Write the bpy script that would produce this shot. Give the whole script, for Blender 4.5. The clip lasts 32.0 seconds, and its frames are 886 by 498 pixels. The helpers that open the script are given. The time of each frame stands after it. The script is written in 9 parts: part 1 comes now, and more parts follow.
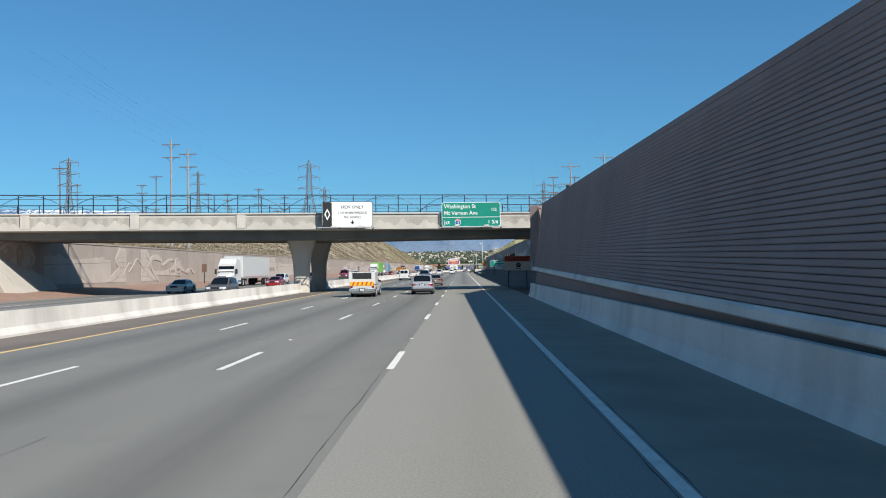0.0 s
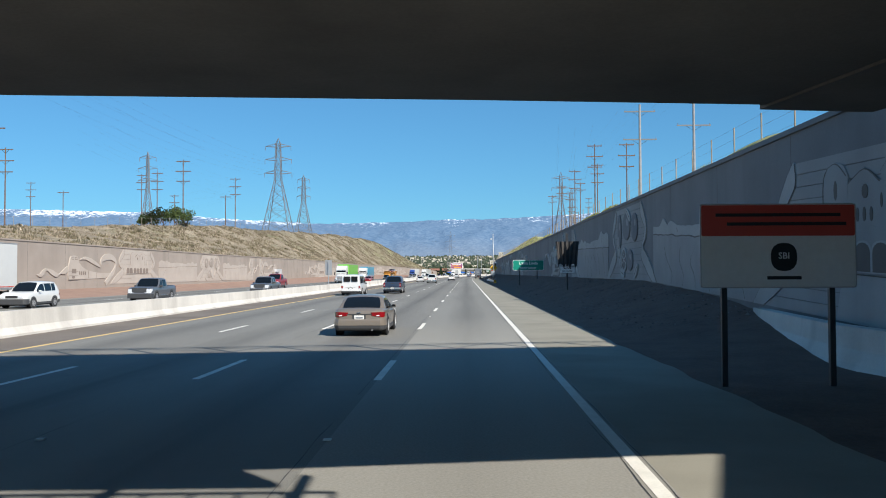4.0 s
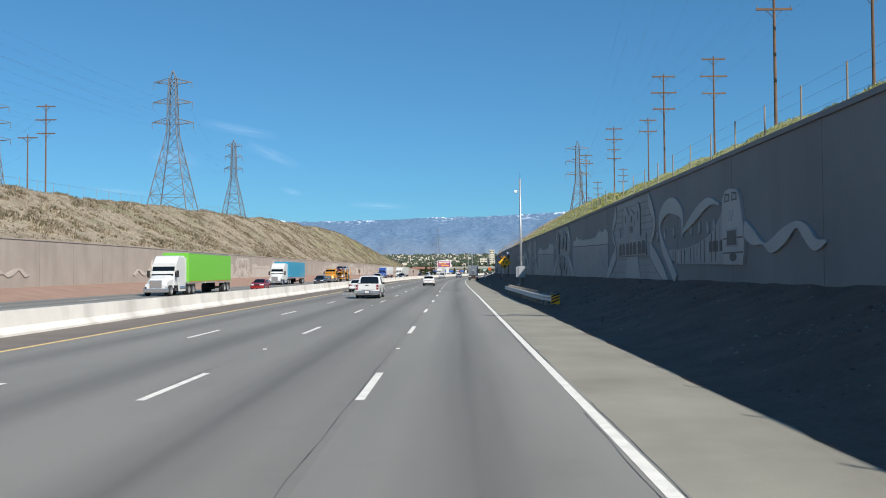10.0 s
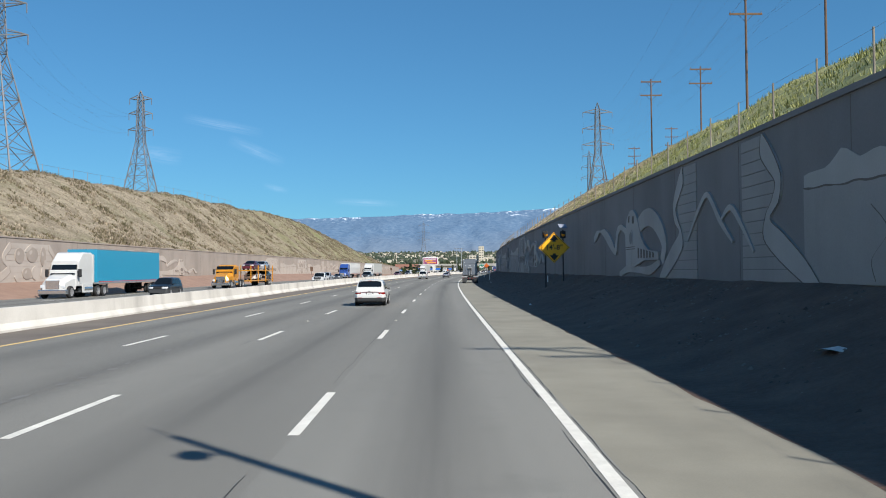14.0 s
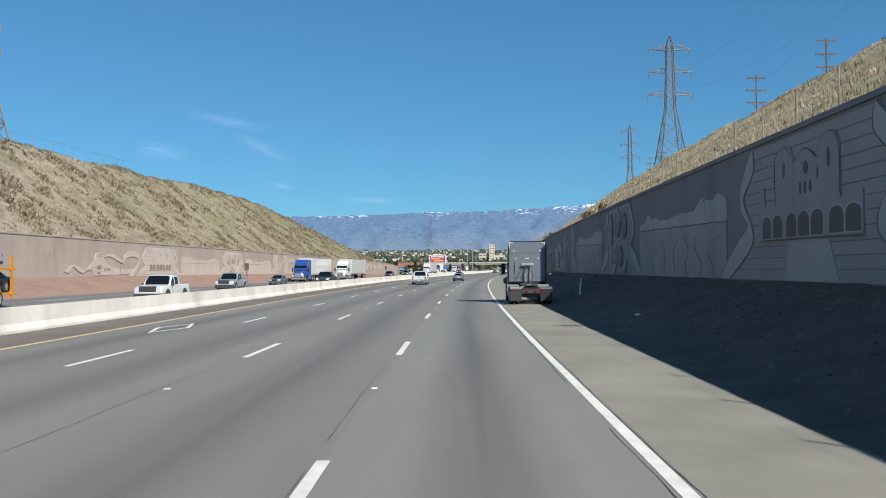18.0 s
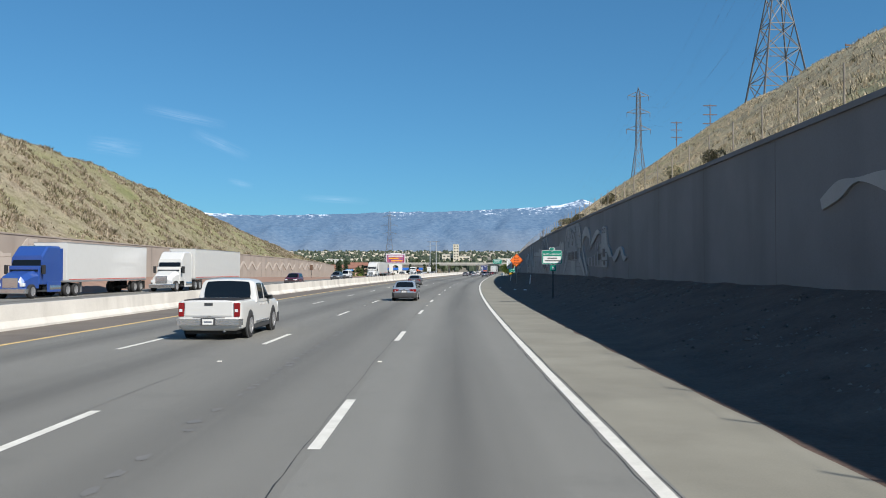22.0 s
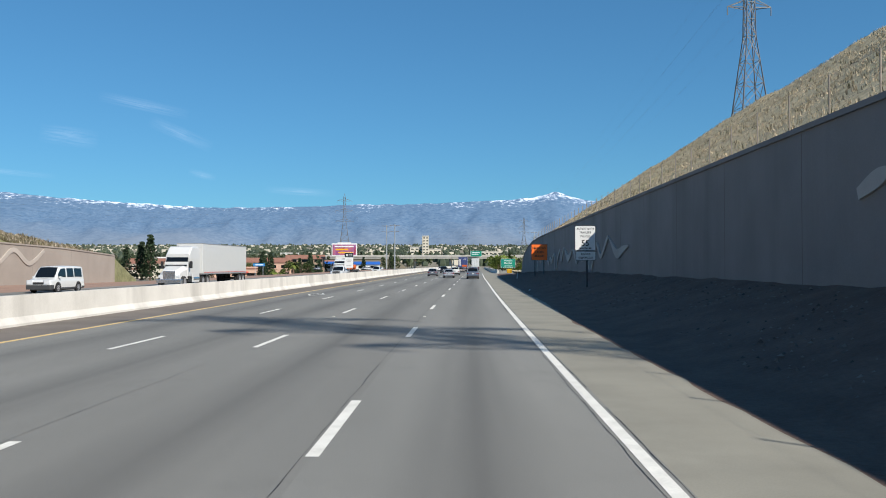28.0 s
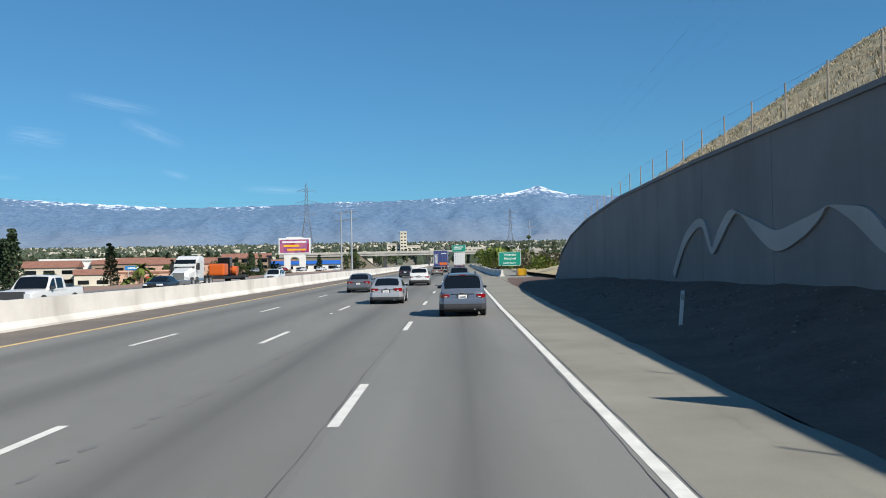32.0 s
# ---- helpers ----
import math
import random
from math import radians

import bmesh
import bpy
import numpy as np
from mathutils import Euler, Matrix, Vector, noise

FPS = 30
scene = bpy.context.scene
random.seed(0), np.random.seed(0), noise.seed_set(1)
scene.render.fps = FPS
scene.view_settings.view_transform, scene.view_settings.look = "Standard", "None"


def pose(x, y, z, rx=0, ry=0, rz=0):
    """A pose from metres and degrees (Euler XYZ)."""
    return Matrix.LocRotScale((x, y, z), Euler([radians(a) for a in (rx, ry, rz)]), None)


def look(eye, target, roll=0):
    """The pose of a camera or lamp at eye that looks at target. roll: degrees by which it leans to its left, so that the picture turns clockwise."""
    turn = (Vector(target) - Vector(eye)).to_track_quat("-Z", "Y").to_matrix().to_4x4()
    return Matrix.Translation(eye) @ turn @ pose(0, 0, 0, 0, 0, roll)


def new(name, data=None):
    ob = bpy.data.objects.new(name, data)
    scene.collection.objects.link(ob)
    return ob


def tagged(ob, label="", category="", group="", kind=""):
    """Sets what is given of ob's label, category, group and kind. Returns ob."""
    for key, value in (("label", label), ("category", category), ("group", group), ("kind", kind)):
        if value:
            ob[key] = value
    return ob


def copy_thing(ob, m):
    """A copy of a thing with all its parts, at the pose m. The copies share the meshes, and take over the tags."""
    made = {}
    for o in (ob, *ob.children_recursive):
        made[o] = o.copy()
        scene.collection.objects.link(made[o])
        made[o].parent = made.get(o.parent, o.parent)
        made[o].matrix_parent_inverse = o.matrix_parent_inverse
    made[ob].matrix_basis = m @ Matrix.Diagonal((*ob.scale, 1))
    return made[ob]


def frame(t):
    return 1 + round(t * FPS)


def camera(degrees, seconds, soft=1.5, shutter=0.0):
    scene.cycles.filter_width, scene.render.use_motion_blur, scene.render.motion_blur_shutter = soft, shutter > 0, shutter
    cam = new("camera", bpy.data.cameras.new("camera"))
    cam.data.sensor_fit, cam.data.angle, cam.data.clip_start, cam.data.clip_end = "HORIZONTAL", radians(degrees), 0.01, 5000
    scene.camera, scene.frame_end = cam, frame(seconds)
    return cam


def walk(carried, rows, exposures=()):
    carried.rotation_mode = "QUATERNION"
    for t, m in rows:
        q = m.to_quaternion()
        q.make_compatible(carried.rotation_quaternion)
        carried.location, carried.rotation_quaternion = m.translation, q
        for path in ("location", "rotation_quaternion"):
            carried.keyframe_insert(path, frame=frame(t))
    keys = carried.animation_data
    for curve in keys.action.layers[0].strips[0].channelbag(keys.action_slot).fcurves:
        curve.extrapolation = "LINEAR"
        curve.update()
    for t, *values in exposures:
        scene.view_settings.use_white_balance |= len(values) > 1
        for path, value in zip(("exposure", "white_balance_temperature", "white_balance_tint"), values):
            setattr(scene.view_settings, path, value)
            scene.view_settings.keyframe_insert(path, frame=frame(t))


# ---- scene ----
cam = camera(55.50, 32.0, soft=1.0)
PATH = [
    (0.0, pose(0.010, 0.083, 2.036, 91.328, 0.763, 1.324)),
    (0.5, pose(0.108, 10.012, 2.036, 91.401, 0.634, 1.404)),
    (1.0, pose(0.169, 19.589, 2.036, 91.441, 0.497, 1.521)),
    (1.5, pose(0.206, 28.895, 2.036, 91.518, 0.358, 1.570)),
    (2.0, pose(0.227, 37.962, 2.036, 91.570, 0.253, 1.594)),
    (2.5, pose(0.232, 46.855, 2.036, 91.531, 0.214, 1.679)),
    (3.0, pose(0.223, 55.604, 2.036, 91.492, 0.211, 1.828)),
    (3.5, pose(0.216, 64.256, 2.036, 91.554, 0.221, 1.728)),
    (4.0, pose(0.203, 72.873, 2.036, 91.642, 0.224, 1.571)),
    (4.5, pose(0.191, 81.453, 2.036, 91.747, 0.215, 1.369)),
    (5.0, pose(0.187, 90.007, 2.036, 91.848, 0.200, 1.149)),
    (5.5, pose(0.197, 98.543, 2.036, 91.926, 0.198, 0.942)),
    (6.0, pose(0.228, 107.072, 2.036, 91.960, 0.240, 0.777)),
    (6.5, pose(0.280, 115.605, 2.036, 91.893, 0.308, 0.684)),
    (7.0, pose(0.307, 124.155, 2.036, 91.856, 0.327, 0.633)),
    (7.5, pose(0.297, 132.772, 2.036, 91.767, 0.282, 0.725)),
    (8.0, pose(0.247, 141.492, 2.036, 91.701, 0.283, 0.762)),
    (8.5, pose(0.180, 150.315, 2.036, 91.592, 0.335, 0.825)),
    (9.0, pose(0.110, 159.282, 2.036, 91.495, 0.349, 0.976)),
    (9.5, pose(0.060, 168.458, 2.036, 91.541, 0.333, 0.908)),
    (10.0, pose(0.031, 177.718, 2.036, 91.569, 0.374, 0.793)),
    (10.5, pose(0.036, 187.114, 2.036, 91.488, 0.481, 0.706)),
    (11.0, pose(0.071, 196.579, 2.036, 91.338, 0.632, 0.599)),
    (11.5, pose(0.113, 206.107, 2.036, 91.305, 0.693, 0.479)),
    (12.0, pose(0.150, 215.674, 2.036, 91.269, 0.706, 0.392)),
    (12.5, pose(0.186, 225.243, 2.036, 91.239, 0.677, 0.241)),
    (13.0, pose(0.239, 234.782, 2.036, 91.275, 0.595, 0.177)),
    (13.5, pose(0.307, 244.325, 2.036, 91.369, 0.521, 0.005)),
    (14.0, pose(0.334, 253.861, 2.036, 91.411, 0.502, -0.048)),
    (14.5, pose(0.332, 263.413, 2.036, 91.420, 0.519, -0.051)),
    (15.0, pose(0.308, 273.000, 2.036, 91.409, 0.555, -0.027)),
    (15.5, pose(0.271, 282.643, 2.036, 91.391, 0.584, -0.002)),
    (16.0, pose(0.227, 292.363, 2.036, 91.380, 0.573, 0.000)),
    (16.5, pose(0.181, 302.173, 2.036, 91.343, 0.506, -0.018)),
    (17.0, pose(0.127, 312.080, 2.036, 91.300, 0.451, 0.058)),
    (17.5, pose(0.059, 322.084, 2.036, 91.326, 0.395, 0.350)),
    (18.0, pose(-0.022, 332.175, 2.036, 91.348, 0.331, 0.503)),
    (18.5, pose(-0.108, 342.356, 2.036, 91.390, 0.251, 0.637)),
    (19.0, pose(-0.175, 352.626, 2.036, 91.424, 0.180, 0.775)),
    (19.5, pose(-0.169, 362.949, 2.036, 91.355, 0.102, 0.776)),
    (20.0, pose(-0.041, 373.316, 2.036, 91.402, -0.011, 0.361)),
    (20.5, pose(0.232, 383.763, 2.036, 91.392, -0.125, -0.151)),
    (21.0, pose(0.647, 394.330, 2.036, 91.405, -0.183, -0.904)),
    (21.5, pose(1.178, 404.999, 2.036, 91.428, -0.157, -1.546)),
    (22.0, pose(1.790, 415.762, 2.036, 91.424, -0.071, -2.037)),
    (22.5, pose(2.445, 426.621, 2.036, 91.338, 0.038, -2.525)),
    (23.0, pose(3.103, 437.575, 2.036, 91.281, 0.119, -2.609)),
    (23.5, pose(3.741, 448.596, 2.036, 91.404, 0.163, -2.706)),
    (24.0, pose(4.362, 459.641, 2.036, 91.367, 0.164, -2.894)),
    (24.5, pose(4.959, 470.667, 2.036, 91.278, 0.146, -2.819)),
    (25.0, pose(5.567, 481.649, 2.036, 91.273, 0.102, -2.776)),
    (25.5, pose(6.246, 492.658, 2.036, 91.234, 0.071, -2.869)),
    (26.0, pose(6.997, 503.676, 2.036, 91.150, 0.107, -3.046)),
    (26.5, pose(7.816, 514.775, 2.036, 91.124, 0.113, -3.242)),
    (27.0, pose(8.698, 525.939, 2.036, 91.100, 0.096, -3.481)),
    (27.5, pose(9.640, 537.107, 2.036, 91.077, 0.062, -3.744)),
    (28.0, pose(10.636, 548.217, 2.036, 91.049, 0.040, -4.011)),
    (28.5, pose(11.681, 559.209, 2.036, 91.014, 0.075, -4.267)),
    (29.0, pose(12.771, 570.024, 2.036, 90.966, 0.239, -4.491)),
    (29.5, pose(13.873, 580.767, 2.036, 90.864, 0.437, -4.618)),
    (30.0, pose(14.986, 591.564, 2.036, 90.873, 0.556, -4.774)),
    (30.5, pose(16.100, 602.413, 2.036, 90.911, 0.628, -4.902)),
    (31.0, pose(17.222, 613.224, 2.036, 90.920, 0.747, -5.046)),
    (31.5, pose(18.355, 623.953, 2.036, 90.899, 0.923, -5.160)),
    (32.0, pose(19.477, 634.451, 2.036, 90.861, 1.094, -5.253)),
]
walk(cam, PATH, [(0.0, 0.36), (2.0, 0.4), (3.0, 0.55), (4.5, 0.5), (6.0, 0.46), (9.0, 0.45), (10.5, 0.38), (16.0, 0.37), (20.0, 0.31), (26.0, 0.3), (29.0, 0.34), (32.0, 0.31)])

# ---- road frame: u metres to the right of the right edge line, y along, z up ----
def edge_x(y):
    yy = min(y, 670.0)
    v = max(0.0, yy - 240.0) / 300.0
    x = 2.0 - 6.4645 * v ** 2 + 25.1718 * v ** 3 - 8.9130 * v ** 4
    return x + max(0.0, y - 670.0) * 0.11185


def heading(y):
    return (edge_x(y + 0.5) - edge_x(y - 0.5))


def at(u, y, z=0.0):
    h = heading(y)
    k = 1.0 / math.hypot(1.0, h)
    return Vector((edge_x(y) + u * k, y - u * h * k, z))


def spot(u, y, z=0.0, turn=0.0):
    """A pose on the road frame: local y runs along the road, local x to the right."""
    return Matrix.Translation(at(u, y, z)) @ pose(0, 0, 0, 0, 0, turn - math.degrees(math.atan(heading(y))))


# ---- world, sun ----
SUN_WAY = Vector((-0.864, 0.95, -1.0)).normalized()
world = bpy.data.worlds.new("world")
scene.world = world
world.use_nodes = True
wn = world.node_tree.nodes
sky = wn.new("ShaderNodeTexSky")
sky.sky_type = "NISHITA"
sky.sun_disc = False
sky.sun_elevation = math.asin(-SUN_WAY.z)
sky.sun_rotation = math.atan2(-SUN_WAY.x, -SUN_WAY.y)
sky.altitude = 350.0
sky.air_density = 1.0
sky.dust_density = 0.1
sky.ozone_density = 3.0
wn["Background"].inputs["Strength"].default_value = 0.135
gam = wn.new("ShaderNodeGamma")
gam.inputs["Gamma"].default_value = 0.72
tint = wn.new("ShaderNodeMix")
tint.data_type, tint.blend_type = "RGBA", "MULTIPLY"
tint.inputs[0].default_value = 1.0
tint.inputs[7].default_value = (0.325, 0.72, 1.0, 1)
world.node_tree.links.new(sky.outputs[0], gam.inputs["Color"])
world.node_tree.links.new(gam.outputs[0], tint.inputs[6])
world.node_tree.links.new(tint.outputs[2], wn["Background"].inputs[0])
sun = new("sun", bpy.data.lights.new("sun", "SUN"))
sun.data.energy = 5.0
sun.data.angle = radians(0.53)
sun.data.color = (1.0, 0.95, 0.87)
sun.matrix_world = look((300, -300, 400), Vector((300, -300, 400)) + SUN_WAY)


# ---- materials ----
def mat(name, color, rough=0.8, metal=0.0, spec=0.5):
    m = bpy.data.materials.new(name)
    m.use_nodes = True
    b = m.node_tree.nodes["Principled BSDF"]
    b.inputs["Base Color"].default_value = (*color, 1)
    b.inputs["Roughness"].default_value = rough
    b.inputs["Metallic"].default_value = metal
    b.inputs["Specular IOR Level"].default_value = spec
    return m


class Nodes:
    """Short hand for building a node tree round a Principled surface."""

    def __init__(self, m):
        self.t = m.node_tree
        self.bsdf = self.t.nodes["Principled BSDF"]
        self.pos = self.add("ShaderNodeNewGeometry").outputs["Position"]

    def add(self, kind):
        return self.t.nodes.new(kind)

    def link(self, a, b):
        self.t.links.new(a, b)

    def noise(self, scale, detail=4.0, src=None, stretch=None, rough=0.55):
        src = src or self.pos
        if stretch:
            mp = self.add("ShaderNodeMapping")
            mp.inputs["Scale"].default_value = stretch
            self.link(src, mp.inputs["Vector"])
            src = mp.outputs[0]
        n = self.add("ShaderNodeTexNoise")
        n.inputs["Scale"].default_value = scale
        n.inputs["Detail"].default_value = detail
        n.inputs["Roughness"].default_value = rough
        self.link(src, n.inputs["Vector"])
        return n.outputs["Fac"]

    def ramp(self, fac, stops):
        r = self.add("ShaderNodeValToRGB")
        e = r.color_ramp.elements
        while len(e) < len(stops):
            e.new(0.5)
        for el, (p, c) in zip(e, stops):
            el.position = p
            el.color = (*c, 1) if len(c) == 3 else c
        self.link(fac, r.inputs[0])
        return r.outputs[0]

    def mix(self, fac, a, b, mode="MIX"):
        n = self.add("ShaderNodeMix")
        n.data_type, n.blend_type = "RGBA", mode
        for sock, v in ((n.inputs[0], fac), (n.inputs[6], a), (n.inputs[7], b)):
            if isinstance(v, (int, float)):
                sock.default_value = v
            elif isinstance(v, tuple):
                sock.default_value = (*v, 1)
            else:
                self.link(v, sock)
        return n.outputs[2]

    def math(self, op, a, b=0.0, c=0.0):
        n = self.add("ShaderNodeMath")
        n.operation = op
        for sock, v in zip(n.inputs, (a, b, c)):
            if isinstance(v, (int, float)):
                sock.default_value = v
            else:
                self.link(v, sock)
        return n.outputs[0]

    def color(self, c):
        self.link(c, self.bsdf.inputs["Base Color"])

    def bump(self, h, strength=0.3, dist=0.02):
        b = self.add("ShaderNodeBump")
        b.inputs["Strength"].default_value = strength
        b.inputs["Distance"].default_value = dist
        self.link(h, b.inputs["Height"])
        self.link(b.outputs[0], self.bsdf.inputs["Normal"])

    def per_object(self):
        return self.add("ShaderNodeObjectInfo").outputs["Random"]


def mottled(name, dark, light, big=0.6, fine=14.0, rough=0.85, bump=0.25, stretch=None, dist=0.02, stain=None):
    """A rough surface with large patches and fine grain."""
    m = mat(name, light, rough)
    n = Nodes(m)
    a = n.noise(big, 5.0, stretch=stretch)
    f = n.noise(fine, 3.0)
    c = n.ramp(a, [(0.3, dark), (0.7, light)])
    c = n.mix(0.35, c, n.ramp(f, [(0.25, dark), (0.75, light)]))
    if stain:
        s = n.noise(0.35, 6.0, stretch=(1, 1, 0.12))
        c = n.mix(n.ramp(s, [(0.5, (0, 0, 0)), (0.72, (0.55, 0.55, 0.55))]), c, stain)
    n.color(c)
    n.bump(f, bump, dist)
    return m


def road_material(name, dark, light, lane=3.5, wear=0.5):
    """Pavement: aggregate grain, patches and the dark oil stain along each lane's middle (uv: metres)."""
    m = mat(name, light, 0.86, spec=0.35)
    n = Nodes(m)
    uv = n.add("ShaderNodeUVMap")
    uv.uv_map = "road"
    sep = n.add("ShaderNodeSeparateXYZ")
    n.link(uv.outputs[0], sep.inputs[0])
    grain = n.noise(55.0, 3.0)
    patch = n.noise(0.25, 5.0, stretch=(1, 0.12, 1))
    streak = n.noise(1.6, 4.0, src=uv.outputs[0], stretch=(1.0, 0.02, 1))
    c = n.ramp(n.math("ADD", n.math("MULTIPLY", patch, 0.5), n.math("MULTIPLY", grain, 0.5)), [(0.38, dark), (0.62, light)])
    k = n.math("FRACT", n.math("DIVIDE", sep.outputs[0], lane))
    mid = n.math("SUBTRACT", 1.0, n.math("MULTIPLY", n.math("ABSOLUTE", n.math("SUBTRACT", k, 0.5)), 3.6))
    mid = n.math("MULTIPLY", n.math("MAXIMUM", mid, 0.0), n.math("MULTIPLY", streak, 2.0 * wear))
    c = n.mix(mid, c, tuple(v * 0.5 for v in dark))
    blot = n.noise(0.7, 6.0, rough=0.7)
    c = n.mix(n.ramp(blot, [(0.55, (0, 0, 0)), (0.75, (0.35, 0.35, 0.35))]), c, tuple(v * 0.72 for v in dark))
    fleck = n.noise(160.0, 2.0)
    c = n.mix(0.22, c, n.ramp(fleck, [(0.35, (0.03, 0.03, 0.03)), (0.65, (0.4, 0.39, 0.37))]))
    n.color(c)
    n.bump(grain, 0.35, 0.006)
    return m


ASPHALT = road_material("asphalt", (0.15, 0.146, 0.129), (0.228, 0.221, 0.195), 3.5, 0.62)
INNER = mottled("brown dusty inner shoulder", (0.12, 0.1, 0.082), (0.19, 0.162, 0.135), 0.4, 35.0, 0.9, 0.3, dist=0.006, stain=(0.09, 0.078, 0.066))
LANE_PALE = road_material("pale concrete lane", (0.168, 0.165, 0.147), (0.25, 0.244, 0.217), 3.5, 0.72)
# the older slab before and under the bridge is paler
ln = Nodes(LANE_PALE)
lsep = ln.add("ShaderNodeSeparateXYZ")
ln.link(ln.pos, lsep.inputs[0])
lk = ln.math("DIVIDE", ln.math("SUBTRACT", 112.0, lsep.outputs[1]), 14.0)
lk = ln.math("MULTIPLY", ln.math("MINIMUM", ln.math("MAXIMUM", lk, 0.0), 1.0), 0.6)
lold = LANE_PALE.node_tree.nodes["Principled BSDF"].inputs["Base Color"].links[0].from_socket
ln.color(ln.mix(lk, lold, ln.ramp(ln.noise(30.0, 3.0), [(0.3, (0.25, 0.238, 0.205)), (0.7, (0.36, 0.343, 0.298))])))
SHOULDER = mottled("shoulder concrete", (0.205, 0.192, 0.153), (0.295, 0.278, 0.224), 0.5, 40.0, 0.9, 0.3, dist=0.006, stain=(0.16, 0.15, 0.122))
BARRIER = mottled("barrier concrete", (0.52, 0.495, 0.45), (0.71, 0.68, 0.625), 0.5, 18.0, 0.88, 0.15, stain=(0.22, 0.2, 0.18))
WALLC = mottled("wall concrete", (0.275, 0.232, 0.2), (0.36, 0.31, 0.268), 0.35, 22.0, 0.9, 0.2, stain=(0.21, 0.178, 0.155))
RELIEF = mottled("relief concrete", (0.36, 0.312, 0.272), (0.46, 0.405, 0.358), 0.5, 22.0, 0.9, 0.2)
# groove and recess shade put into a darker concrete; wall joints share it
DEEP = mottled("recess-shade relief concrete", (0.11, 0.095, 0.085), (0.16, 0.14, 0.125), 0.5, 22.0, 0.9, 0.2)
# right wall: its shade and cool skylight are put into these colours
WALLR = mottled("shade-side wall concrete", (0.168, 0.166, 0.168), (0.225, 0.223, 0.226), 0.35, 22.0, 0.9, 0.2, stain=(0.125, 0.123, 0.124))
RELIEFR = mottled("shade-side pale relief concrete", (0.335, 0.33, 0.318), (0.43, 0.423, 0.407), 0.5, 22.0, 0.9, 0.2, stain=(0.26, 0.255, 0.245))
RELIEFM = mottled("shade-side mid relief concrete", (0.27, 0.267, 0.26), (0.345, 0.341, 0.332), 0.5, 22.0, 0.9, 0.25, stain=(0.22, 0.217, 0.21))
# rib shadows put into a darker bridge concrete; wing ledges share it
RIBC = mottled("shadow-toned rib concrete", (0.2, 0.185, 0.16), (0.28, 0.26, 0.225), 0.5, 22.0, 0.9, 0.2)
BROWNWALL = mottled("brown ribbed wall", (0.22, 0.165, 0.15), (0.285, 0.22, 0.205), 0.3, 26.0, 0.9, 0.25, stain=(0.18, 0.135, 0.125))
DIRT = mottled("dark gravel bank", (0.078, 0.047, 0.035), (0.166, 0.106, 0.078), 0.8, 7.0, 0.95, 0.7, dist=0.06)
REDGRAVEL = mottled("reddish gravel", (0.235, 0.145, 0.105), (0.33, 0.215, 0.16), 0.6, 9.0, 0.95, 0.5, dist=0.05)
PLAIN = mottled("dry ground", (0.16, 0.14, 0.10), (0.27, 0.235, 0.17), 0.03, 1.2, 0.95, 0.3, dist=0.1)
BRIDGEC = mottled("bridge concrete", (0.38, 0.355, 0.315), (0.52, 0.49, 0.435), 0.4, 16.0, 0.88, 0.15, stain=(0.26, 0.24, 0.21))
# underside shade put into a darker copy of the bridge concrete
SOFFIT = mottled("shade-dark bridge concrete", (0.12, 0.112, 0.1), (0.2, 0.188, 0.168), 0.4, 16.0, 0.9, 0.15, stain=(0.08, 0.075, 0.068))
WHITEPAINT = mottled("road marking paint", (0.56, 0.54, 0.48), (0.84, 0.815, 0.74), 3.0, 30.0, 0.75, 0.1, dist=0.003)
YELLOWPAINT = mottled("yellow marking paint", (0.6, 0.4, 0.13), (0.85, 0.6, 0.24), 3.0, 30.0, 0.75, 0.1, dist=0.003)
STEEL = mottled("galvanised steel", (0.36, 0.37, 0.38), (0.5, 0.51, 0.52), 2.0, 20.0, 0.5, 0.05)
STEEL.node_tree.nodes["Principled BSDF"].inputs["Metallic"].default_value = 0.6
PYLON = mat("pylon steel", (0.16, 0.165, 0.175), 0.6, 0.3)
WOOD = mottled("weathered pole wood", (0.09, 0.055, 0.038), (0.17, 0.105, 0.07), 1.0, 12.0, 0.9, 0.2)
POSTWOOD = mottled("grey timber post", (0.2, 0.17, 0.135), (0.34, 0.3, 0.25), 2.0, 20.0, 0.9, 0.2)
CABLE = mat("cable", (0.06, 0.06, 0.065), 0.6)
BLACK = mat("black rubber", (0.018, 0.018, 0.019), 0.75)
DARKM = mat("dark painted metal", (0.03, 0.032, 0.036), 0.5, 0.2)
RAILBLUE = mat("dark railing paint", (0.025, 0.035, 0.055), 0.45, 0.3)
SIGNGREEN = mottled("green sign sheeting", (0.0, 0.19, 0.13), (0.0, 0.235, 0.165), 1.0, 8.0, 0.45, 0.02)
SIGNWHITE = mottled("white sign sheeting", (0.66, 0.66, 0.64), (0.78, 0.78, 0.76), 1.0, 8.0, 0.45, 0.02)
SIGNORANGE = mottled("orange sign sheeting", (0.85, 0.15, 0.015), (0.95, 0.2, 0.03), 1.0, 8.0, 0.5, 0.02)
SIGNYELLOW = mottled("yellow sign sheeting", (0.9, 0.43, 0.01), (0.97, 0.5, 0.02), 1.0, 8.0, 0.45, 0.02)
SIGNBLACK = mat("black sign ink", (0.012, 0.012, 0.013), 0.5)
SIGNRED = mat("red sign sheeting", (0.5, 0.06, 0.04), 0.5)
SIGNBACK = mat("bare aluminium sheet", (0.42, 0.42, 0.42), 0.45, 0.6)


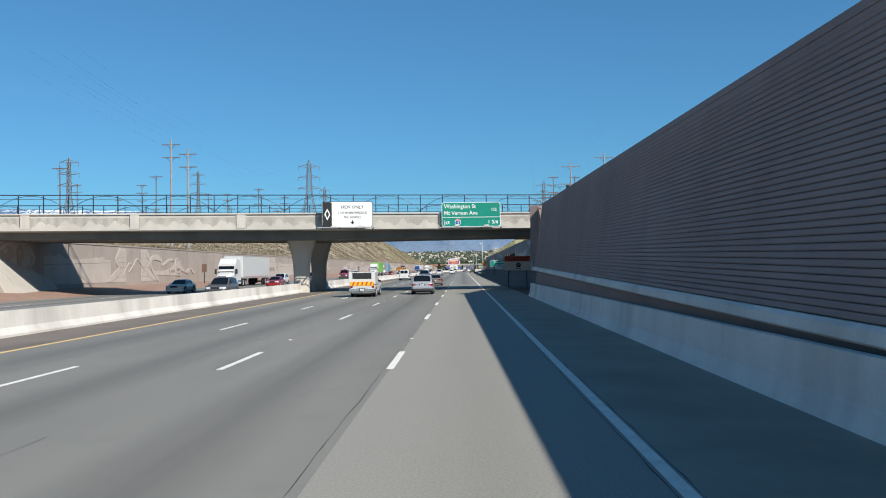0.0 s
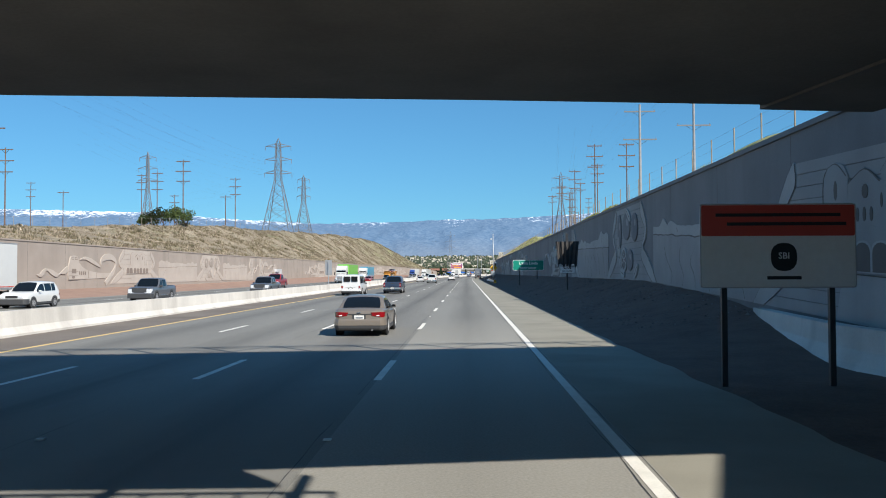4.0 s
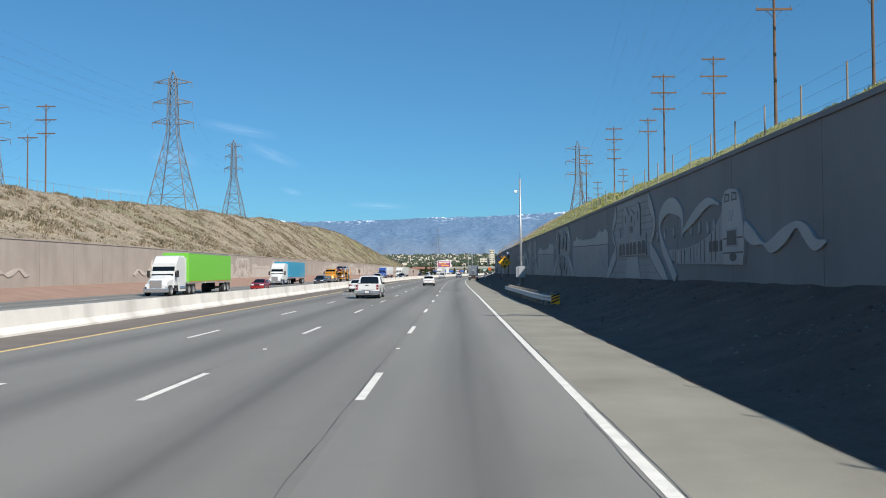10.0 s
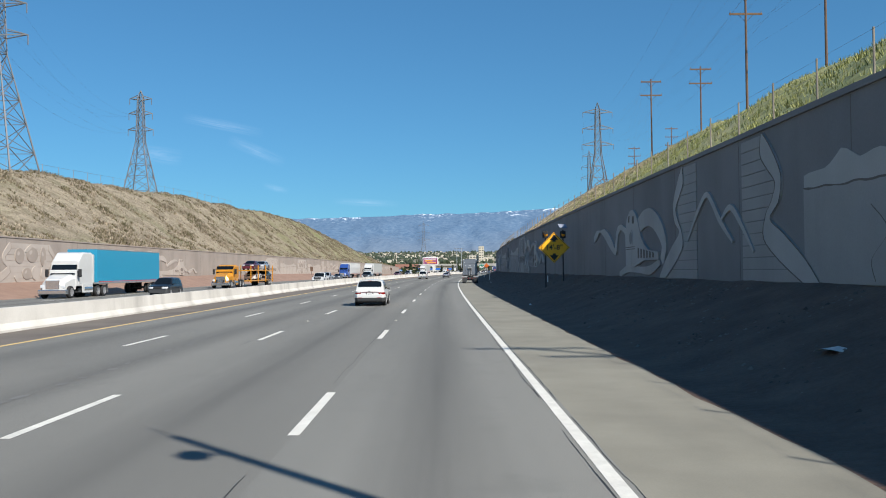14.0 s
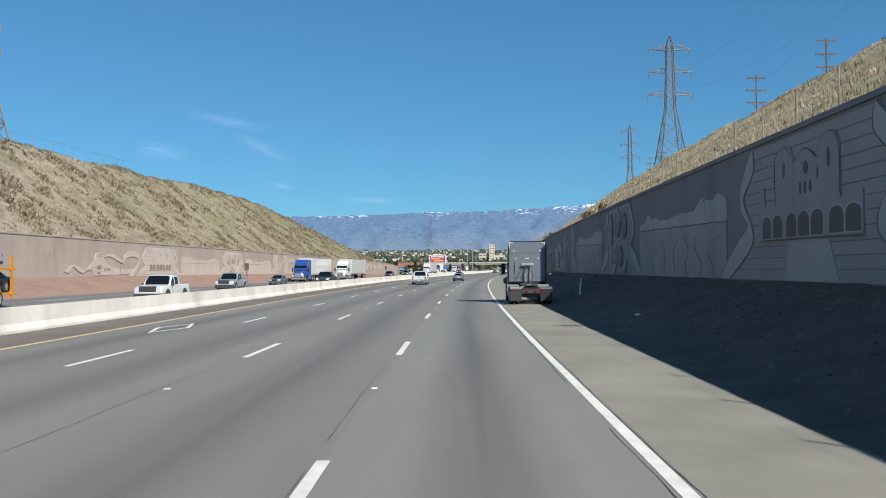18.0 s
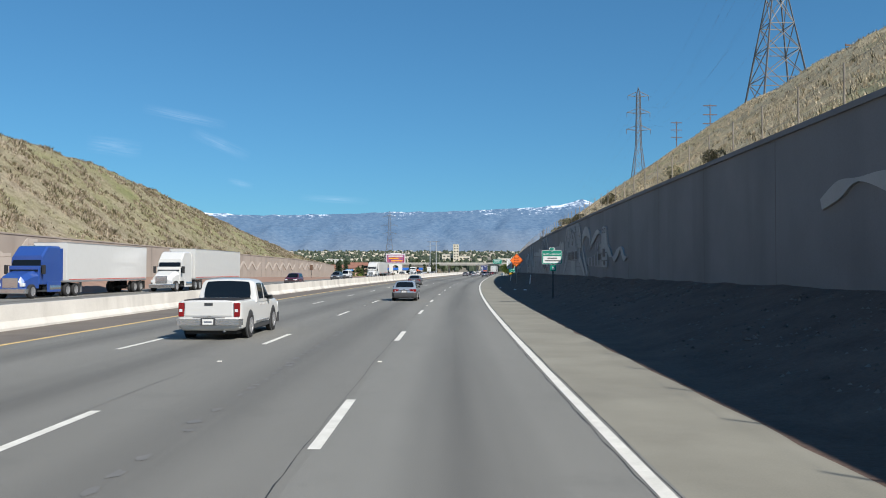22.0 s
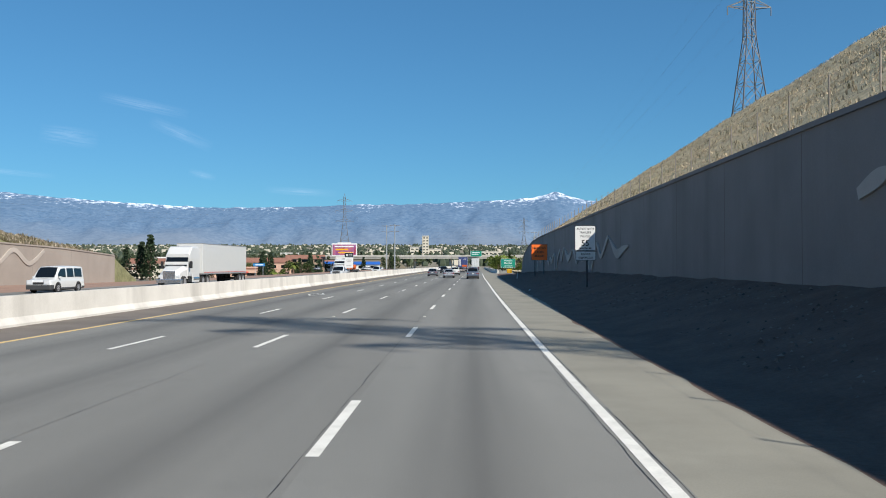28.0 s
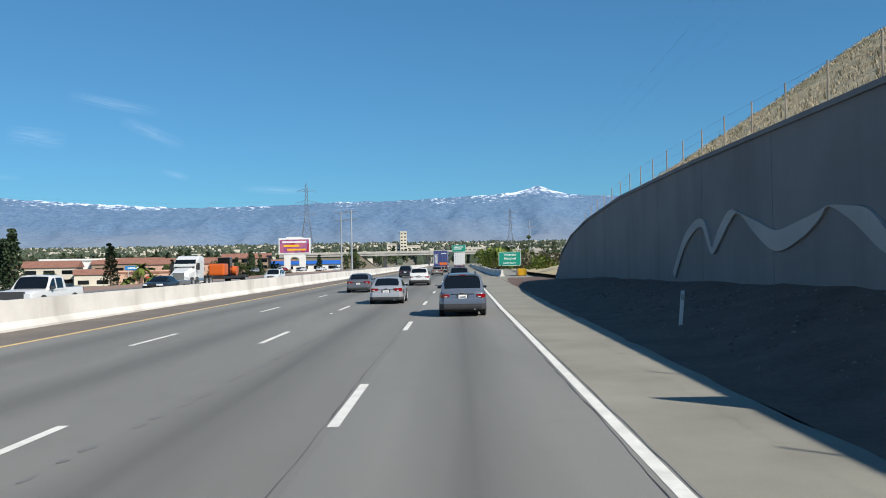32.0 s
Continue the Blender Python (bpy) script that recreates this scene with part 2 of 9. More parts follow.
def grass_material(name, dry, olive, green, relief_=0.6):
    m = mat(name, dry, 0.95, spec=0.2)
    n = Nodes(m)
    a = n.noise(0.055, 6.0, rough=0.6)
    b = n.noise(0.9, 6.0, rough=0.65)
    d = n.noise(0.22, 5.0)
    f = n.noise(6.0, 4.0)
    c = n.ramp(b, [(0.4, olive), (0.56, dry)])
    c = n.mix(n.ramp(d, [(0.48, (0, 0, 0)), (0.62, (0.55, 0.55, 0.55))]), c, tuple(v * k for v, k in zip(olive, (0.78, 0.72, 0.75))))
    c = n.mix(n.ramp(a, [(0.53, (0, 0, 0)), (0.64, (0.85, 0.85, 0.85))]), c, n.ramp(b, [(0.42, tuple(v * 0.6 for v in green)), (0.6, green)]))
    c = n.mix(0.4, c, n.ramp(f, [(0.36, tuple(v * 0.4 for v in olive)), (0.64, tuple(min(1, v * 1.35) for v in dry))]))
    n.color(c)
    n.bump(n.math("ADD", b, f), relief_, 0.25)
    return m


HILLGRASS = grass_material("dry hill grass", (0.35, 0.295, 0.215), (0.16, 0.13, 0.088), (0.15, 0.165, 0.065), 0.35)
HILLGREEN = grass_material("greening hill grass", (0.64, 0.52, 0.32), (0.45, 0.35, 0.2), (0.42, 0.4, 0.16), 0.12)


def greening(m, y_from, y_to, most, dark, light):
    """Spring grass that spreads over a slope from one stretch to another."""
    n = Nodes(m)
    sep = n.add("ShaderNodeSeparateXYZ")
    n.link(n.pos, sep.inputs[0])
    k = n.math("DIVIDE", n.math("SUBTRACT", sep.outputs[1], y_from), y_to - y_from)
    k = n.math("ADD", k, n.math("MULTIPLY", n.math("SUBTRACT", n.noise(0.12, 4.0), 0.5), 2.4))
    k = n.math("MULTIPLY", n.math("MINIMUM", n.math("MAXIMUM", k, 0.0), 1.0), most)
    old = m.node_tree.nodes["Principled BSDF"].inputs["Base Color"].links[0].from_socket
    n.color(n.mix(k, old, n.ramp(n.noise(1.1, 5.0), [(0.35, dark), (0.65, light)])))


greening(HILLGREEN, 375.0, 285.0, 0.75, (0.24, 0.26, 0.08), (0.46, 0.47, 0.19))
greening(HILLGRASS, 440.0, 620.0, 0.6, (0.11, 0.13, 0.04), (0.27, 0.275, 0.115))


# ---- mesh helpers ----
def link_mesh(name, bm, material, parent=None, label="", smooth=False):
    me = bpy.data.meshes.new(name)
    if smooth:
        for f in bm.faces:
            f.smooth = True
        if smooth == "auto":
            for e in bm.edges:
                e.smooth = len(e.link_faces) == 2 and e.calc_face_angle(0.0) < 0.62
    bm.to_mesh(me)
    bm.free()
    for m in (material if isinstance(material, (list, tuple)) else [material]):
        me.materials.append(m)
    ob = new(name, me)
    if parent:
        ob.parent = parent
    if label:
        ob["label"] = label
    return ob


def part(name, bm, material, parent, label="", smooth=False):
    return link_mesh(name, bm, material, parent, label, smooth)


def thing(name, m, label, category, group="", kind=""):
    ob = new(name)
    ob.matrix_world = m
    return tagged(ob, label, category, group, kind)


def add_box(bm, x0, x1, y0, y1, z0, z1, bevel=0.0):
    vs = [bm.verts.new((x, y, z)) for z in (z0, z1) for y in (y0, y1) for x in (x0, x1)]
    fs = [bm.faces.new([vs[i] for i in q]) for q in ((0, 2, 3, 1), (4, 5, 7, 6), (0, 1, 5, 4), (2, 6, 7, 3), (0, 4, 6, 2), (1, 3, 7, 5))]
    if bevel:
        bmesh.ops.bevel(bm, geom=list({e for f in fs for e in f.edges}), offset=bevel, segments=2, affect="EDGES", profile=0.6)
    return bm


def box(x0, x1, y0, y1, z0, z1, bevel=0.0):
    return add_box(bmesh.new(), x0, x1, y0, y1, z0, z1, bevel)


def add_rod(bm, a, b, r0, r1=None, sides=8, caps=True):
    a, b = Vector(a), Vector(b)
    r1 = r0 if r1 is None else r1
    d = (b - a).normalized()
    side = d.orthogonal().normalized()
    other = d.cross(side)
    rings = []
    for p, r in ((a, r0), (b, r1)):
        rings.append([bm.verts.new(p + (side * math.cos(t) + other * math.sin(t)) * r) for t in [2 * math.pi * i / sides for i in range(sides)]])
    for i in range(sides):
        j = (i + 1) % sides
        bm.faces.new((rings[0][i], rings[0][j], rings[1][j], rings[1][i]))
    if caps:
        bm.faces.new(rings[0][::-1])
        bm.faces.new(rings[1])
    return bm


def rod(a, b, r0, r1=None, sides=8):
    return add_rod(bmesh.new(), a, b, r0, r1, sides)


def add_slab(bm, pts, axis, lo, hi):
    """A flat polygon of 2D points thickened along an axis (0, 1 or 2)."""
    def put(p, w):
        q = list(p)
        q.insert(axis, w)
        return bm.verts.new(q)
    a = [put(p, lo) for p in pts]
    b = [put(p, hi) for p in pts]
    n = len(pts)
    fa, fb = bm.faces.new(a), bm.faces.new(b[::-1])
    for i in range(n):
        j = (i + 1) % n
        bm.faces.new((a[j], a[i], b[i], b[j]))
    bmesh.ops.recalc_face_normals(bm, faces=bm.faces[:] if len(bm.faces) < 400 else [fa, fb])
    return bm


def slab(pts, axis, lo, hi):
    return add_slab(bmesh.new(), pts, axis, lo, hi)


def sweep(profile, y0, y1, step, closed=False, zfun=None, stuff=None):
    """Sweeps (u, z) points along the road; uv holds u and y in metres."""
    bm = bmesh.new()
    uvl = bm.loops.layers.uv.new("road")
    n = max(1, round((y1 - y0) / step))
    ys = [y0 + (y1 - y0) * i / n for i in range(n + 1)]
    rows, info = [], {}
    for y in ys:
        pr = profile(y) if callable(profile) else profile
        row = []
        for u, z in pr:
            v = bm.verts.new(at(u, y, z))
            info[v] = (u, y)
            row.append(v)
        rows.append(row)
    m = len(rows[0])
    for a, b in zip(rows, rows[1:]):
        for i in range(m if closed else m - 1):
            j = (i + 1) % m
            f = bm.faces.new((a[i], a[j], b[j], b[i]))
            for lp in f.loops:
                lp[uvl].uv = info[lp.vert]
    if closed:
        bm.faces.new(rows[0])
        bm.faces.new(rows[-1][::-1])
    bmesh.ops.recalc_face_normals(bm, faces=bm.faces[:])
    if not closed and bm.faces and sum(f.normal.z for f in bm.faces) < 0:
        bmesh.ops.reverse_faces(bm, faces=bm.faces[:])
    return bm


def interp(x, table):
    xs, zs = zip(*table)
    return float(np.interp(x, xs, zs))


def text_mesh(body, size, material, parent, m, depth=0.004, name="lettering", align="LEFT", squeeze=1.0, label=""):
    """Built-in font lettering turned to a mesh; stands in the local xz plane and faces -y."""
    cu = bpy.data.curves.new(name, "FONT")
    cu.body, cu.size, cu.extrude, cu.align_x, cu.resolution_u = body, size, depth, align, 2
    cu.offset = size * 0.012
    tmp = bpy.data.objects.new(name, cu)
    scene.collection.objects.link(tmp)
    dg = bpy.context.evaluated_depsgraph_get()
    me = bpy.data.meshes.new_from_object(tmp.evaluated_get(dg))
    bpy.data.objects.remove(tmp)
    bpy.data.curves.remove(cu)
    me.transform(m @ pose(0, 0, 0, 90, 0, 0) @ Matrix.Diagonal((squeeze, 1, 1, 1)))
    me.materials.clear()
    me.materials.append(material)
    ob = new(name, me)
    ob.parent = parent
    if label:
        ob["label"] = label
    return ob


def loft(stations, ring):
    """Joins cross sections given by ring(station) as lists of points."""
    bm = bmesh.new()
    rows = [[bm.verts.new(p) for p in ring(s)] for s in stations]
    n = len(rows[0])
    for a, b in zip(rows, rows[1:]):
        for i in range(n):
            bm.faces.new((a[i], b[i], b[(i + 1) % n], a[(i + 1) % n]))
    bm.faces.new(rows[0])
    bm.faces.new(rows[-1][::-1])
    bmesh.ops.recalc_face_normals(bm, faces=bm.faces[:])
    return bm



# ---- terrain and road ----
CREST_L = [(-120, 6.5), (100, 6.5), (185, 8.3), (244, 11.9), (295, 14.0), (354, 16.0), (400, 17.6), (450, 19.2), (515, 19.8), (545, 19.2), (570, 17.3), (595, 14.6),
           (615, 12.4), (632, 9.5), (641, 6.3), (646, 2.0), (650, 0.1), (655, -0.35), (760, -0.35)]
WALL_L = [(-120, 5.1), (210, 5.1), (280, 5.4), (470, 5.3), (545, 4.8), (600, 4.3), (629, 3.6), (641, 3.0)]
WALL_R = [(60, 6.05), (130, 6.1), (160, 6.12), (220, 6.02), (350, 6.02), (430, 5.96), (500, 5.92), (560, 5.84), (620, 5.82), (650, 5.85), (668, 5.8), (684, 5.55), (697, 4.85), (706, 3.9), (712, 2.7), (716, 1.2), (718, 0.4)]
CREST_RU = [(60, 9.0), (170, 9.0), (190, 10.0), (262, 14.0), (330, 19.0), (370, 21.0), (420, 22.0), (500, 26.0), (680, 27.0), (760, 18.0)]
STEEP = [(300, 0.63), (420, 0.66), (500, 0.7), (560, 0.68), (640, 0.66), (680, 0.63)]


def wall_left_top(y):
    return interp(y, WALL_L) if y <= 641 else max(-0.35, 3.0 - (y - 641) * 0.42)


def wall_right_top(y):
    return interp(y, WALL_R)


def rough(x, y, s, a):
    return noise.noise(Vector((x / s, y / s, 3.7))) * a


def left_hill(y):
    zt, zc = wall_left_top(y), interp(y, CREST_L)
    out = [(-42.2, -0.4)]
    for u, k in ((-42.3, 0.0), (-44, 0.06), (-47, 0.2), (-50, 0.36), (-53, 0.53), (-56, 0.7), (-59, 0.86), (-61.5, 0.97), (-64, 1.02), (-70, 1.0), (-85, 0.9), (-120, 0.8), (-200, 0.7)):
        p = at(u, y)
        out.append((u + rough(p.x, p.y, 9, 0.5) * (u < -43), zt + (zc - zt) * k + (rough(p.x, p.y, 14, 0.45) + rough(p.x, p.y, 4, 0.35)) * min(1.0, k * 4)))
    return out


def right_hill(y):
    zt, uc = wall_right_top(y), interp(y, CREST_RU)
    drop = interp(y, [(690, 1.0), (725, 0.55), (760, 0.15), (800, 0.0)])
    out = []
    for k in (0.0, 0.06, 0.2, 0.4, 0.6, 0.8, 0.95, 1.05, 1.3, 2.2, 5.0, 9.0):
        u = 8.3 + (uc - 8.3) * k
        rise = interp(y, STEEP) * (min(u, uc) - 8.0) * drop
        p = at(u, y)
        z = zt - 0.1 + rise + (rough(p.x, p.y, 10, 0.5) + rough(p.x, p.y, 3.5, 0.25)) * min(1.0, k * 3)
        out.append((u, max(z, -0.1) if y > 700 else z))
    return out


def town_z(y, x=0.0):
    """Height of the land: the town lies a little below the freeway, then rises to the foothills."""
    u = x - edge_x(y)
    dip = -4.0 * interp(u, [(-700, 0.0), (-450, 1.0), (-52, 1.0), (-43, 0.0)]) * interp(y, [(648, 0.0), (672, 1.0), (1040, 1.0), (1140, 0.0)])
    return -0.12 + dip + (0 if y <= 1100 else 78 * min(1.0, (y - 1100) / 2800) ** 1.25)


ground = bmesh.new()
us = [-5000, -2500, -1200, -700, -450, -300, -200, -150, -110, -80, -60, -52, -43, -25, 0, 60, 150, 300, 600, 1200, 2500, 4500]
ys = [-900, -400, -120, 100, 240, 300, 360, 420, 480, 540, 600, 648, 660, 672, 700, 740, 790, 850, 920, 1000, 1040, 1060, 1100, 1140, 1200, 1350, 1500, 1700, 2000, 2300, 2600, 3000, 3400, 3900, 4990]
gv = [[ground.verts.new((edge_x(y) + u, y, town_z(y, edge_x(y) + u))) for u in us] for y in ys]
for a, b in zip(gv, gv[1:]):
    for i in range(len(us) - 1):
        ground.faces.new((a[i], a[i + 1], b[i + 1], b[i]))
tagged(link_mesh("ground", ground, PLAIN), "dry open ground running out to the foothills", "ground", kind="structure")

Y0, Y1 = -80.0, 1150.0
tagged(link_mesh("road", sweep([(-14.2, 0), (-10.6, 0), (-7.05, 0), (-3.5, 0)], Y0, Y1, 6), ASPHALT), "worn grey freeway carriageway of asphalt lanes", "road", kind="structure")
tagged(link_mesh("road_inner_shoulder", sweep([(-17.0, 0), (-14.2, 0)], Y0, Y1, 6), INNER), "brown dusty inner shoulder beside the median barrier", "shoulder", kind="structure")
tagged(link_mesh("road_outer_lane", sweep([(-3.5, 0), (0.15, 0)], Y0, Y1, 6), LANE_PALE), "paler concrete outer freeway lane with oil streak", "road", kind="structure")
# bank edge follows the wall's cast shadow; its dark colour covers shaded shoulder
EDGE = [(60, 2.75), (72, 2.75), (100, 2.5), (120, 2.4), (180, 2.35), (305, 2.4), (366, 2.35), (406, 2.15), (515, 2.1), (578, 1.9), (592, 2.25), (647, 2.25), (735, 2.9)]


def shade_edge_u(y):
    """Where the dark bank starts: a ragged line fitted to the wall's shadow edge."""
    return interp(y, EDGE) + 0.12 * noise.noise(Vector((y * 0.5, 2.0, 0.0))) + 0.06 * noise.noise(Vector((y * 2.1, 5.0, 0.0)))


tagged(link_mesh("road_shoulder", sweep(lambda y: [(0.15, 0), (shade_edge_u(y) if y > 60.5 else 2.75, 0)], Y0, 735, 0.8), SHOULDER), "pale dusty concrete hard shoulder", "shoulder", kind="structure")
tagged(link_mesh("road_opposite", sweep([(-35.5, 0), (-17.6, 0)], Y0, Y1, 6), ASPHALT), "opposite carriageway of worn grey asphalt", "road", kind="structure")


def bank_right(y):
    zf = interp(y, [(60, 0.0), (92, 0.05), (106, 1.2), (120, 1.65), (500, 1.6), (640, 1.4), (690, 0.8), (718, 0.1), (735, 0.0)])
    out = []
    for k in (0.0, 0.15, 0.35, 0.55, 0.75, 0.9, 1.0):
        b = shade_edge_u(y)
        u = b + (7.85 - b) * k
        p = at(u, y)
        out.append((u, zf * max(0.0, (u - 2.9) / 4.95) ** 1.15 - 0.002 + rough(p.x, p.y, 1.7, 0.09) * max(0.0, min(1, k * 5 - 0.9)) * (1 if y < 700 else 0.3)))
    return out


tagged(link_mesh("ground_bank_right", sweep(bank_right, 60.5, 735, 0.9), DIRT, smooth=True), "dark stony earth bank rising to the retaining wall", "bank", kind="structure")


def bank_left(y):
    zf = interp(y, [(-100, 0.5), (200, 0.6), (280, 1.0), (400, 1.5), (500, 1.3), (600, 0.4), (650, 0.0), (900, 0.0)])
    return [(-42.2, zf), (-39, zf * 0.75 + rough(0, y, 3, 0.08)), (-37, zf * 0.3 + rough(5, y, 3, 0.05)), (-35.5, 0.0)]


tagged(link_mesh("ground_bank_left", sweep(bank_left, Y0, 900, 3), REDGRAVEL, smooth=True), "reddish gravel verge below the far retaining wall", "verge", kind="structure")
tagged(link_mesh("hillside_left", sweep(left_hill, Y0, 650.5, 1.6), HILLGRASS, smooth=True), "hillside of dry tufted grass above the far wall", "hillside", kind="structure")
tagged(link_mesh("hillside_right", sweep(right_hill, 68, 800, 1.4), HILLGREEN, smooth=True), "steep grassy cutting slope above the retaining wall", "hillside", kind="structure")

# retaining walls
tagged(link_mesh("wall_left", sweep(lambda y: [(-42.45, -0.3), (-42.0, -0.3), (-42.0, wall_left_top(y)), (-42.45, wall_left_top(y))], Y0, 641, 6, True), WALLC),
       "beige cast concrete retaining wall with relief murals", "wall", kind="structure")
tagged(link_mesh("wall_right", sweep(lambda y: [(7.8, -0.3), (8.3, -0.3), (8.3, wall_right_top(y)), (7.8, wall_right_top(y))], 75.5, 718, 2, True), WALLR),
       "cast concrete retaining wall with relief murals, shade in its colour", "wall", kind="structure")
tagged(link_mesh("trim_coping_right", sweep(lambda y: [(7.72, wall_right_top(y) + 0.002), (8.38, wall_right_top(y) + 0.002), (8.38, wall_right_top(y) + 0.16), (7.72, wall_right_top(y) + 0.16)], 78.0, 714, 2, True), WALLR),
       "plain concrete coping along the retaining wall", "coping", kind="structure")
tagged(link_mesh("trim_coping_left", sweep(lambda y: [(-42.5, wall_left_top(y) + 0.002), (-41.93, wall_left_top(y) + 0.002), (-41.93, wall_left_top(y) + 0.14), (-42.5, wall_left_top(y) + 0.14)], Y0, 640.8, 6, True), WALLC),
       "plain concrete coping along the far wall", "coping", kind="structure")

# near ribbed wall beside the shoulder before the bridge; its courses climb a little against the road
WEND = 60.4


def climb(y):
    return 0.0165 * (y - 35.0)


def ribbed(prof, y0=Y0, y1=WEND):
    """A course of the wall: (u, z) at y 35, leaning back 15 cm a metre."""
    return sweep(lambda y: [(u + 0.15 * max(0.0, z - 0.9), z + climb(y)) for u, z in prof], y0, y1, 10, True)


tagged(link_mesh("wall_ribbed", ribbed([(3.0, -1.8), (3.9, -1.8), (3.9, 6.0), (3.0, 6.0)]), BROWNWALL), "tall dark brown ribbed retaining wall", "wall", kind="structure")
ribs = bmesh.new()
for i in range(37):
    z0 = 1.68 + i * 0.115
    b2 = ribbed([(3.003, z0), (2.9945, z0 + 0.016), (2.9945, z0 + 0.08), (3.003, z0 + 0.1)], Y0, WEND - 0.1)
    me = bpy.data.meshes.new("t")
    b2.to_mesh(me)
    b2.free()
    ribs.from_mesh(me)
    bpy.data.meshes.remove(me)
tagged(link_mesh("trim_wall_ribs", ribs, BROWNWALL), "shallow horizontal ribs of the brown wall", "wall ribs", kind="structure")
tagged(link_mesh("trim_wall_cap", ribbed([(2.985, 6.002), (3.92, 6.002), (3.92, 6.17), (2.985, 6.17)]), BROWNWALL), "brown cap course of the ribbed wall", "cap", kind="structure")
# flared wing wall between the ribbed wall and the bridge, stepping up panel by panel
wing = thing("wall_wing", pose(0, 0, 0), "flared wing wall of stepped brown panels over grey relief", "wall", kind="structure")
WING = ((60.42, 5.0, 65.2, 6.62, 2.56, 6.3), (65.2, 6.62, 69.2, 7.9, 3.28, 6.85), (69.2, 7.9, 75.3, 9.8, 3.95, 7.45),
        (75.3, 9.8, 75.9, 9.52, 4.2, 9.2), (75.9, 9.52, 76.7, 9.15, 4.2, 8.1), (76.7, 9.15, 77.65, 8.7, 4.2, 7.3))


def wing_panel(ya, xa, yb, xb, z0, z1, off, thick):
    """A wall panel from (xa, ya) to (xb, yb), set off towards the road."""
    d = Vector((xb - xa, yb - ya, 0)).normalized()
    n = Vector((-d.y, d.x, 0))
    p = [Vector((xa, ya, 0)) + n * off, Vector((xb, yb, 0)) + n * off, Vector((xb, yb, 0)) - n * thick, Vector((xa, ya, 0)) - n * thick]
    bm = bmesh.new()
    lo = [bm.verts.new((q.x, q.y, z0)) for q in p]
    hi = [bm.verts.new((q.x, q.y, z1)) for q in p]
    bm.faces.new(lo[::-1])
    bm.faces.new(hi)
    for i in range(4):
        j = (i + 1) % 4
        bm.faces.new((lo[i], lo[j], hi[j], hi[i]))
    return bm


for ya, xa, yb, xb, zl, zt in WING:
    lower = part("lower_panel", wing_panel(ya, xa, yb, xb, -0.2, zl, 0.0, 0.4), WALLR, wing, "cast concrete with shade in its colour and pale relief")
    upper = part("upper_panel", wing_panel(ya, xa, yb, xb, zl + 0.002, zt, 0.1, 0.4), BROWNWALL, wing, "brown plain panel")
    part("ledge", wing_panel(ya, xa, yb, xb, zl - 0.2, zl + 0.02, 0.16, -0.004), RIBC, wing, "pale ledge under the brown panel")
    part("cap", wing_panel(ya, xa, yb, xb, zt + 0.002, zt + 0.16, 0.16, 0.46), BROWNWALL, upper)
    for k in range(5 if yb < 75.5 else 0):
        q = ya + (yb - ya) * (0.08 + 0.19 * k)
        x = xa + (xb - xa) * (q - ya) / (yb - ya)
        e = (yb - ya) * 0.12
        part("relief_stave", wing_panel(q, x, q + e, x + (xb - xa) * 0.12, 0.95, min(zl - 0.35, 1.7 + 0.35 * ((k * 3) % 4)), 0.05, -0.003), RELIEFR, lower)


def barrier_profile(u, s, top=0.84, base=0.62):
    h = base / 2
    return [(u - s * h, 0.0), (u - s * h, 0.08), (u - s * h * 0.5, 0.3), (u - s * h * 0.38, top), (u + s * h * 0.38, top), (u + s * h * 0.5, 0.3), (u + s * h, 0.08), (u + s * h, 0.0)]


tagged(link_mesh("median_barrier", sweep(lambda y: barrier_profile(-16.95, 1, interp(y, [(480, 0.84), (580, 1.02)])), Y0, Y1, 6, True), BARRIER), "long pale concrete median barrier with scuffs", "barrier", kind="structure")
tagged(link_mesh("roadside_barrier", sweep([(2.68, 0), (2.72, 0.1), (2.8, 0.32), (2.85, 0.92), (3.02, 0.92), (3.02, 0)], Y0, WEND, 8, True), BARRIER), "concrete safety barrier at the foot of the ribbed wall", "barrier", kind="structure")
tagged(link_mesh("roadside_barrier_ledge", ribbed([(2.96, 1.4), (2.9, 1.44), (2.9, 1.6), (2.96, 1.66), (3.05, 1.66), (3.05, 1.4)]), BARRIER), "pale concrete ledge above the safety barrier", "barrier", kind="structure")


def curved_barrier(y):
    u = interp(y, [(60.4, 2.68), (63.9, 3.93), (66.7, 4.75), (72.4, 6.35), (74.6, 6.95), (76.5, 6.75), (79, 6.4), (84, 6.1), (92, 6.1), (97, 6.8), (101, 7.4)])
    return [(u, 0), (u + 0.1, 0.12), (u + 0.24, 0.4), (u + 0.28, 0.86), (u + 0.62, 0.86), (u + 0.62, 0)]


tagged(link_mesh("underpass_barrier", sweep(curved_barrier, 60.5, 101, 0.7, True), BARRIER), "concrete barrier under the bridge in front of the mural", "barrier", kind="structure")

# lane markings
def marking(u, w, y0, y1):
    return sweep([(u - w / 2, 0.004), (u + w / 2, 0.004)], y0, y1, 3 if y1 - y0 < 20 else 6)


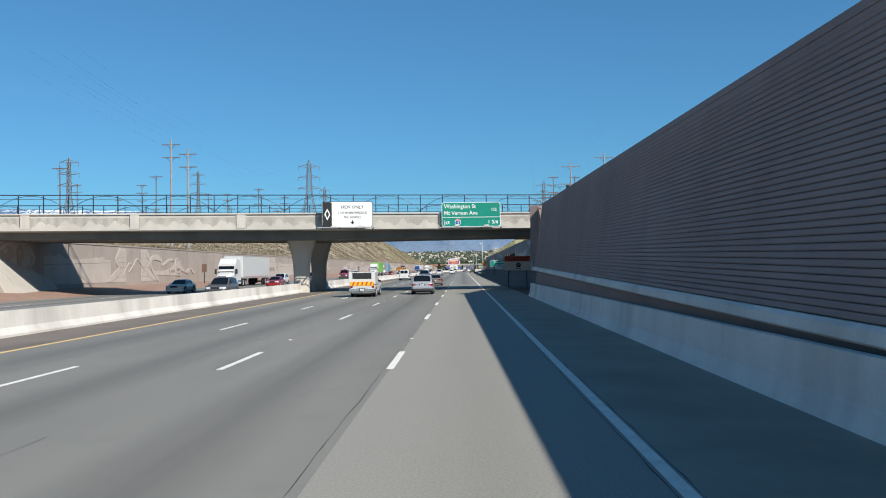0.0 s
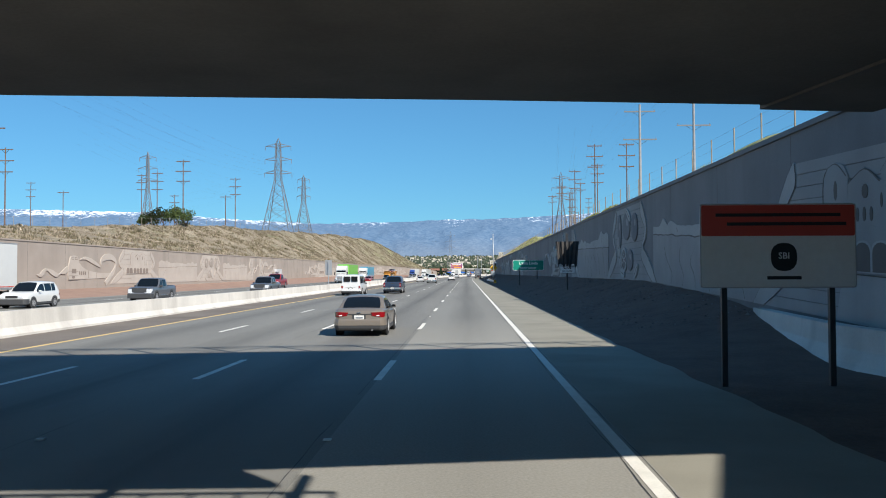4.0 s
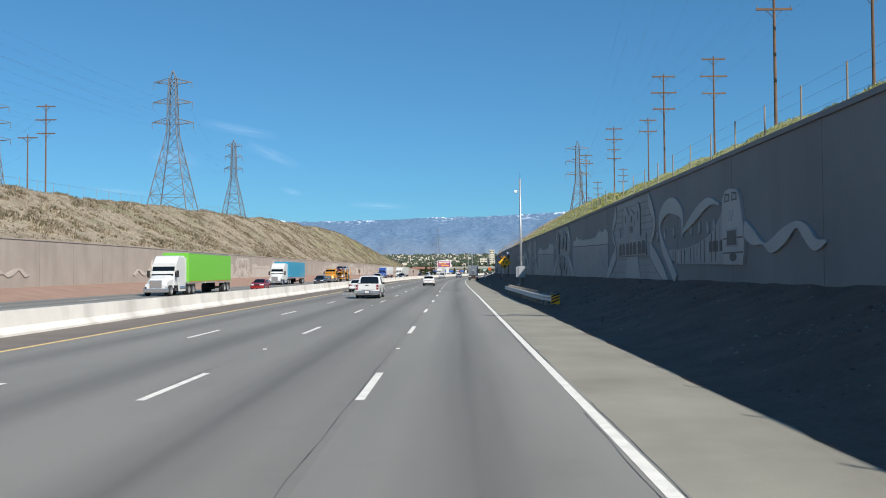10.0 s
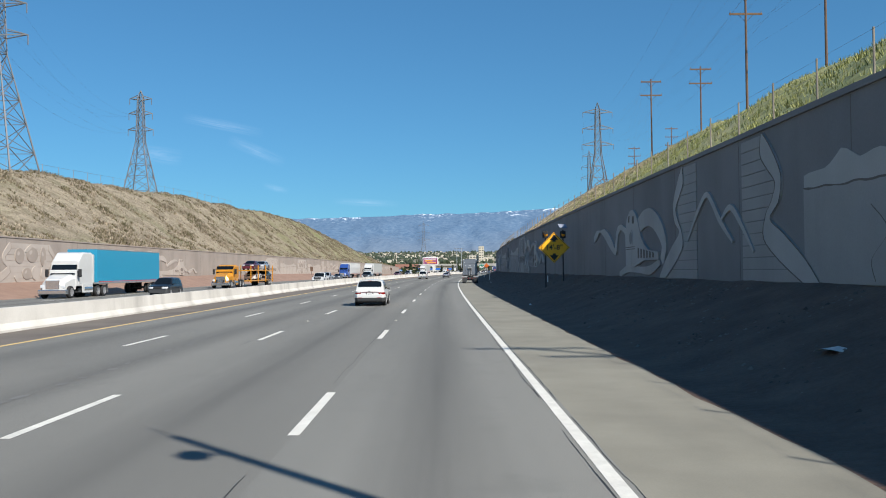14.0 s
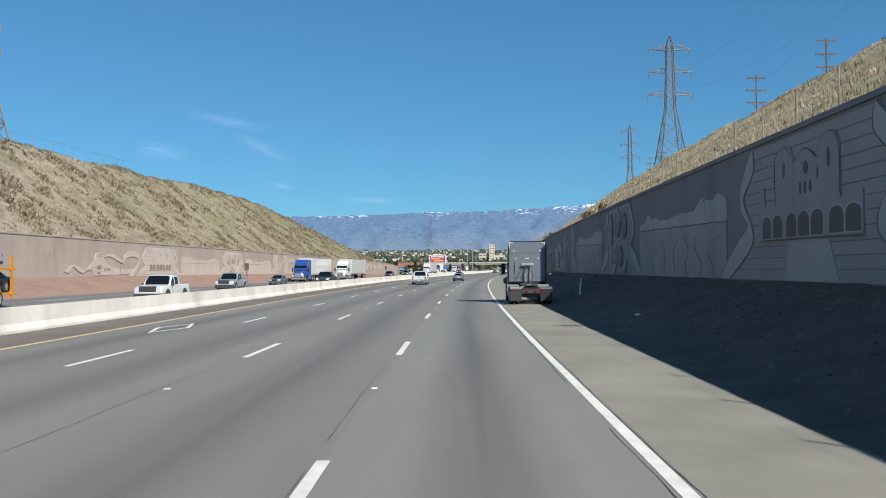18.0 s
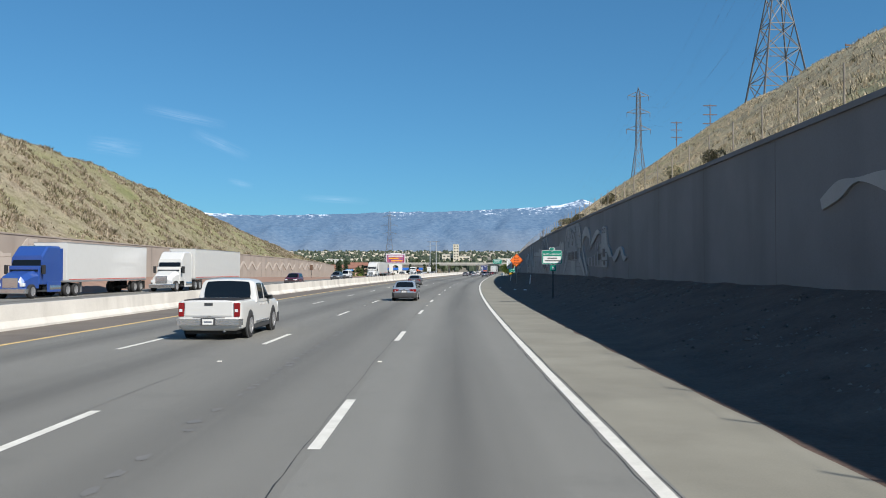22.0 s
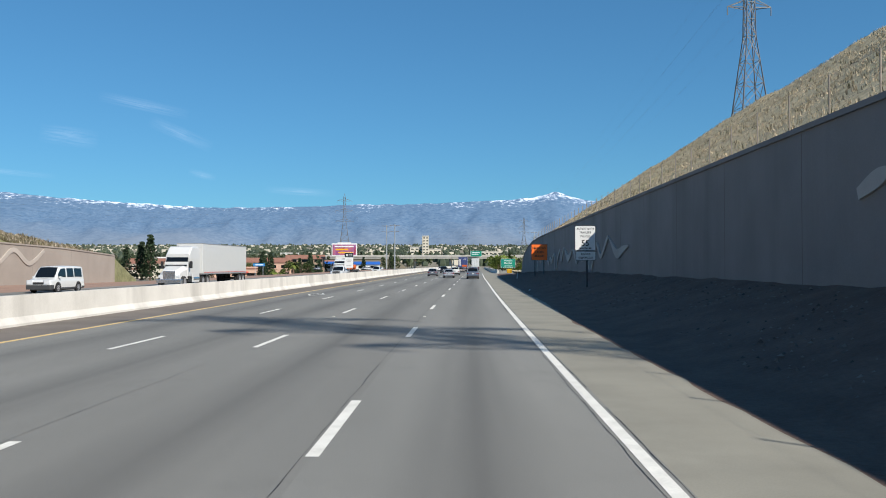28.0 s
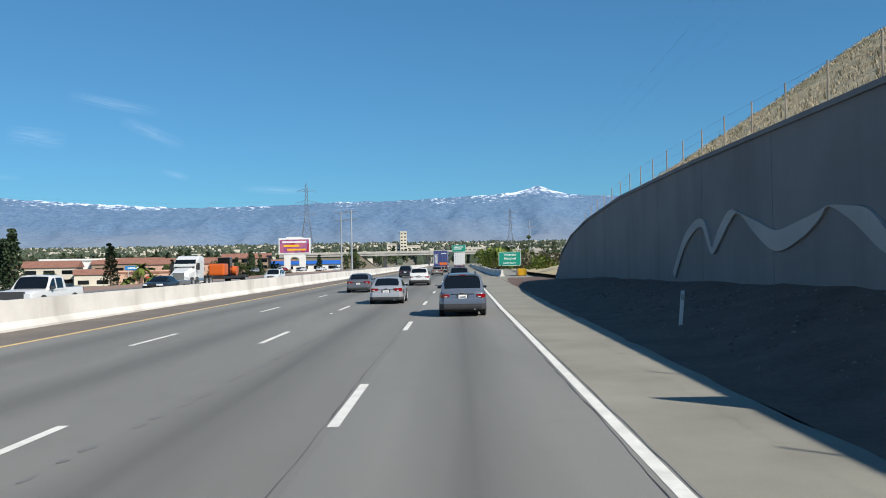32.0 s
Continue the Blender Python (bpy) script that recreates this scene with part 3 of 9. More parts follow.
tagged(link_mesh("road_edge_line", marking(0.0, 0.16, Y0, 730), WHITEPAINT), "solid white edge line of the carriageway", "road marking", kind="structure")
tagged(link_mesh("road_yellow_line", marking(-14.0, 0.18, Y0, Y1), YELLOWPAINT), "solid yellow line beside the median shoulder", "road marking", kind="structure")
tagged(link_mesh("road_yellow_line_far", marking(-20.0, 0.14, Y0, Y1), YELLOWPAINT), "solid yellow line of the opposite carriageway", "road marking", kind="structure")
DRIFT = {-3.5: [(0, 1.7), (15.6, 1.7), (30.2, 3.9), (44.8, 2.2), (59.4, 1.7), (74.1, 0.3), (118, 0.1), (1000, 0.0)],
         -7.05: [(0, 1.9), (15.6, 1.9), (30.2, 4.4), (44.8, 2.6), (59.4, 1.8), (74.1, 0.5), (118, 0.2), (250, 0.1), (366, -0.4), (496, -1.8), (525, -2.8), (656, -3.3), (1000, -3.5)], -10.45: [(0, -0.8), (234, -1.4), (380, -2.2), (480, -3.0), (530, -3.6), (656, -3.3), (1000, -3.5)]}
for u, ph in ((-3.5, 0.0), (-7.05, 0.0), (-10.45, 0.0), (-23.6, 3.0), (-27.2, 5.0), (-30.8, 7.0)):
    k = -6
    while True:
        y = 15.55 + ph + 14.63 * k
        if y > (1000 if u > -20 else 720):
            break
        w = 0.15
        k += 1
        if u in DRIFT:
            y += interp(y, DRIFT[u])
        ob = link_mesh("lane_dash", marking(u, w, y, y + 3.66), WHITEPAINT)
        tagged(ob, "white painted lane dash, slightly worn", "road marking", "lane dashes", "structure")

# ---- mountains far ahead ----
RIDGE = [(-40, 0.070), (-30, 0.074), (-22.4, 0.0745), (-20, 0.071), (-14.4, 0.066), (-11, 0.0635), (-8, 0.0645), (-4, 0.0665), (-1.7, 0.069), (2.1, 0.0695), (5.9, 0.0725), (8.5, 0.0745),
         (9.8, 0.0765), (10.7, 0.08), (11.3, 0.0835), (12.2, 0.0785), (13.2, 0.073), (15.8, 0.07), (22, 0.066), (32, 0.06)]


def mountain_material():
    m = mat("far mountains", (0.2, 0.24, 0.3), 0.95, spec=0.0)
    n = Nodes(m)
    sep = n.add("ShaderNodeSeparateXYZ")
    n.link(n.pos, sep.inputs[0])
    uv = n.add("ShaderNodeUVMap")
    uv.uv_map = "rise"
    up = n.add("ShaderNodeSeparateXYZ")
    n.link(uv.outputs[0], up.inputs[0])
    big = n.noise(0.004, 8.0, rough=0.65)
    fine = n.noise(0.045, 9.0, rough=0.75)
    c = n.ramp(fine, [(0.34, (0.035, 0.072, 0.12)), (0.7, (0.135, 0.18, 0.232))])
    # tan wooded lower slopes, upper ones painted hazy blue, patchy snow below the crest
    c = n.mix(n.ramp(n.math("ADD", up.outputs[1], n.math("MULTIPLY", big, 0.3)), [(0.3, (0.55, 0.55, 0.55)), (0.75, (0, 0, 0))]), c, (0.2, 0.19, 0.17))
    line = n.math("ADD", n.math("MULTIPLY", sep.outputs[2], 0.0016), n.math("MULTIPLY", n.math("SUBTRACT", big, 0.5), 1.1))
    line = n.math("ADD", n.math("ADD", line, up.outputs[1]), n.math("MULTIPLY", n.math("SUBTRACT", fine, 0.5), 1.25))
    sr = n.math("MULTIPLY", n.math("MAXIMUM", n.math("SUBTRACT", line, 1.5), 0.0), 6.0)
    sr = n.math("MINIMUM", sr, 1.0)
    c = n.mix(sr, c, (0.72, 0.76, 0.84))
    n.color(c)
    # faint blue emission puts distance haze over the slopes
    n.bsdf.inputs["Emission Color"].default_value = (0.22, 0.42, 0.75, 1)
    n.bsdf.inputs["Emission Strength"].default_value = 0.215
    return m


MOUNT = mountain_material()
EYE_MID = Vector((3.0, 400.0, 2.0))
mt = bmesh.new()
rise = mt.loops.layers.uv.new("rise")
cols = []
for i in range(361):
    az = -40 + i * 0.2
    el = interp(az, RIDGE)
    col = []
    for j in range(26):
        k = j / 25
        dist = 3300 + 950 * k
        p = Vector((EYE_MID.x + math.tan(radians(az)) * dist, EYE_MID.y + dist, 0))
        full = el * 4250 / math.cos(radians(az))
        rid = noise.fractal(Vector((p.x / 330, p.y / 330, 1.3)), 1.0, 2.0, 5)
        gul = abs(noise.noise(Vector((p.x / 120 + rid, p.y / 420, 7.1))))
        shape = 0.2 + 0.8 * k ** 1.35 if k > 0 else 0.15
        z = full * shape * (1 - 0.0 * k) + (rid * 40 - gul * 34) * math.sin(math.pi * min(k * 1.02, 1.0)) ** 0.8
        if j == 25:
            z = full + noise.noise(Vector((p.x / 60, 0, 0))) * 5
        col.append(mt.verts.new((p.x, p.y, max(z, 10))))
    cols.append(col)
for a, b in zip(cols, cols[1:]):
    for j in range(25):
        f = mt.faces.new((a[j], b[j], b[j + 1], a[j + 1]))
        for lp, k in zip(f.loops, (j, j, j + 1, j + 1)):
            lp[rise].uv = (0.0, k / 25)
tagged(link_mesh("backdrop_mountains", mt, MOUNT, smooth=True), "distant mountain range painted hazy blue, with snow along its ridge", "mountains", kind="structure")

# thin cirrus wisps high behind the mountains
CIRRUS = bpy.data.materials.new("cirrus")
CIRRUS.use_nodes = True
cn = Nodes(CIRRUS)
cuv = cn.add("ShaderNodeUVMap")
cuv.uv_map = "wisp"
csep = cn.add("ShaderNodeSeparateXYZ")
cn.link(cuv.outputs[0], csep.inputs[0])
streaks = cn.noise(2.2, 7.0, src=cuv.outputs[0], stretch=(1.0, 5.0, 1.0), rough=0.7)


def fade(c):
    d = cn.math("SUBTRACT", 1.0, cn.math("MULTIPLY", cn.math("ABSOLUTE", cn.math("SUBTRACT", c, 0.5)), 2.0))
    return cn.math("POWER", cn.math("MAXIMUM", d, 0.0), 0.8)


thick = cn.math("MULTIPLY", fade(cn.math("FRACT", csep.outputs[0])), fade(csep.outputs[1]))
thick = cn.math("MULTIPLY", thick, cn.math("MULTIPLY", cn.math("MAXIMUM", cn.math("SUBTRACT", streaks, 0.36), 0.0), 0.85))
# wisps glow by emission in place of sunlight on cloud
glow, clear, both = cn.add("ShaderNodeEmission"), cn.add("ShaderNodeBsdfTransparent"), cn.add("ShaderNodeMixShader")
glow.inputs["Color"].default_value = (0.62, 0.78, 1.0, 1)
glow.inputs["Strength"].default_value = 1.0
cn.link(thick, both.inputs[0])
cn.link(clear.outputs[0], both.inputs[1])
cn.link(glow.outputs[0], both.inputs[2])
cn.link(both.outputs[0], cn.t.nodes["Material Output"].inputs["Surface"])
ci = bmesh.new()
wisp = ci.loops.layers.uv.new("wisp")
for i, (az, el, long_, high, tilt) in enumerate(((-12.8, 8.4, 4.2, 0.9, -24), (-11.5, 5.8, 1.8, 0.5, -14), (-5.3, 4.75, 4.8, 0.55, -3), (-19.3, 8.2, 3.4, 1.3, -8), (-15.0, 10.2, 5.5, 0.8, -12), (-22.5, 5.9, 5.0, 0.4, -6))):
    c4 = []
    for a, b in ((-1, -1), (1, -1), (1, 1), (-1, 1)):
        da = a * long_ / 2 * math.cos(radians(tilt)) - b * high / 2 * math.sin(radians(tilt))
        de = a * long_ / 2 * math.sin(radians(tilt)) + b * high / 2 * math.cos(radians(tilt))
        c4.append(ci.verts.new((EYE_MID.x + 4700 * math.tan(radians(az + da)), EYE_MID.y + 4700, EYE_MID.z + 4700 * math.tan(radians(el + de)))))
    f = ci.faces.new(c4)
    for lp, k in zip(f.loops, ((0.001, 0), (0.999, 0), (0.999, 1), (0.001, 1))):
        lp[wisp].uv = (i + k[0], k[1])
tagged(link_mesh("backdrop_cirrus", ci, CIRRUS), "thin white cirrus wisps over the mountains", "clouds", kind="structure")

# ---- overpass ----
SKEW = 9.4
bridge = thing("overpass", Matrix.Translation((0, 75.9, 0)) @ pose(0, 0, 0, 0, 0, SKEW) @ Matrix.Translation((0, -75.9, 0)), "concrete road overpass with mountain frieze and dark railing", "bridge", kind="structure")
BY, BW = 75.9, 11.9
BX0, BX1 = -46.0, 20.0
part("deck", box(BX0, BX1, BY + 0.25, BY + BW - 0.25, 5.55, 6.2), BRIDGEC, bridge)
part("girder", slab([(BX0, 5.55), (BX0 + 1, 5.0), (-34, 4.95), (-12.5, 4.75), (2.0, 4.95), (BX1 - 0.5, 5.1), (BX1 - 0.5, 5.55)], 1, BY + 1.0, BY + BW - 1.0), SOFFIT, bridge, "concrete box girder soffit with its shade in the colour")
for k, yb in enumerate((BY, BY + BW - 0.32)):
    par = part("parapet", box(BX0, BX1, yb, yb + 0.32, 5.6, 6.95, 0.02), BRIDGEC, bridge, "pale concrete parapet")
    if k == 0:
        part("cornice", box(BX0, BX1, yb - 0.12, yb + 0.44, 6.952, 7.08, 0.02), BRIDGEC, par)
        part("ledge", box(BX0, BX1, yb - 0.1, yb - 0.002, 5.62, 5.76, 0.02), BRIDGEC, par)
        rb = bmesh.new()
        x = BX0 + 0.2
        while x < BX1 - 0.2:
            add_box(rb, x, x + 0.035, yb - 0.012, yb - 0.001, 5.75, 6.72)
            x += 0.09
        part("ribbing", rb, RIBC, par, "fine vertical ribbing behind the frieze")
        x = BX0 + 0.5
        i = 0
        while x < BX1 - 5:
            rnd = random.Random(40 + i)
            if i % 5 == 4:
                part("pilaster", box(x, x + 0.75, yb - 0.14, yb - 0.002, 5.745, 6.94, 0.015), BRIDGEC, par, "plain dark pilaster")
                x += 0.85
            else:
                w = 2.0
                h1, h2 = 0.62 + rnd.random() * 0.2, 0.42 + rnd.random() * 0.15
                part("mountain_frieze", slab([(x, 5.745), (x + w, 5.745), (x + w, 5.9), (x + w * 0.85, 5.75 + h2 * 0.8), (x + w * 0.72, 5.75 + h2), (x + w * 0.6, 5.75 + h2 * 0.75),
                                              (x + w * 0.42, 5.75 + h1), (x + w * 0.32, 5.75 + h1 * 0.95), (x + w * 0.15, 5.75 + h1 * 0.4), (x, 5.88)], 1, yb - 0.1, yb - 0.031), BRIDGEC, par, "cast mountain silhouette")
                x += w
            i += 1
    rail = part("railing", box(BX0, BX1, yb + 0.12, yb + 0.19, 8.62, 8.7), RAILBLUE, bridge, "dark blue steel railing with arches")
    part("bottom_rail", box(BX0, BX1, yb + 0.13, yb + 0.18, 7.16, 7.2), RAILBLUE, rail)
    part("middle_rail", box(BX0, BX1, yb + 0.13, yb + 0.18, 8.3, 8.33), RAILBLUE, rail)
    x = BX0 + 0.3
    while x < BX1:
        part("railing_post", box(x - 0.035, x + 0.035, yb + 0.11, yb + 0.2, 7.0, 8.62), RAILBLUE, rail)
        x += 2.0
    x = BX0 + 0.3
    while x < BX1 - 6:
        ar = bmesh.new()
        pts = [Vector((x + 6 * q / 14, yb + 0.155, 7.2 + 1.38 * math.sin(math.pi * q / 14) ** 0.75)) for q in range(15)]
        for a, b in zip(pts, pts[1:]):
            add_rod(ar, a, b, 0.022, sides=5)
        part("railing_arch", ar, RAILBLUE, rail)
        x += 6.0


def column(y):
    bm = bmesh.new()
    rings = []
    for z, wx, wy in ((0.0, 0.72, 0.55), (0.8, 0.72, 0.55), (2.6, 0.78, 0.6), (3.6, 0.95, 0.7), (4.4, 1.2, 0.85), (4.8, 1.35, 0.95)):
        rings.append([bm.verts.new((wx * math.copysign(abs(math.cos(t)) ** 0.6, math.cos(t)), y + wy * math.copysign(abs(math.sin(t)) ** 0.6, math.sin(t)), z)) for t in [2 * math.pi * i / 20 for i in range(20)]])
    for a, b in zip(rings, rings[1:]):
        for i in range(20):
            bm.faces.new((a[i], a[(i + 1) % 20], b[(i + 1) % 20], b[i]))
    return bm


for xc, yc in ((-14.85, 77.7), (-14.5, 85.0)):
    c = part("column", column(0), BRIDGEC, bridge, "flared concrete column in the median", smooth=True)
    c.location = bridge.matrix_basis.inverted() @ Vector((xc, yc, 0.0))
# left abutment with raking face
part("abutment", slab([(-46.0, -0.2), (-37.2, -0.2), (-38.2, 1.0), (-41.2, 5.0), (-46.0, 5.5)], 1, BY + 0.6, BY + BW - 0.6), BRIDGEC, bridge, "plain raking concrete abutment")
part("wing_wall", slab([(-46.0, -0.2), (-38.6, -0.2), (-41.6, 5.55), (-46.0, 5.55)], 1, BY - 7.5, BY + 0.55), WALLC, bridge, "beige relief wing wall beside the abutment")
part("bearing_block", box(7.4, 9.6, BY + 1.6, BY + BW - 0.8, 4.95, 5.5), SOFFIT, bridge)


# ---- signs ----
def plate(name, w, h, material, parent, x=0.0, z=0.0, y=0.0, r=0.08, t=0.02, label=""):
    """A sheet with rounded corners, standing in the local xz plane, centred at x, z."""
    pts = []
    r = min(r, w / 2 - 0.001, h / 2 - 0.001)
    for cx, cz, a0 in ((w / 2 - r, h / 2 - r, 0), (-w / 2 + r, h / 2 - r, 90), (-w / 2 + r, -h / 2 + r, 180), (w / 2 - r, -h / 2 + r, 270)):
        for k in range(5):
            a = radians(a0 + 22.5 * k)
            pts.append((x + cx + r * math.cos(a), z + cz + r * math.sin(a)))
    return part(name, slab(pts, 1, y, y + t), material, parent, label)


def bordered(name, w, h, face, edge, parent, x, z, y=0.0, r=0.12, rim=0.035):
    b = plate("border", w, h, edge, parent, x, z, y, r, 0.02)
    f = plate(name, w - 2 * rim, h - 2 * rim, face, parent, x, z, y - 0.006, r * 0.8, 0.006)
    return b, f


def line(parent, body, size, material, x, z, y=-0.008, align="CENTER", squeeze=1.0):
    return text_mesh(body, size, material, parent, Matrix.Translation((x, y, z)), 0.003, "lettering", align, squeeze)


def bars(parent, rows, material, y=-0.01):
    for x0, x1, z0, z1 in rows:
        part("text_bar", box(x0, x1, y, y + 0.006, z0, z1), material, parent)


def lattice_walk(parent, w, z):
    """The maintenance bracket and lamps under an overhead sign."""
    g = part("walkway", box(-w / 2 - 0.4, w / 2 + 0.4, -0.75, -0.7, z - 0.05, z), STEEL, parent, "galvanised sign walkway with lamps")
    part("walkway_rail", box(-w / 2 - 0.4, w / 2 + 0.4, -0.15, -0.1, z - 0.05, z), STEEL, g)
    n = 14
    for i in range(n + 1):
        x = -w / 2 - 0.4 + (w + 0.8) * i / n
        part("grating", box(x - 0.015, x + 0.015, -0.7, -0.1, z - 0.04, z - 0.01), STEEL, g)
    for i in range(4):
        x = -w / 2 + w * i / 3
        part("bracket", box(x - 0.04, x + 0.04, -0.8, 0.6, z - 0.14, z - 0.055), DARKM, g)
    for x in (-w / 4, w / 4):
        part("sign_lamp", box(x - 0.22, x + 0.22, -0.78, -0.5, z + 0.01, z + 0.16, 0.03), BARRIER, g, "pale sign lamp housing")


gs = thing("overhead_sign", spot(-1.15, 75.3, 0, 3), "green freeway guide sign mounted on the overpass", "road sign")
GW, GH, GZ = 5.26, 2.2, 6.84
bordered("panel", GW, GH, SIGNGREEN, SIGNWHITE, gs, 0, GZ, 0, 0.2, 0.05)
line(gs, "Washington St", 0.52, SIGNWHITE, -2.42, GZ + 0.56, align="LEFT", squeeze=0.92)
line(gs, "Mt Vernon Ave", 0.52, SIGNWHITE, -2.42, GZ - 0.03, align="LEFT", squeeze=0.92)
line(gs, "1/2", 0.42, SIGNWHITE, 2.3, GZ + 0.28, align="RIGHT")
part("divider", box(-2.58, 2.58, -0.012, -0.006, GZ - 0.27, GZ - 0.22), SIGNWHITE, gs)
line(gs, "Jct", 0.5, SIGNWHITE, -2.42, GZ - 0.85, align="LEFT")
plate("route_shield", 0.52, 0.56, SIGNWHITE, gs, -1.2, GZ - 0.67, -0.012, 0.2, 0.006)
plate("shield_field", 0.46, 0.3, mat("route blue", (0.02, 0.07, 0.3), 0.5), gs, -1.2, GZ - 0.72, -0.018, 0.12, 0.005)
plate("shield_band", 0.44, 0.11, SIGNRED, gs, -1.2, GZ - 0.48, -0.018, 0.04, 0.005)
line(gs, "10", 0.26, SIGNWHITE, -1.2, GZ - 0.81, -0.022)
line(gs, "1 3/4", 0.45, SIGNWHITE, 2.4, GZ - 0.85, align="RIGHT")
lattice_walk(gs, GW, GZ - GH / 2 - 0.02)
hv = thing("overhead_sign", spot(-11.95, 73.25, 0, 8), "white carpool lane sign with black diamond on the overpass", "road sign")
HW, HH, HZ = 4.4, 2.25, 6.87
bordered("panel", HW, HH, SIGNWHITE, SIGNBLACK, hv, 0, HZ, 0, 0.22, 0.04)
plate("diamond_field", 0.78, HH - 0.1, SIGNBLACK, hv, -HW / 2 + 0.45, HZ, -0.014, 0.12, 0.006)
dm = bmesh.new()
for s, lo in ((1.0, -0.02),):
    o4 = [(-HW / 2 + 0.45 + 0.26 * a, HZ + 0.52 * b) for a, b in ((0, 1), (1, 0), (0, -1), (-1, 0))]
    i4 = [(-HW / 2 + 0.45 + 0.15 * a, HZ + 0.32 * b) for a, b in ((0, 1), (1, 0), (0, -1), (-1, 0))]
    for i in range(4):
        j = (i + 1) % 4
        add_slab(dm, [o4[i], o4[j], i4[j], i4[i]], 1, -0.022, -0.015)
part("diamond", dm, SIGNWHITE, hv)
line(hv, "HOV ONLY", 0.4, SIGNBLACK, 0.42, HZ + 0.5, squeeze=0.95)
line(hv, "2 OR MORE PERSONS", 0.28, SIGNBLACK, 0.42, HZ + 0.04, squeeze=0.95)
line(hv, "PER VEHICLE", 0.28, SIGNBLACK, 0.42, HZ - 0.34, squeeze=0.95)
part("arrow", slab([(0.38, HZ - 0.5), (0.46, HZ - 0.5), (0.46, HZ - 0.68), (0.64, HZ - 0.62), (0.42, HZ - 0.88), (0.2, HZ - 0.62), (0.38, HZ - 0.68)], 1, -0.014, -0.007), SIGNBLACK, hv)
lattice_walk(hv, HW, HZ - HH / 2 - 0.02)


def post(parent, x, z0, z1, r=0.05, material=DARKM, y=0.06):
    return part("post", box(x - r, x + r, y - r, y + r, z0, z1, 0.008), material, parent)


def bank_z(u, y):
    zf = interp(y, [(60, 0.0), (92, 0.05), (106, 1.2), (120, 1.65), (500, 1.6), (640, 1.4), (690, 0.8), (718, 0.1), (735, 0.0)])
    return max(0.0, zf * max(0.0, (u - 2.9) / 4.95) ** 1.15) - 0.12 * (u > 3)


# red and white notice on two posts beyond the bridge
s = thing("notice_board", spot(3.75, 88.0, 0), "red and white notice board on two dark posts", "road sign")
bordered("panel", 2.75, 1.5, SIGNWHITE, SIGNBACK, s, 0, 2.5, 0, 0.05, 0.02)
plate("red_field", 2.7, 0.55, SIGNRED, s, 0, 2.95, -0.012, 0.03, 0.006)
plate("shield", 0.46, 0.5, SIGNBLACK, s, 0.1, 2.3, -0.014, 0.2, 0.006)
line(s, "SBI", 0.16, SIGNWHITE, 0.1, 2.27, -0.016)
bars(s, [(-1.1, 1.1, 3.02, 3.08), (-0.9, 1.2, 2.86, 2.92), (-0.2, 0.4, 1.9, 1.96)], SIGNBLACK, -0.02)
for x in (-0.95, 0.95):
    post(s, x, -0.1, 1.76)
s = thing("street_name_sign", spot(4.7, 75.2, 0), "small white undercrossing name sign on a post", "road sign")
bordered("panel", 0.72, 0.46, SIGNWHITE, SIGNBLACK, s, 0, 1.42, 0, 0.03, 0.015)
line(s, "NEWPORT AVE", 0.115, SIGNBLACK, 0, 1.5, squeeze=0.8)
line(s, "OVERCROSSING", 0.115, SIGNBLACK, 0, 1.34, squeeze=0.8)
post(s, 0, -0.1, 1.2, 0.03)
# covered radar sign
zb = bank_z(5.5, 134)
s = thing("covered_sign", spot(5.55, 134.3, 0), "roadside sign shrouded in a torn dark cloth", "road sign")
post(s, 0.0, zb - 0.2, 4.9, 0.06)
bordered("panel", 1.1, 0.5, SIGNWHITE, SIGNBLACK, s, 0.02, 2.26, 0, 0.04, 0.02)
line(s, "RADAR", 0.17, SIGNBLACK, 0.02, 2.29)
line(s, "ENFORCED", 0.17, SIGNBLACK, 0.02, 2.08, squeeze=0.9)
cl = bmesh.new()
rows = []
for j in range(9):
    z = 4.3 - j * 0.21
    wob = [(-0.85 + 1.7 * i / 16) * (1.0 - 0.028 * j) for i in range(17)]
    rows.append([cl.verts.new((x, -0.1 - 0.09 * math.sin(i * 1.9 + j * 0.15) - 0.012 * j, z + 0.05 * math.sin(i * 1.1) * j / 8 - (0.25 if j == 8 and i % 5 == 0 else 0))) for i, x in enumerate(wob)])
for a, b in zip(rows, rows[1:]):
    for i in range(16):
        cl.faces.new((a[i], b[i], b[i + 1], a[i + 1]))
c = part("cloth", cl, mottled("dark cloth", (0.02, 0.02, 0.022), (0.06, 0.055, 0.05), 3, 30, 0.9, 0.2), s, "pleated black cloth")
sol = c.modifiers.new("solid", "SOLIDIFY")
sol.thickness = 0.015
# next exit guide sign
zb = bank_z(5.7, 174.5)
s = thing("guide_sign", spot(5.69, 174.45, 0), "green freeway guide sign on two posts below the wall", "road sign")
bordered("panel", 3.72, 1.24, SIGNGREEN, SIGNWHITE, s, 0, 2.95, 0, 0.14, 0.04)
line(s, "Loma Linda", 0.5, SIGNWHITE, 0, 3.04, squeeze=0.98)
line(s, "NEXT RIGHT", 0.33, SIGNWHITE, 0, 2.5, squeeze=1.05)
for x in (-1.05, 1.05):
    post(s, x, zb - 0.2, 2.35, 0.06)
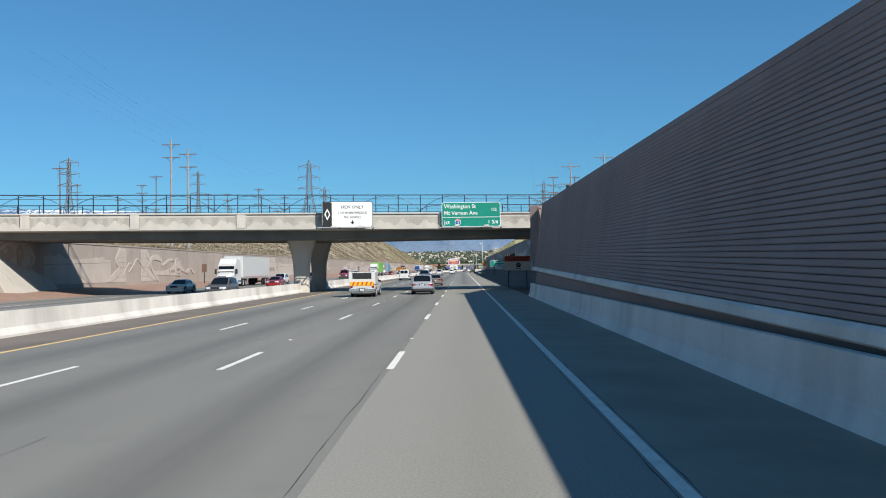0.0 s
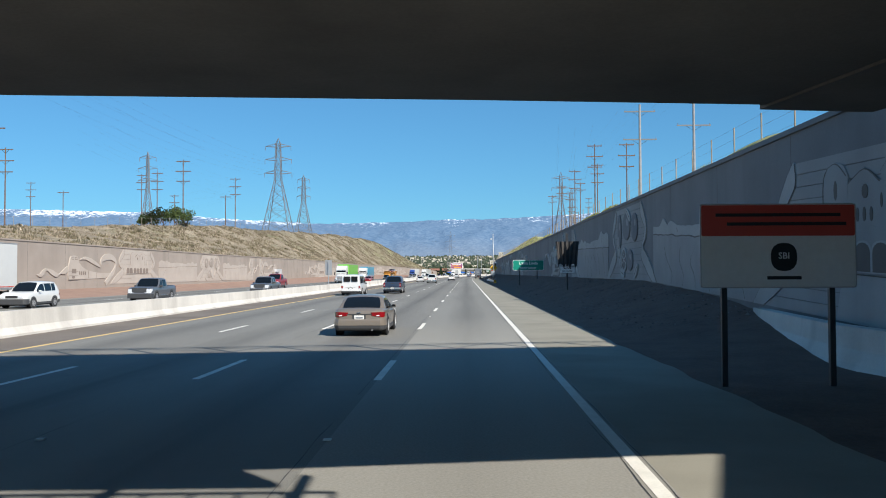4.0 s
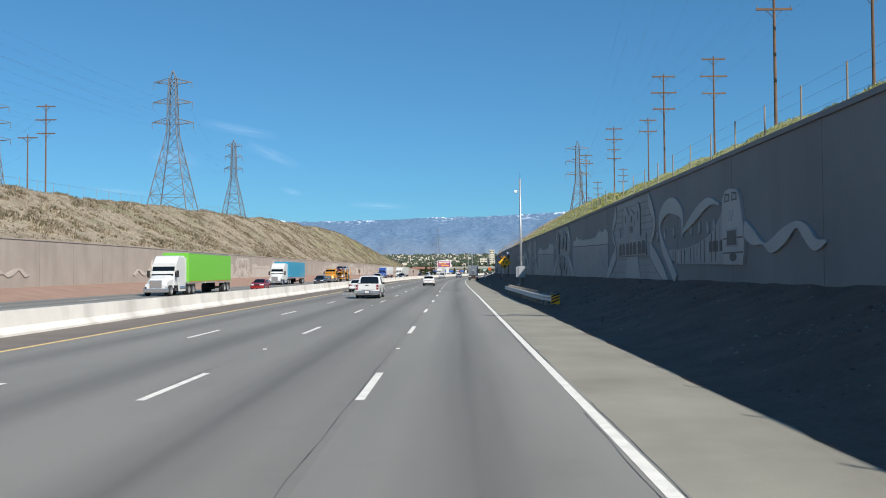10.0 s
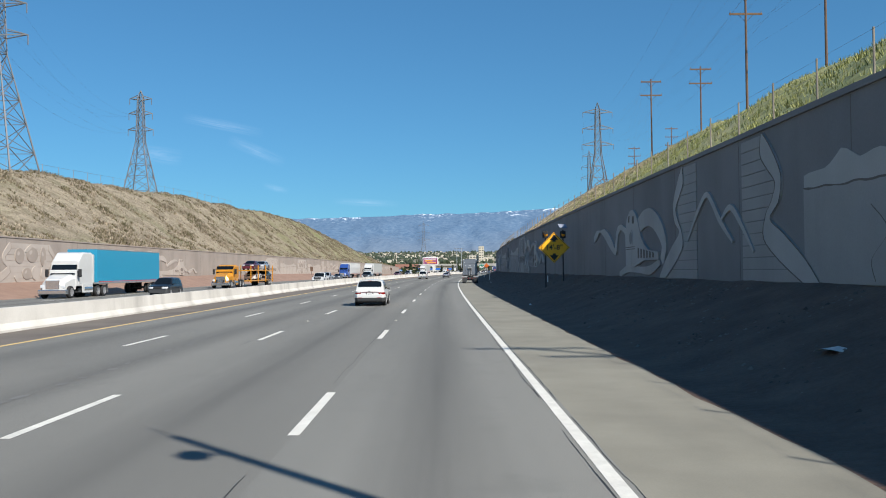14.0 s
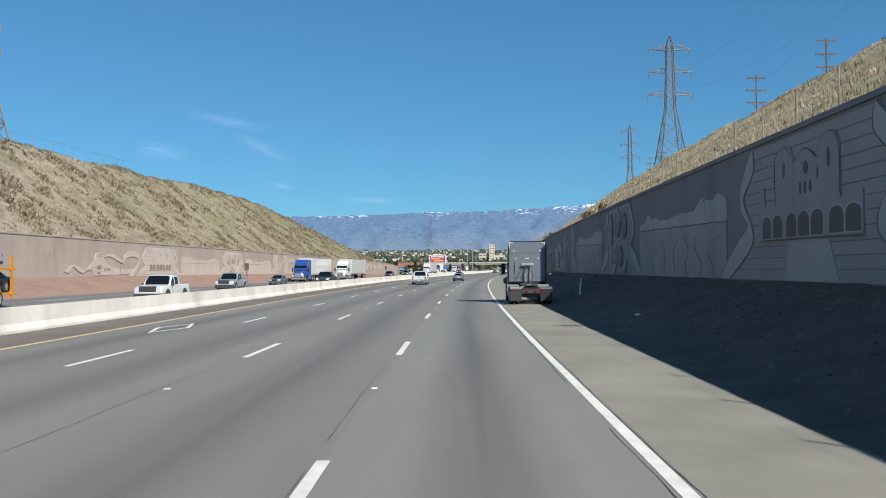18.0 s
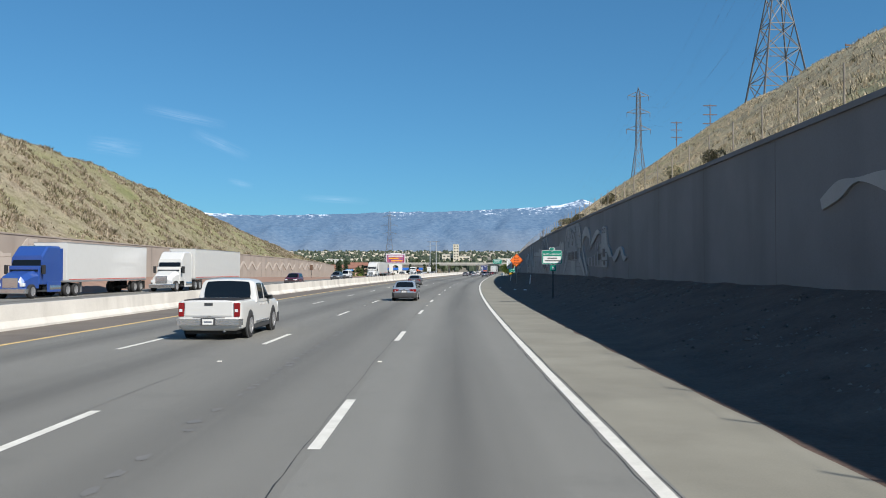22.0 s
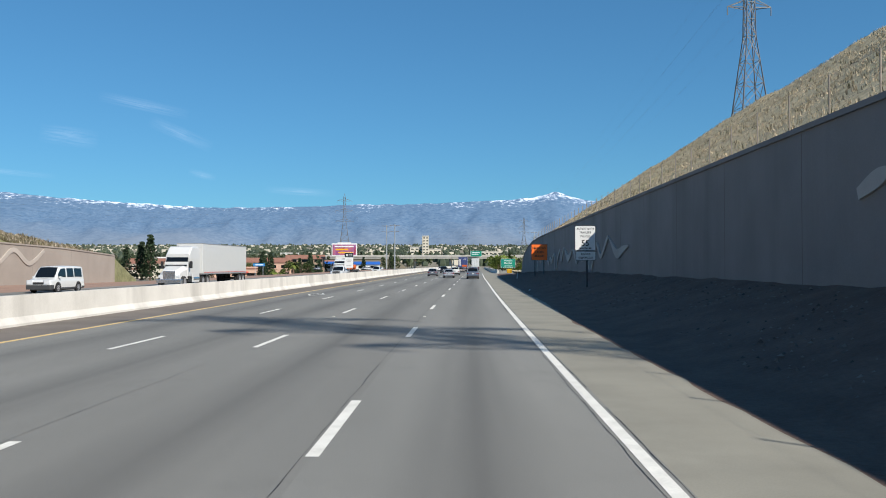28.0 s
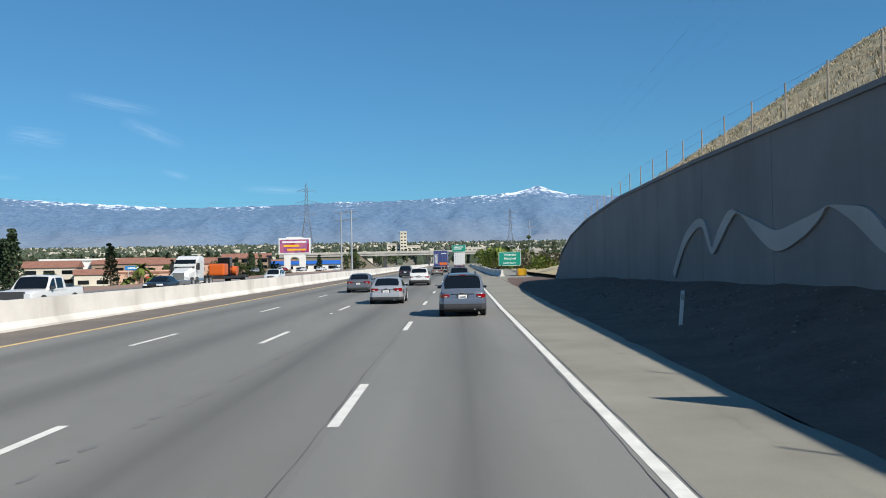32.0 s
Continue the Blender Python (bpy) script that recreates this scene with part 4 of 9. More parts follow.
# clearance warning diamond with beacons
zb = bank_z(6.0, 311.3)
s = thing("warning_sign", spot(6.03, 311.3, 0), "yellow diamond low clearance sign with flashing beacons", "road sign")
D = 1.06
f = part("diamond", slab([(0, D), (D, 0), (0, -D), (-D, 0)], 1, 0, 0.02), SIGNYELLOW, s)
f.location.z = 3.48
rim = bmesh.new()
for a, b in (((0, 1), (1, 0)), ((1, 0), (0, -1)), ((0, -1), (-1, 0)), ((-1, 0), (0, 1))):
    add_slab(rim, [(a[0] * D * 0.965, a[1] * D * 0.965), (b[0] * D * 0.965, b[1] * D * 0.965), (b[0] * D * 0.93, b[1] * D * 0.93), (a[0] * D * 0.93, a[1] * D * 0.93)], 1, -0.006, -0.001)
part("border", rim, SIGNBLACK, f)
line(s, "14'-8\"", 0.5, SIGNBLACK, 0.0, 3.33, -0.006)
part("arrow_up", slab([(0, 4.38), (0.3, 4.0), (0.11, 4.0), (0.11, 3.88), (-0.11, 3.88), (-0.11, 4.0), (-0.3, 4.0)], 1, -0.008, -0.001), SIGNBLACK, s)
part("arrow_down", slab([(0, 2.58), (-0.3, 2.96), (-0.11, 2.96), (-0.11, 3.08), (0.11, 3.08), (0.11, 2.96), (0.3, 2.96)], 1, -0.008, -0.001), SIGNBLACK, s)
for x in (-0.58, 0.62):
    p = post(s, x, zb - 0.3, 4.4 if x < 0 else 4.7, 0.05, DARKM, 0.1)
    h = part("beacon_housing", box(x - 0.02 - 0.19, x + 0.17, -0.12, 0.04, 4.12, 4.6, 0.03), BLACK, s)
    lens = bmesh.new()
    bmesh.ops.create_uvsphere(lens, u_segments=16, v_segments=8, radius=0.13)
    ln = part("beacon_lens", lens, mat("amber lens", (0.8, 0.32, 0.02), 0.25), h, "amber beacon lens", smooth=True)
    ln.location = (x, -0.12, 4.36)
    part("visor", rod((x, -0.12, 4.5), (x, -0.3, 4.5), 0.13, 0.13, 12), BLACK, h).scale = (1, 1, 1)
sp = part("solar_panel", box(-0.3, 0.3, -0.02, 0.02, -0.2, 0.2), mat("solar glass", (0.25, 0.27, 0.33), 0.25), s, "tilted solar panel")
sp.location, sp.rotation_euler = (0.6, 0.05, 4.95), (radians(-50), 0, radians(20))
part("delineator", box(-0.5, -0.42, 0.0, 0.02, zb + 0.3, zb + 0.75), SIGNWHITE, s)
# landmark sponsor sign
zb = bank_z(5.4, 471.5)
s = thing("sponsor_sign", spot(4.05, 467.8, 0), "green sponsorship sign with heart emblem and white panel", "road sign")
bordered("panel", 1.25, 0.86, SIGNGREEN, SIGNWHITE, s, 0, 2.83, 0, 0.08, 0.02)
plate("white_panel", 1.08, 0.42, SIGNWHITE, s, 0, 2.68, -0.012, 0.03, 0.005)
line(s, "ADOPT-A-HIGHWAY", 0.115, SIGNWHITE, 0, 2.98, -0.01)
bars(s, [(-0.28, 0.32, 2.74, 2.8), (-0.44, 0.46, 2.58, 2.64)], SIGNBLACK, -0.018)
hrt = [(0.17 * math.sin(t) ** 3, 3.32 + 0.0105 * (13 * math.cos(t) - 5 * math.cos(2 * t) - 2 * math.cos(3 * t) - math.cos(4 * t))) for t in [2 * math.pi * i / 24 for i in range(24)]]
part("heart_emblem", slab(hrt, 1, -0.03, 0.0), SIGNWHITE, s)
part("heart_field", slab([(x * 0.78, 3.32 + (z - 3.32) * 0.78) for x, z in hrt], 1, -0.036, -0.031), SIGNGREEN, s)
plate("service_plate", 0.36, 0.36, SIGNGREEN, s, 0.08, 2.16, 0, 0.04, 0.02)
bars(s, [(0.0, 0.16, 2.05, 2.14), (0.03, 0.13, 2.15, 2.24)], SIGNWHITE)
post(s, 0.06, bank_z(4.05, 467.8) - 0.2, 3.2, 0.04)


def work_sign(u, y, z, rows, square, w):
    s = thing("road_work_sign", spot(u, y, 0), "orange temporary road work sign on twin posts" if square else "orange diamond road work sign on a timber post", "road sign", "road work signs")
    h = w / 2
    if square:
        bordered("panel", w, w, SIGNORANGE, SIGNBLACK, s, 0, z, 0, 0.06, 0.03)
    else:
        f = part("panel", slab([(0, h), (h, 0), (0, -h), (-h, 0)], 1, 0, 0.02), SIGNORANGE, s)
        f.location.z = z
        rim = bmesh.new()
        for a, b in (((0, 1), (1, 0)), ((1, 0), (0, -1)), ((0, -1), (-1, 0)), ((-1, 0), (0, 1))):
            add_slab(rim, [(a[0] * h * 0.95, a[1] * h * 0.95), (b[0] * h * 0.95, b[1] * h * 0.95), (b[0] * h * 0.92, b[1] * h * 0.92), (a[0] * h * 0.92, a[1] * h * 0.92)], 1, -0.006, -0.001)
        part("border", rim, SIGNBLACK, f)
    size = w * (0.19 if square else 0.135)
    for i, r in enumerate(rows):
        line(s, r, size, SIGNBLACK, 0, z + size * (1.3 * (len(rows) / 2 - i) - 0.95), -0.009)
    zb = bank_z(u, y)
    for x in ((-w * 0.28, w * 0.28) if square else (0.0,)):
        post(s, x, zb - 0.2, z - (w * 0.4 if square else 0.1), 0.05, POSTWOOD if not square else DARKM)
    return s


work_sign(4.38, 516.0, 3.16, ("ROAD", "WORK", "AHEAD"), False, 1.62)
work_sign(5.85, 642.85, 3.4, ("NARROW", "LANES", "AHEAD"), True, 1.8)
zb = bank_z(5.2, 598.9)
s = thing("speed_limit_sign", spot(5.2, 598.85, 0), "white truck speed limit sign with radar plate", "road sign")
bordered("panel", 1.25, 1.5, SIGNWHITE, SIGNBLACK, s, 0, 3.62, 0, 0.08, 0.025)
for r, z, k in (("AUTOS WITH", 4.12, 0.17), ("TRAILERS", 3.9, 0.17), ("TRUCKS", 3.66, 0.17), ("55", 3.15, 0.5), ("MAXIMUM", 2.95, 0.15)):
    line(s, r, k, SIGNBLACK, 0, z, -0.009)
bordered("radar_plate", 1.2, 0.55, SIGNWHITE, SIGNBLACK, s, 0.03, 2.55, 0, 0.05, 0.02)
line(s, "RADAR", 0.17, SIGNBLACK, 0.03, 2.6, -0.009)
line(s, "ENFORCED", 0.17, SIGNBLACK, 0.03, 2.37, -0.009)
post(s, 0.1, zb - 0.2, 3.0, 0.05)
# median signs
s = thing("median_sign", spot(-17.0, 651.2, 0), "carpool lane sign on the median barrier", "road sign")
plate("panel", 1.05, 1.9, SIGNWHITE, s, 0, 2.55, 0, 0.05, 0.02)
plate("black_field", 1.05, 0.55, SIGNBLACK, s, 0, 3.2, -0.008, 0.04, 0.006)
part("diamond", slab([(-0.25, 3.38), (-0.13, 3.2), (-0.25, 3.02), (-0.37, 3.2)], 1, -0.014, -0.009), SIGNWHITE, s)
bars(s, [(-0.05, 0.4, 3.22, 3.32), (-0.05, 0.35, 3.05, 3.14), (-0.35, 0.35, 2.55, 2.62), (-0.25, 0.25, 2.38, 2.45), (-0.3, 0.3, 1.85, 1.92)], SIGNBACK)
post(s, 0, 0.8, 3.2, 0.05, STEEL)
s = thing("median_sign", spot(-17.1, 166.3, 0), "bare grey back of a tall median sign", "road sign")
plate("panel", 0.75, 1.7, SIGNBACK, s, 0, 2.7, 0, 0.04, 0.02)
post(s, 0, 0.8, 3.4, 0.05, STEEL, -0.06)
for y in (120, 300, 465, 601):
    s = thing("verge_sign", spot(-39.0, y, 0), "brown sign seen from behind on the far verge", "road sign", "far verge signs")
    plate("panel", 0.7, 1.15, WOOD, s, 0, 2.55, 0, 0.04, 0.02)
    post(s, 0, 0.3, 2.9, 0.05, DARKM)
# delineators
for u, y in ((4.67, 381.0), (5.06, 501.6), (4.02, 656.7), (4.6, 420.0), (4.5, 545.0)):
    zb = bank_z(u, y)
    s = thing("delineator_post", spot(u, y, zb, 0) @ pose(0, 0, 0, 0, 5, 0), "leaning white roadside delineator post", "marker post", "delineators")
    part("blade", box(-0.05, 0.05, -0.01, 0.01, -0.2, 1.05, 0.005), SIGNWHITE, s)
    part("reflector", box(-0.035, 0.035, -0.014, -0.011, 0.8, 0.95), SIGNBACK, s)
# guardrail
gr = thing("guardrail", pose(0, 0, 0), "galvanised beam guardrail on timber posts", "guardrail")


def rail_u(y):
    return interp(y, [(221, 3.35), (226, 3.05), (232, 2.85), (256, 2.75)])


prof = [(0.0, 0.40), (-0.07, 0.44), (-0.07, 0.49), (-0.01, 0.55), (-0.01, 0.58), (-0.07, 0.64), (-0.07, 0.69), (0.0, 0.73), (0.01, 0.73), (-0.06, 0.69), (-0.06, 0.64), (0.0, 0.58), (0.0, 0.55), (-0.06, 0.49), (-0.06, 0.44), (0.01, 0.40)]
part("beam", sweep(lambda y: [(rail_u(y) + a, b) for a, b in prof], 222, 256, 2, True), STEEL, gr)
y = 223.0
while y < 256:
    pu = rail_u(y)
    p = part("timber_post", box(-0.1, 0.1, -0.1, 0.1, -0.2, 0.86, 0.012), POSTWOOD, gr)
    p.matrix_world = spot(pu + 0.29, y, 0)
    b = part("block", box(-0.09, 0.09, -0.08, 0.08, 0.4, 0.74, 0.01), POSTWOOD, gr)
    b.matrix_world = spot(pu + 0.1, y, 0)
    y += 1.9
e = part("end_plate", slab([(-0.22, 0.33), (0.22, 0.33), (0.22, 0.8), (-0.22, 0.8)], 1, -0.05, 0.0), SIGNYELLOW, gr, "yellow and black striped end plate")
e.matrix_world = spot(rail_u(222), 221.9, 0)
st = bmesh.new()
for k in range(3):
    z = 0.36 + k * 0.15
    add_slab(st, [(-0.21, z), (0.21, z + 0.17), (0.21, z + 0.25), (-0.21, z + 0.08)], 1, -0.06, -0.051)
part("stripes", st, SIGNBLACK, e)
# camera pole with cabinet
cp = thing("camera_pole", spot(4.1, 254.4, 0.05), "tall galvanised roadside pole with cabinet and camera", "pole")
part("pole", rod((0, 0, 0), (-0.05, 0, 10.4), 0.125, 0.075, 14), STEEL, cp, smooth=True)
part("base_plate", box(-0.25, 0.25, -0.25, 0.25, -0.05, 0.12, 0.02), BARRIER, cp)
cb = part("cabinet", box(-0.32, 0.34, -0.5, -0.12, 1.45, 2.45, 0.02), SIGNBACK, cp, "grey equipment cabinet")
part("door", box(-0.28, 0.1, -0.515, -0.502, 1.5, 2.4, 0.005), STEEL, cb)
part("side_box", box(-0.5, -0.34, -0.45, -0.15, 1.5, 2.42, 0.015), STEEL, cb)
part("handle", box(0.03, 0.06, -0.54, -0.516, 1.9, 2.05), DARKM, cb)
part("conduit", rod((-0.2, -0.2, 0), (-0.2, -0.2, 1.46), 0.035), STEEL, cp)
part("camera_arm", rod((-0.05, 0, 9.3), (-0.45, 0, 9.35), 0.03), STEEL, cp)
part("camera_housing", box(-0.6, -0.35, -0.15, 0.15, 9.15, 9.4, 0.04), SIGNWHITE, cp)
part("antenna", rod((-0.05, 0, 10.35), (-0.05, 0, 11.0), 0.012), DARKM, cp)

# ---- pylons, poles and wires ----
def strut(bm, a, b, r=0.09):
    add_rod(bm, a, b, r, sides=4, caps=False)


def pylon(name, x, y, zb, h, base, arms, label, turn=0.0):
    t = thing(name, Matrix.Translation((x, y, zb)) @ pose(0, 0, 0, 0, 0, turn), label, "pylon", "lattice pylons")
    wz = [(0.0, base), (0.45, base * 0.42), (0.62, base * 0.2), (0.95, base * 0.13), (1.0, 0.02)]

    def half(k):
        return interp(k, wz) / 2
    levels = [0, 0.13, 0.25, 0.36, 0.45, 0.53, 0.62, 0.68, 0.74, 0.8, 0.86, 0.91, 0.95]
    for sx, sy in ((1, 1), (1, -1), (-1, 1), (-1, -1)):
        lg = loft([(k, 0.15 if k < 0.5 else 0.11) for k in levels + [1.0]], lambda q: [(sx * half(q[0]) + q[1] * a, sy * half(q[0]) + q[1] * b, q[0] * h) for a, b in ((1, 0), (0, 1), (-1, 0), (0, -1))])
        part("leg", lg, PYLON, t)
    for q, (ax, ay) in enumerate(((1, 0), (-1, 0), (0, 1), (0, -1))):
        br = bmesh.new()
        for a, b in zip(levels, levels[1:]):
            def corner(k, s):
                w = half(k)
                return (ax * w + (s * w if ax == 0 else 0), ay * w + (s * w if ay == 0 else 0), k * h)
            strut(br, corner(a, -1), corner(b, 1), 0.07)
            strut(br, corner(a, 1), corner(b, -1), 0.07)
            strut(br, corner(b, -1), corner(b, 1), 0.07)
        part("bracing", br, PYLON, t)
    for k, w in arms:
        for s in (1, -1):
            am = bmesh.new()
            tip = (s * w, 0, k * h + 0.3)
            for sy in (1, -1):
                strut(am, (s * half(k), sy * half(k), k * h), tip, 0.1)
                strut(am, (s * half(k), sy * half(k), (k + 0.03) * h), tip, 0.09)
            arm = part("crossarm", am, PYLON, t)
            part("insulator", rod((tip[0], 0, tip[2]), (tip[0], 0, tip[2] - 1.6), 0.09, sides=6), PYLON, arm)
    return t


ARMS = ((0.68, 5.2), (0.80, 5.0), (0.92, 4.8))
pylon("lattice_pylon", -70.2, 386.5, 11.0, 42.0, 12.5, ARMS, "tall grey steel lattice pylon behind the dry hill")
pylon("lattice_pylon", -76.5, 468.5, 14.0, 34.6, 9.5, ((0.7, 3.2), (0.82, 3.0), (0.93, 2.8)), "slim grey steel lattice pylon behind the dry hill")
pylon("lattice_pylon", 51.7, 529.0, 12.0, 44.5, 10.5, ARMS, "tall grey steel lattice pylon on the cutting's top")
pylon("lattice_pylon", 79.0, 701.0, 12.0, 52.8, 8.8, ((0.72, 4.2), (0.83, 4.0), (0.94, 3.6)), "tall slim lattice pylon on the cutting's top")
pylon("lattice_pylon", 115.0, 705.0, 12.0, 40.0, 10.0, ARMS, "lattice pylon behind the grassy slope")
pylon("lattice_pylon", -21.0, 1230.0, 0.0, 59.0, 12.0, ((0.62, 7), (0.76, 7.5), (0.9, 6)), "lattice pylon standing among the town's trees")
pylon("lattice_pylon", 170.0, 1500.0, 0.0, 56.0, 12.0, ARMS, "lattice pylon far off beside the freeway")
pylon("lattice_pylon", -260.0, 900.0, 5.0, 42.0, 12.0, ARMS, "lattice pylon beyond the dry hill")
pylon("lattice_pylon", -131.6, 417.6, 12.0, 41.0, 6.0, ((0.7, 4), (0.82, 4), (0.93, 3.5)), "slender lattice pylon behind the dry hill")


GALV = mottled("dull steel pole", (0.2, 0.205, 0.215), (0.3, 0.31, 0.325), 2.0, 20.0, 0.7, 0.05)


def utility_pole(x, y, zb, top, arms, material=WOOD, r=0.16, label="weathered timber utility pole with cross arms", group="utility poles"):
    t = thing("utility_pole", Matrix.Translation((x, y, zb)), label, "utility pole", group)
    h = top - zb
    part("shaft", rod((0, 0, -1), (0, 0, h), r, r * 0.6, 10), material, t)
    for k, w in arms:
        a = part("crossarm", box(-w, w, -0.07, 0.07, h - k - 0.09, h - k + 0.09), WOOD if material is WOOD else PYLON, t)
        for s in (-1, 1) if 0 < x < 60 else ():
            part("insulator", rod((s * w * 0.94, 0, h - k + 0.09), (s * w * 0.94, 0, h - k + 0.32), 0.045, 0.03, 6), PYLON, a)
        bc = bmesh.new()
        add_rod(bc, (-w * 0.5, 0, h - k), (0, 0, h - k - 0.8), 0.03, sides=4)
        add_rod(bc, (w * 0.5, 0, h - k), (0, 0, h - k - 0.8), 0.03, sides=4)
        part("brace", bc, DARKM, a)
    return t


THREE = ((0.4, 1.5), (2.6, 1.7), (4.8, 1.5))
for x, y, top in ((27.1, 248.5, 28.8), (32.7, 243.2, 28.2), (28.5, 291.5, 28.7), (33.4, 285.5, 29.5), (30.0, 335, 29.0), (35, 329, 29.5), (31.5, 378, 30.0), (37, 372, 30.4)):
    utility_pole(x, y, 8.0, top, THREE if y < 300 else ((0.4, 1.5), (2.4, 1.6)))
for x, y, top in ((49.6, 468.1, 33.0), (56.3, 457.7, 36.2), (67.7, 599.9, 39.0), (74.5, 645.3, 43.2), (58, 520, 31.0)):
    utility_pole(x, y, 12.0, top, ((0.4, 1.5), (2.4, 1.6), (4.4, 1.6)))
for x, y, top in ((-62.3, 257.1, 27.4), (-66.0, 312.6, 29.7), (-68.6, 311.9, 24.6), (-75, 205, 26), (-90, 235, 27), (-110, 300, 25), (-120, 260, 30), (-95, 345, 28), (-82, 170, 24), (-100, 330, 33), (-84, 300, 30), (-140, 340, 32)):
    utility_pole(x, y, 7.5, top, THREE if top > 26 else ((0.5, 1.6),))
pylon("lattice_pylon", -141.0, 299.0, 6.0, 38.0, 7.0, ((0.72, 4), (0.83, 4), (0.94, 3.5)), "slender lattice pylon behind the dry hill")
for x, y, top in ((-49.0, 141.0, 24.6), (-46.8, 143.0, 23.2)):
    utility_pole(x, y, 6.0, top, ((1.0, 1.5), (3.2, 1.5)), GALV, 0.24, "tall galvanised steel pole on the dry hill", "steel poles")
# big steel transmission poles near the wall
for u, y, top in ((23.1, 193.3, 26.0), (30.8, 193.5, 28.0)):
    p = at(u, y)
    utility_pole(p.x, p.y, 6.0, top, ((1.0, 2.2), (5.0, 2.4)), GALV, 0.26, "thick galvanised steel transmission pole", "steel poles")
for u, y, top in ((30.0, 1010, 20.0), (-40, 905, 19.0), (-36, 900, 19.0), (60, 980, 16)):
    p = at(u, y)
    utility_pole(p.x, p.y, 0.0, top, ((0.5, 2.0), (3.0, 2.0)), STEEL, 0.3, "pale steel pole with cross arms in the town", "steel poles")


def wire(name, pts, sag, r=0.014):
    cu = bpy.data.curves.new(name, "CURVE")
    cu.dimensions = "3D"
    cu.bevel_depth = r
    cu.bevel_resolution = 0
    sp = cu.splines.new("POLY")
    out = []
    for a, b in zip(pts, pts[1:]):
        a, b = Vector(a), Vector(b)
        for i in range(10):
            k = i / 10
            p = a.lerp(b, k)
            p.z -= sag * 4 * k * (1 - k)
            out.append(p)
    out.append(Vector(pts[-1]))
    sp.points.add(len(out) - 1)
    for q, p in zip(sp.points, out):
        q.co = (*p, 1)
    cu.materials.append(CABLE)
    ob = new(name, cu)
    return tagged(ob, "thin dark overhead power line between pylons", "power line", "power lines")


for s in (-4.6, 0.0, 4.6):
    for dz in (35, 31):
        wire("power_line", [(-74 + s, 150, dz + 8), (-70.2 + s, 386.5, dz + 8), (-76.5 + s * 0.6, 468.5, dz + 7)], 5, 0.008)
    for dz in (44, 50):
        wire("power_line", [(30 + s, 300, dz - 8), (51.7 + s, 529, dz), (79.0 + s, 701, dz + 8), (170 + s, 1500, 50)], 8, 0.008)
for s in (-1.4, 1.4):
    for k in (0.5, 2.7, 4.9):
        wire("power_line", [(24 + s, 150, 29 - k), (27.1 + s, 248.5, 28.7 - k), (28.5 + s, 291.5, 28.6 - k), (30 + s, 335, 28.8 - k), (31.5 + s, 378, 29.8 - k), (45.5 + s, 455, 32.8 - k)], 0.8, 0.005)
        wire("power_line", [(-58 + s, 200, 27 - k), (-62.3 + s, 257, 27.4 - k), (-66 + s, 312.6, 29.6 - k), (-95 + s, 345, 28 - k)], 0.8, 0.005)
for k in range(4):
    wire("power_line", [(-320, 800, 52 - k * 3), (-36, 1230, 46 - k * 3), (170, 1500, 50 - k * 3)], 12, 0.015)

# fence along the top of the right wall
fence = thing("wire_fence", pose(0, 0, 0), "wire mesh fence on steel posts above the wall", "fence")
fp = bmesh.new()
add_rod(fp, (0, 0, -0.3), (0, 0, 1.62), 0.028, sides=6)
fm = bpy.data.meshes.new("fence_post")
fp.to_mesh(fm)
fp.free()
fm.materials.append(POSTWOOD)
y = 100.0
tops = []
while y < 706:
    u = 8.75
    z = wall_right_top(y) + 0.12 * interp(y, [(170, 0.0), (262, 1.0), (700, 1.0)])
    ob = new("fence_post", fm)
    ob.parent = fence
    ob.matrix_world = spot(u, y, z)
    tops.append(at(u, y, z))
    y += 3.05
for k in (0.3, 0.7, 1.15, 1.58):
    cu = bpy.data.curves.new("fence_wire", "CURVE")
    cu.dimensions, cu.bevel_depth, cu.bevel_resolution = "3D", 0.0035, 0
    sp = cu.splines.new("POLY")
    sp.points.add(len(tops) - 1)
    for q, p in zip(sp.points, tops):
        q.co = (p.x, p.y, p.z + k, 1)
    cu.materials.append(PYLON)
    ob = new("fence_wire", cu)
    ob.parent = fence
lf = thing("hilltop_fence", pose(0, 0, 0), "low wire fence along the dry hill's crest", "fence")
y = 150.0
lt = []
while y < 480:
    p = at(-63.0, y, interp(y, CREST_L) + 0.1)
    ob = new("fence_post", fm)
    ob.parent = lf
    ob.location = p
    lt.append(p)
    y += 5.0
cu = bpy.data.curves.new("fence_wire", "CURVE")
cu.dimensions, cu.bevel_depth, cu.bevel_resolution = "3D", 0.015, 0
sp = cu.splines.new("POLY")
sp.points.add(len(lt) - 1)
for q, p in zip(sp.points, lt):
    q.co = (p.x, p.y, p.z + 1.5, 1)
cu.materials.append(PYLON)
new("fence_wire", cu).parent = lf

# sunlit copy of the dark recess colour, for the left wall
DEEPL = mottled("sunlit recess concrete", (0.17, 0.135, 0.115), (0.24, 0.195, 0.165), 0.5, 22.0, 0.9, 0.2)


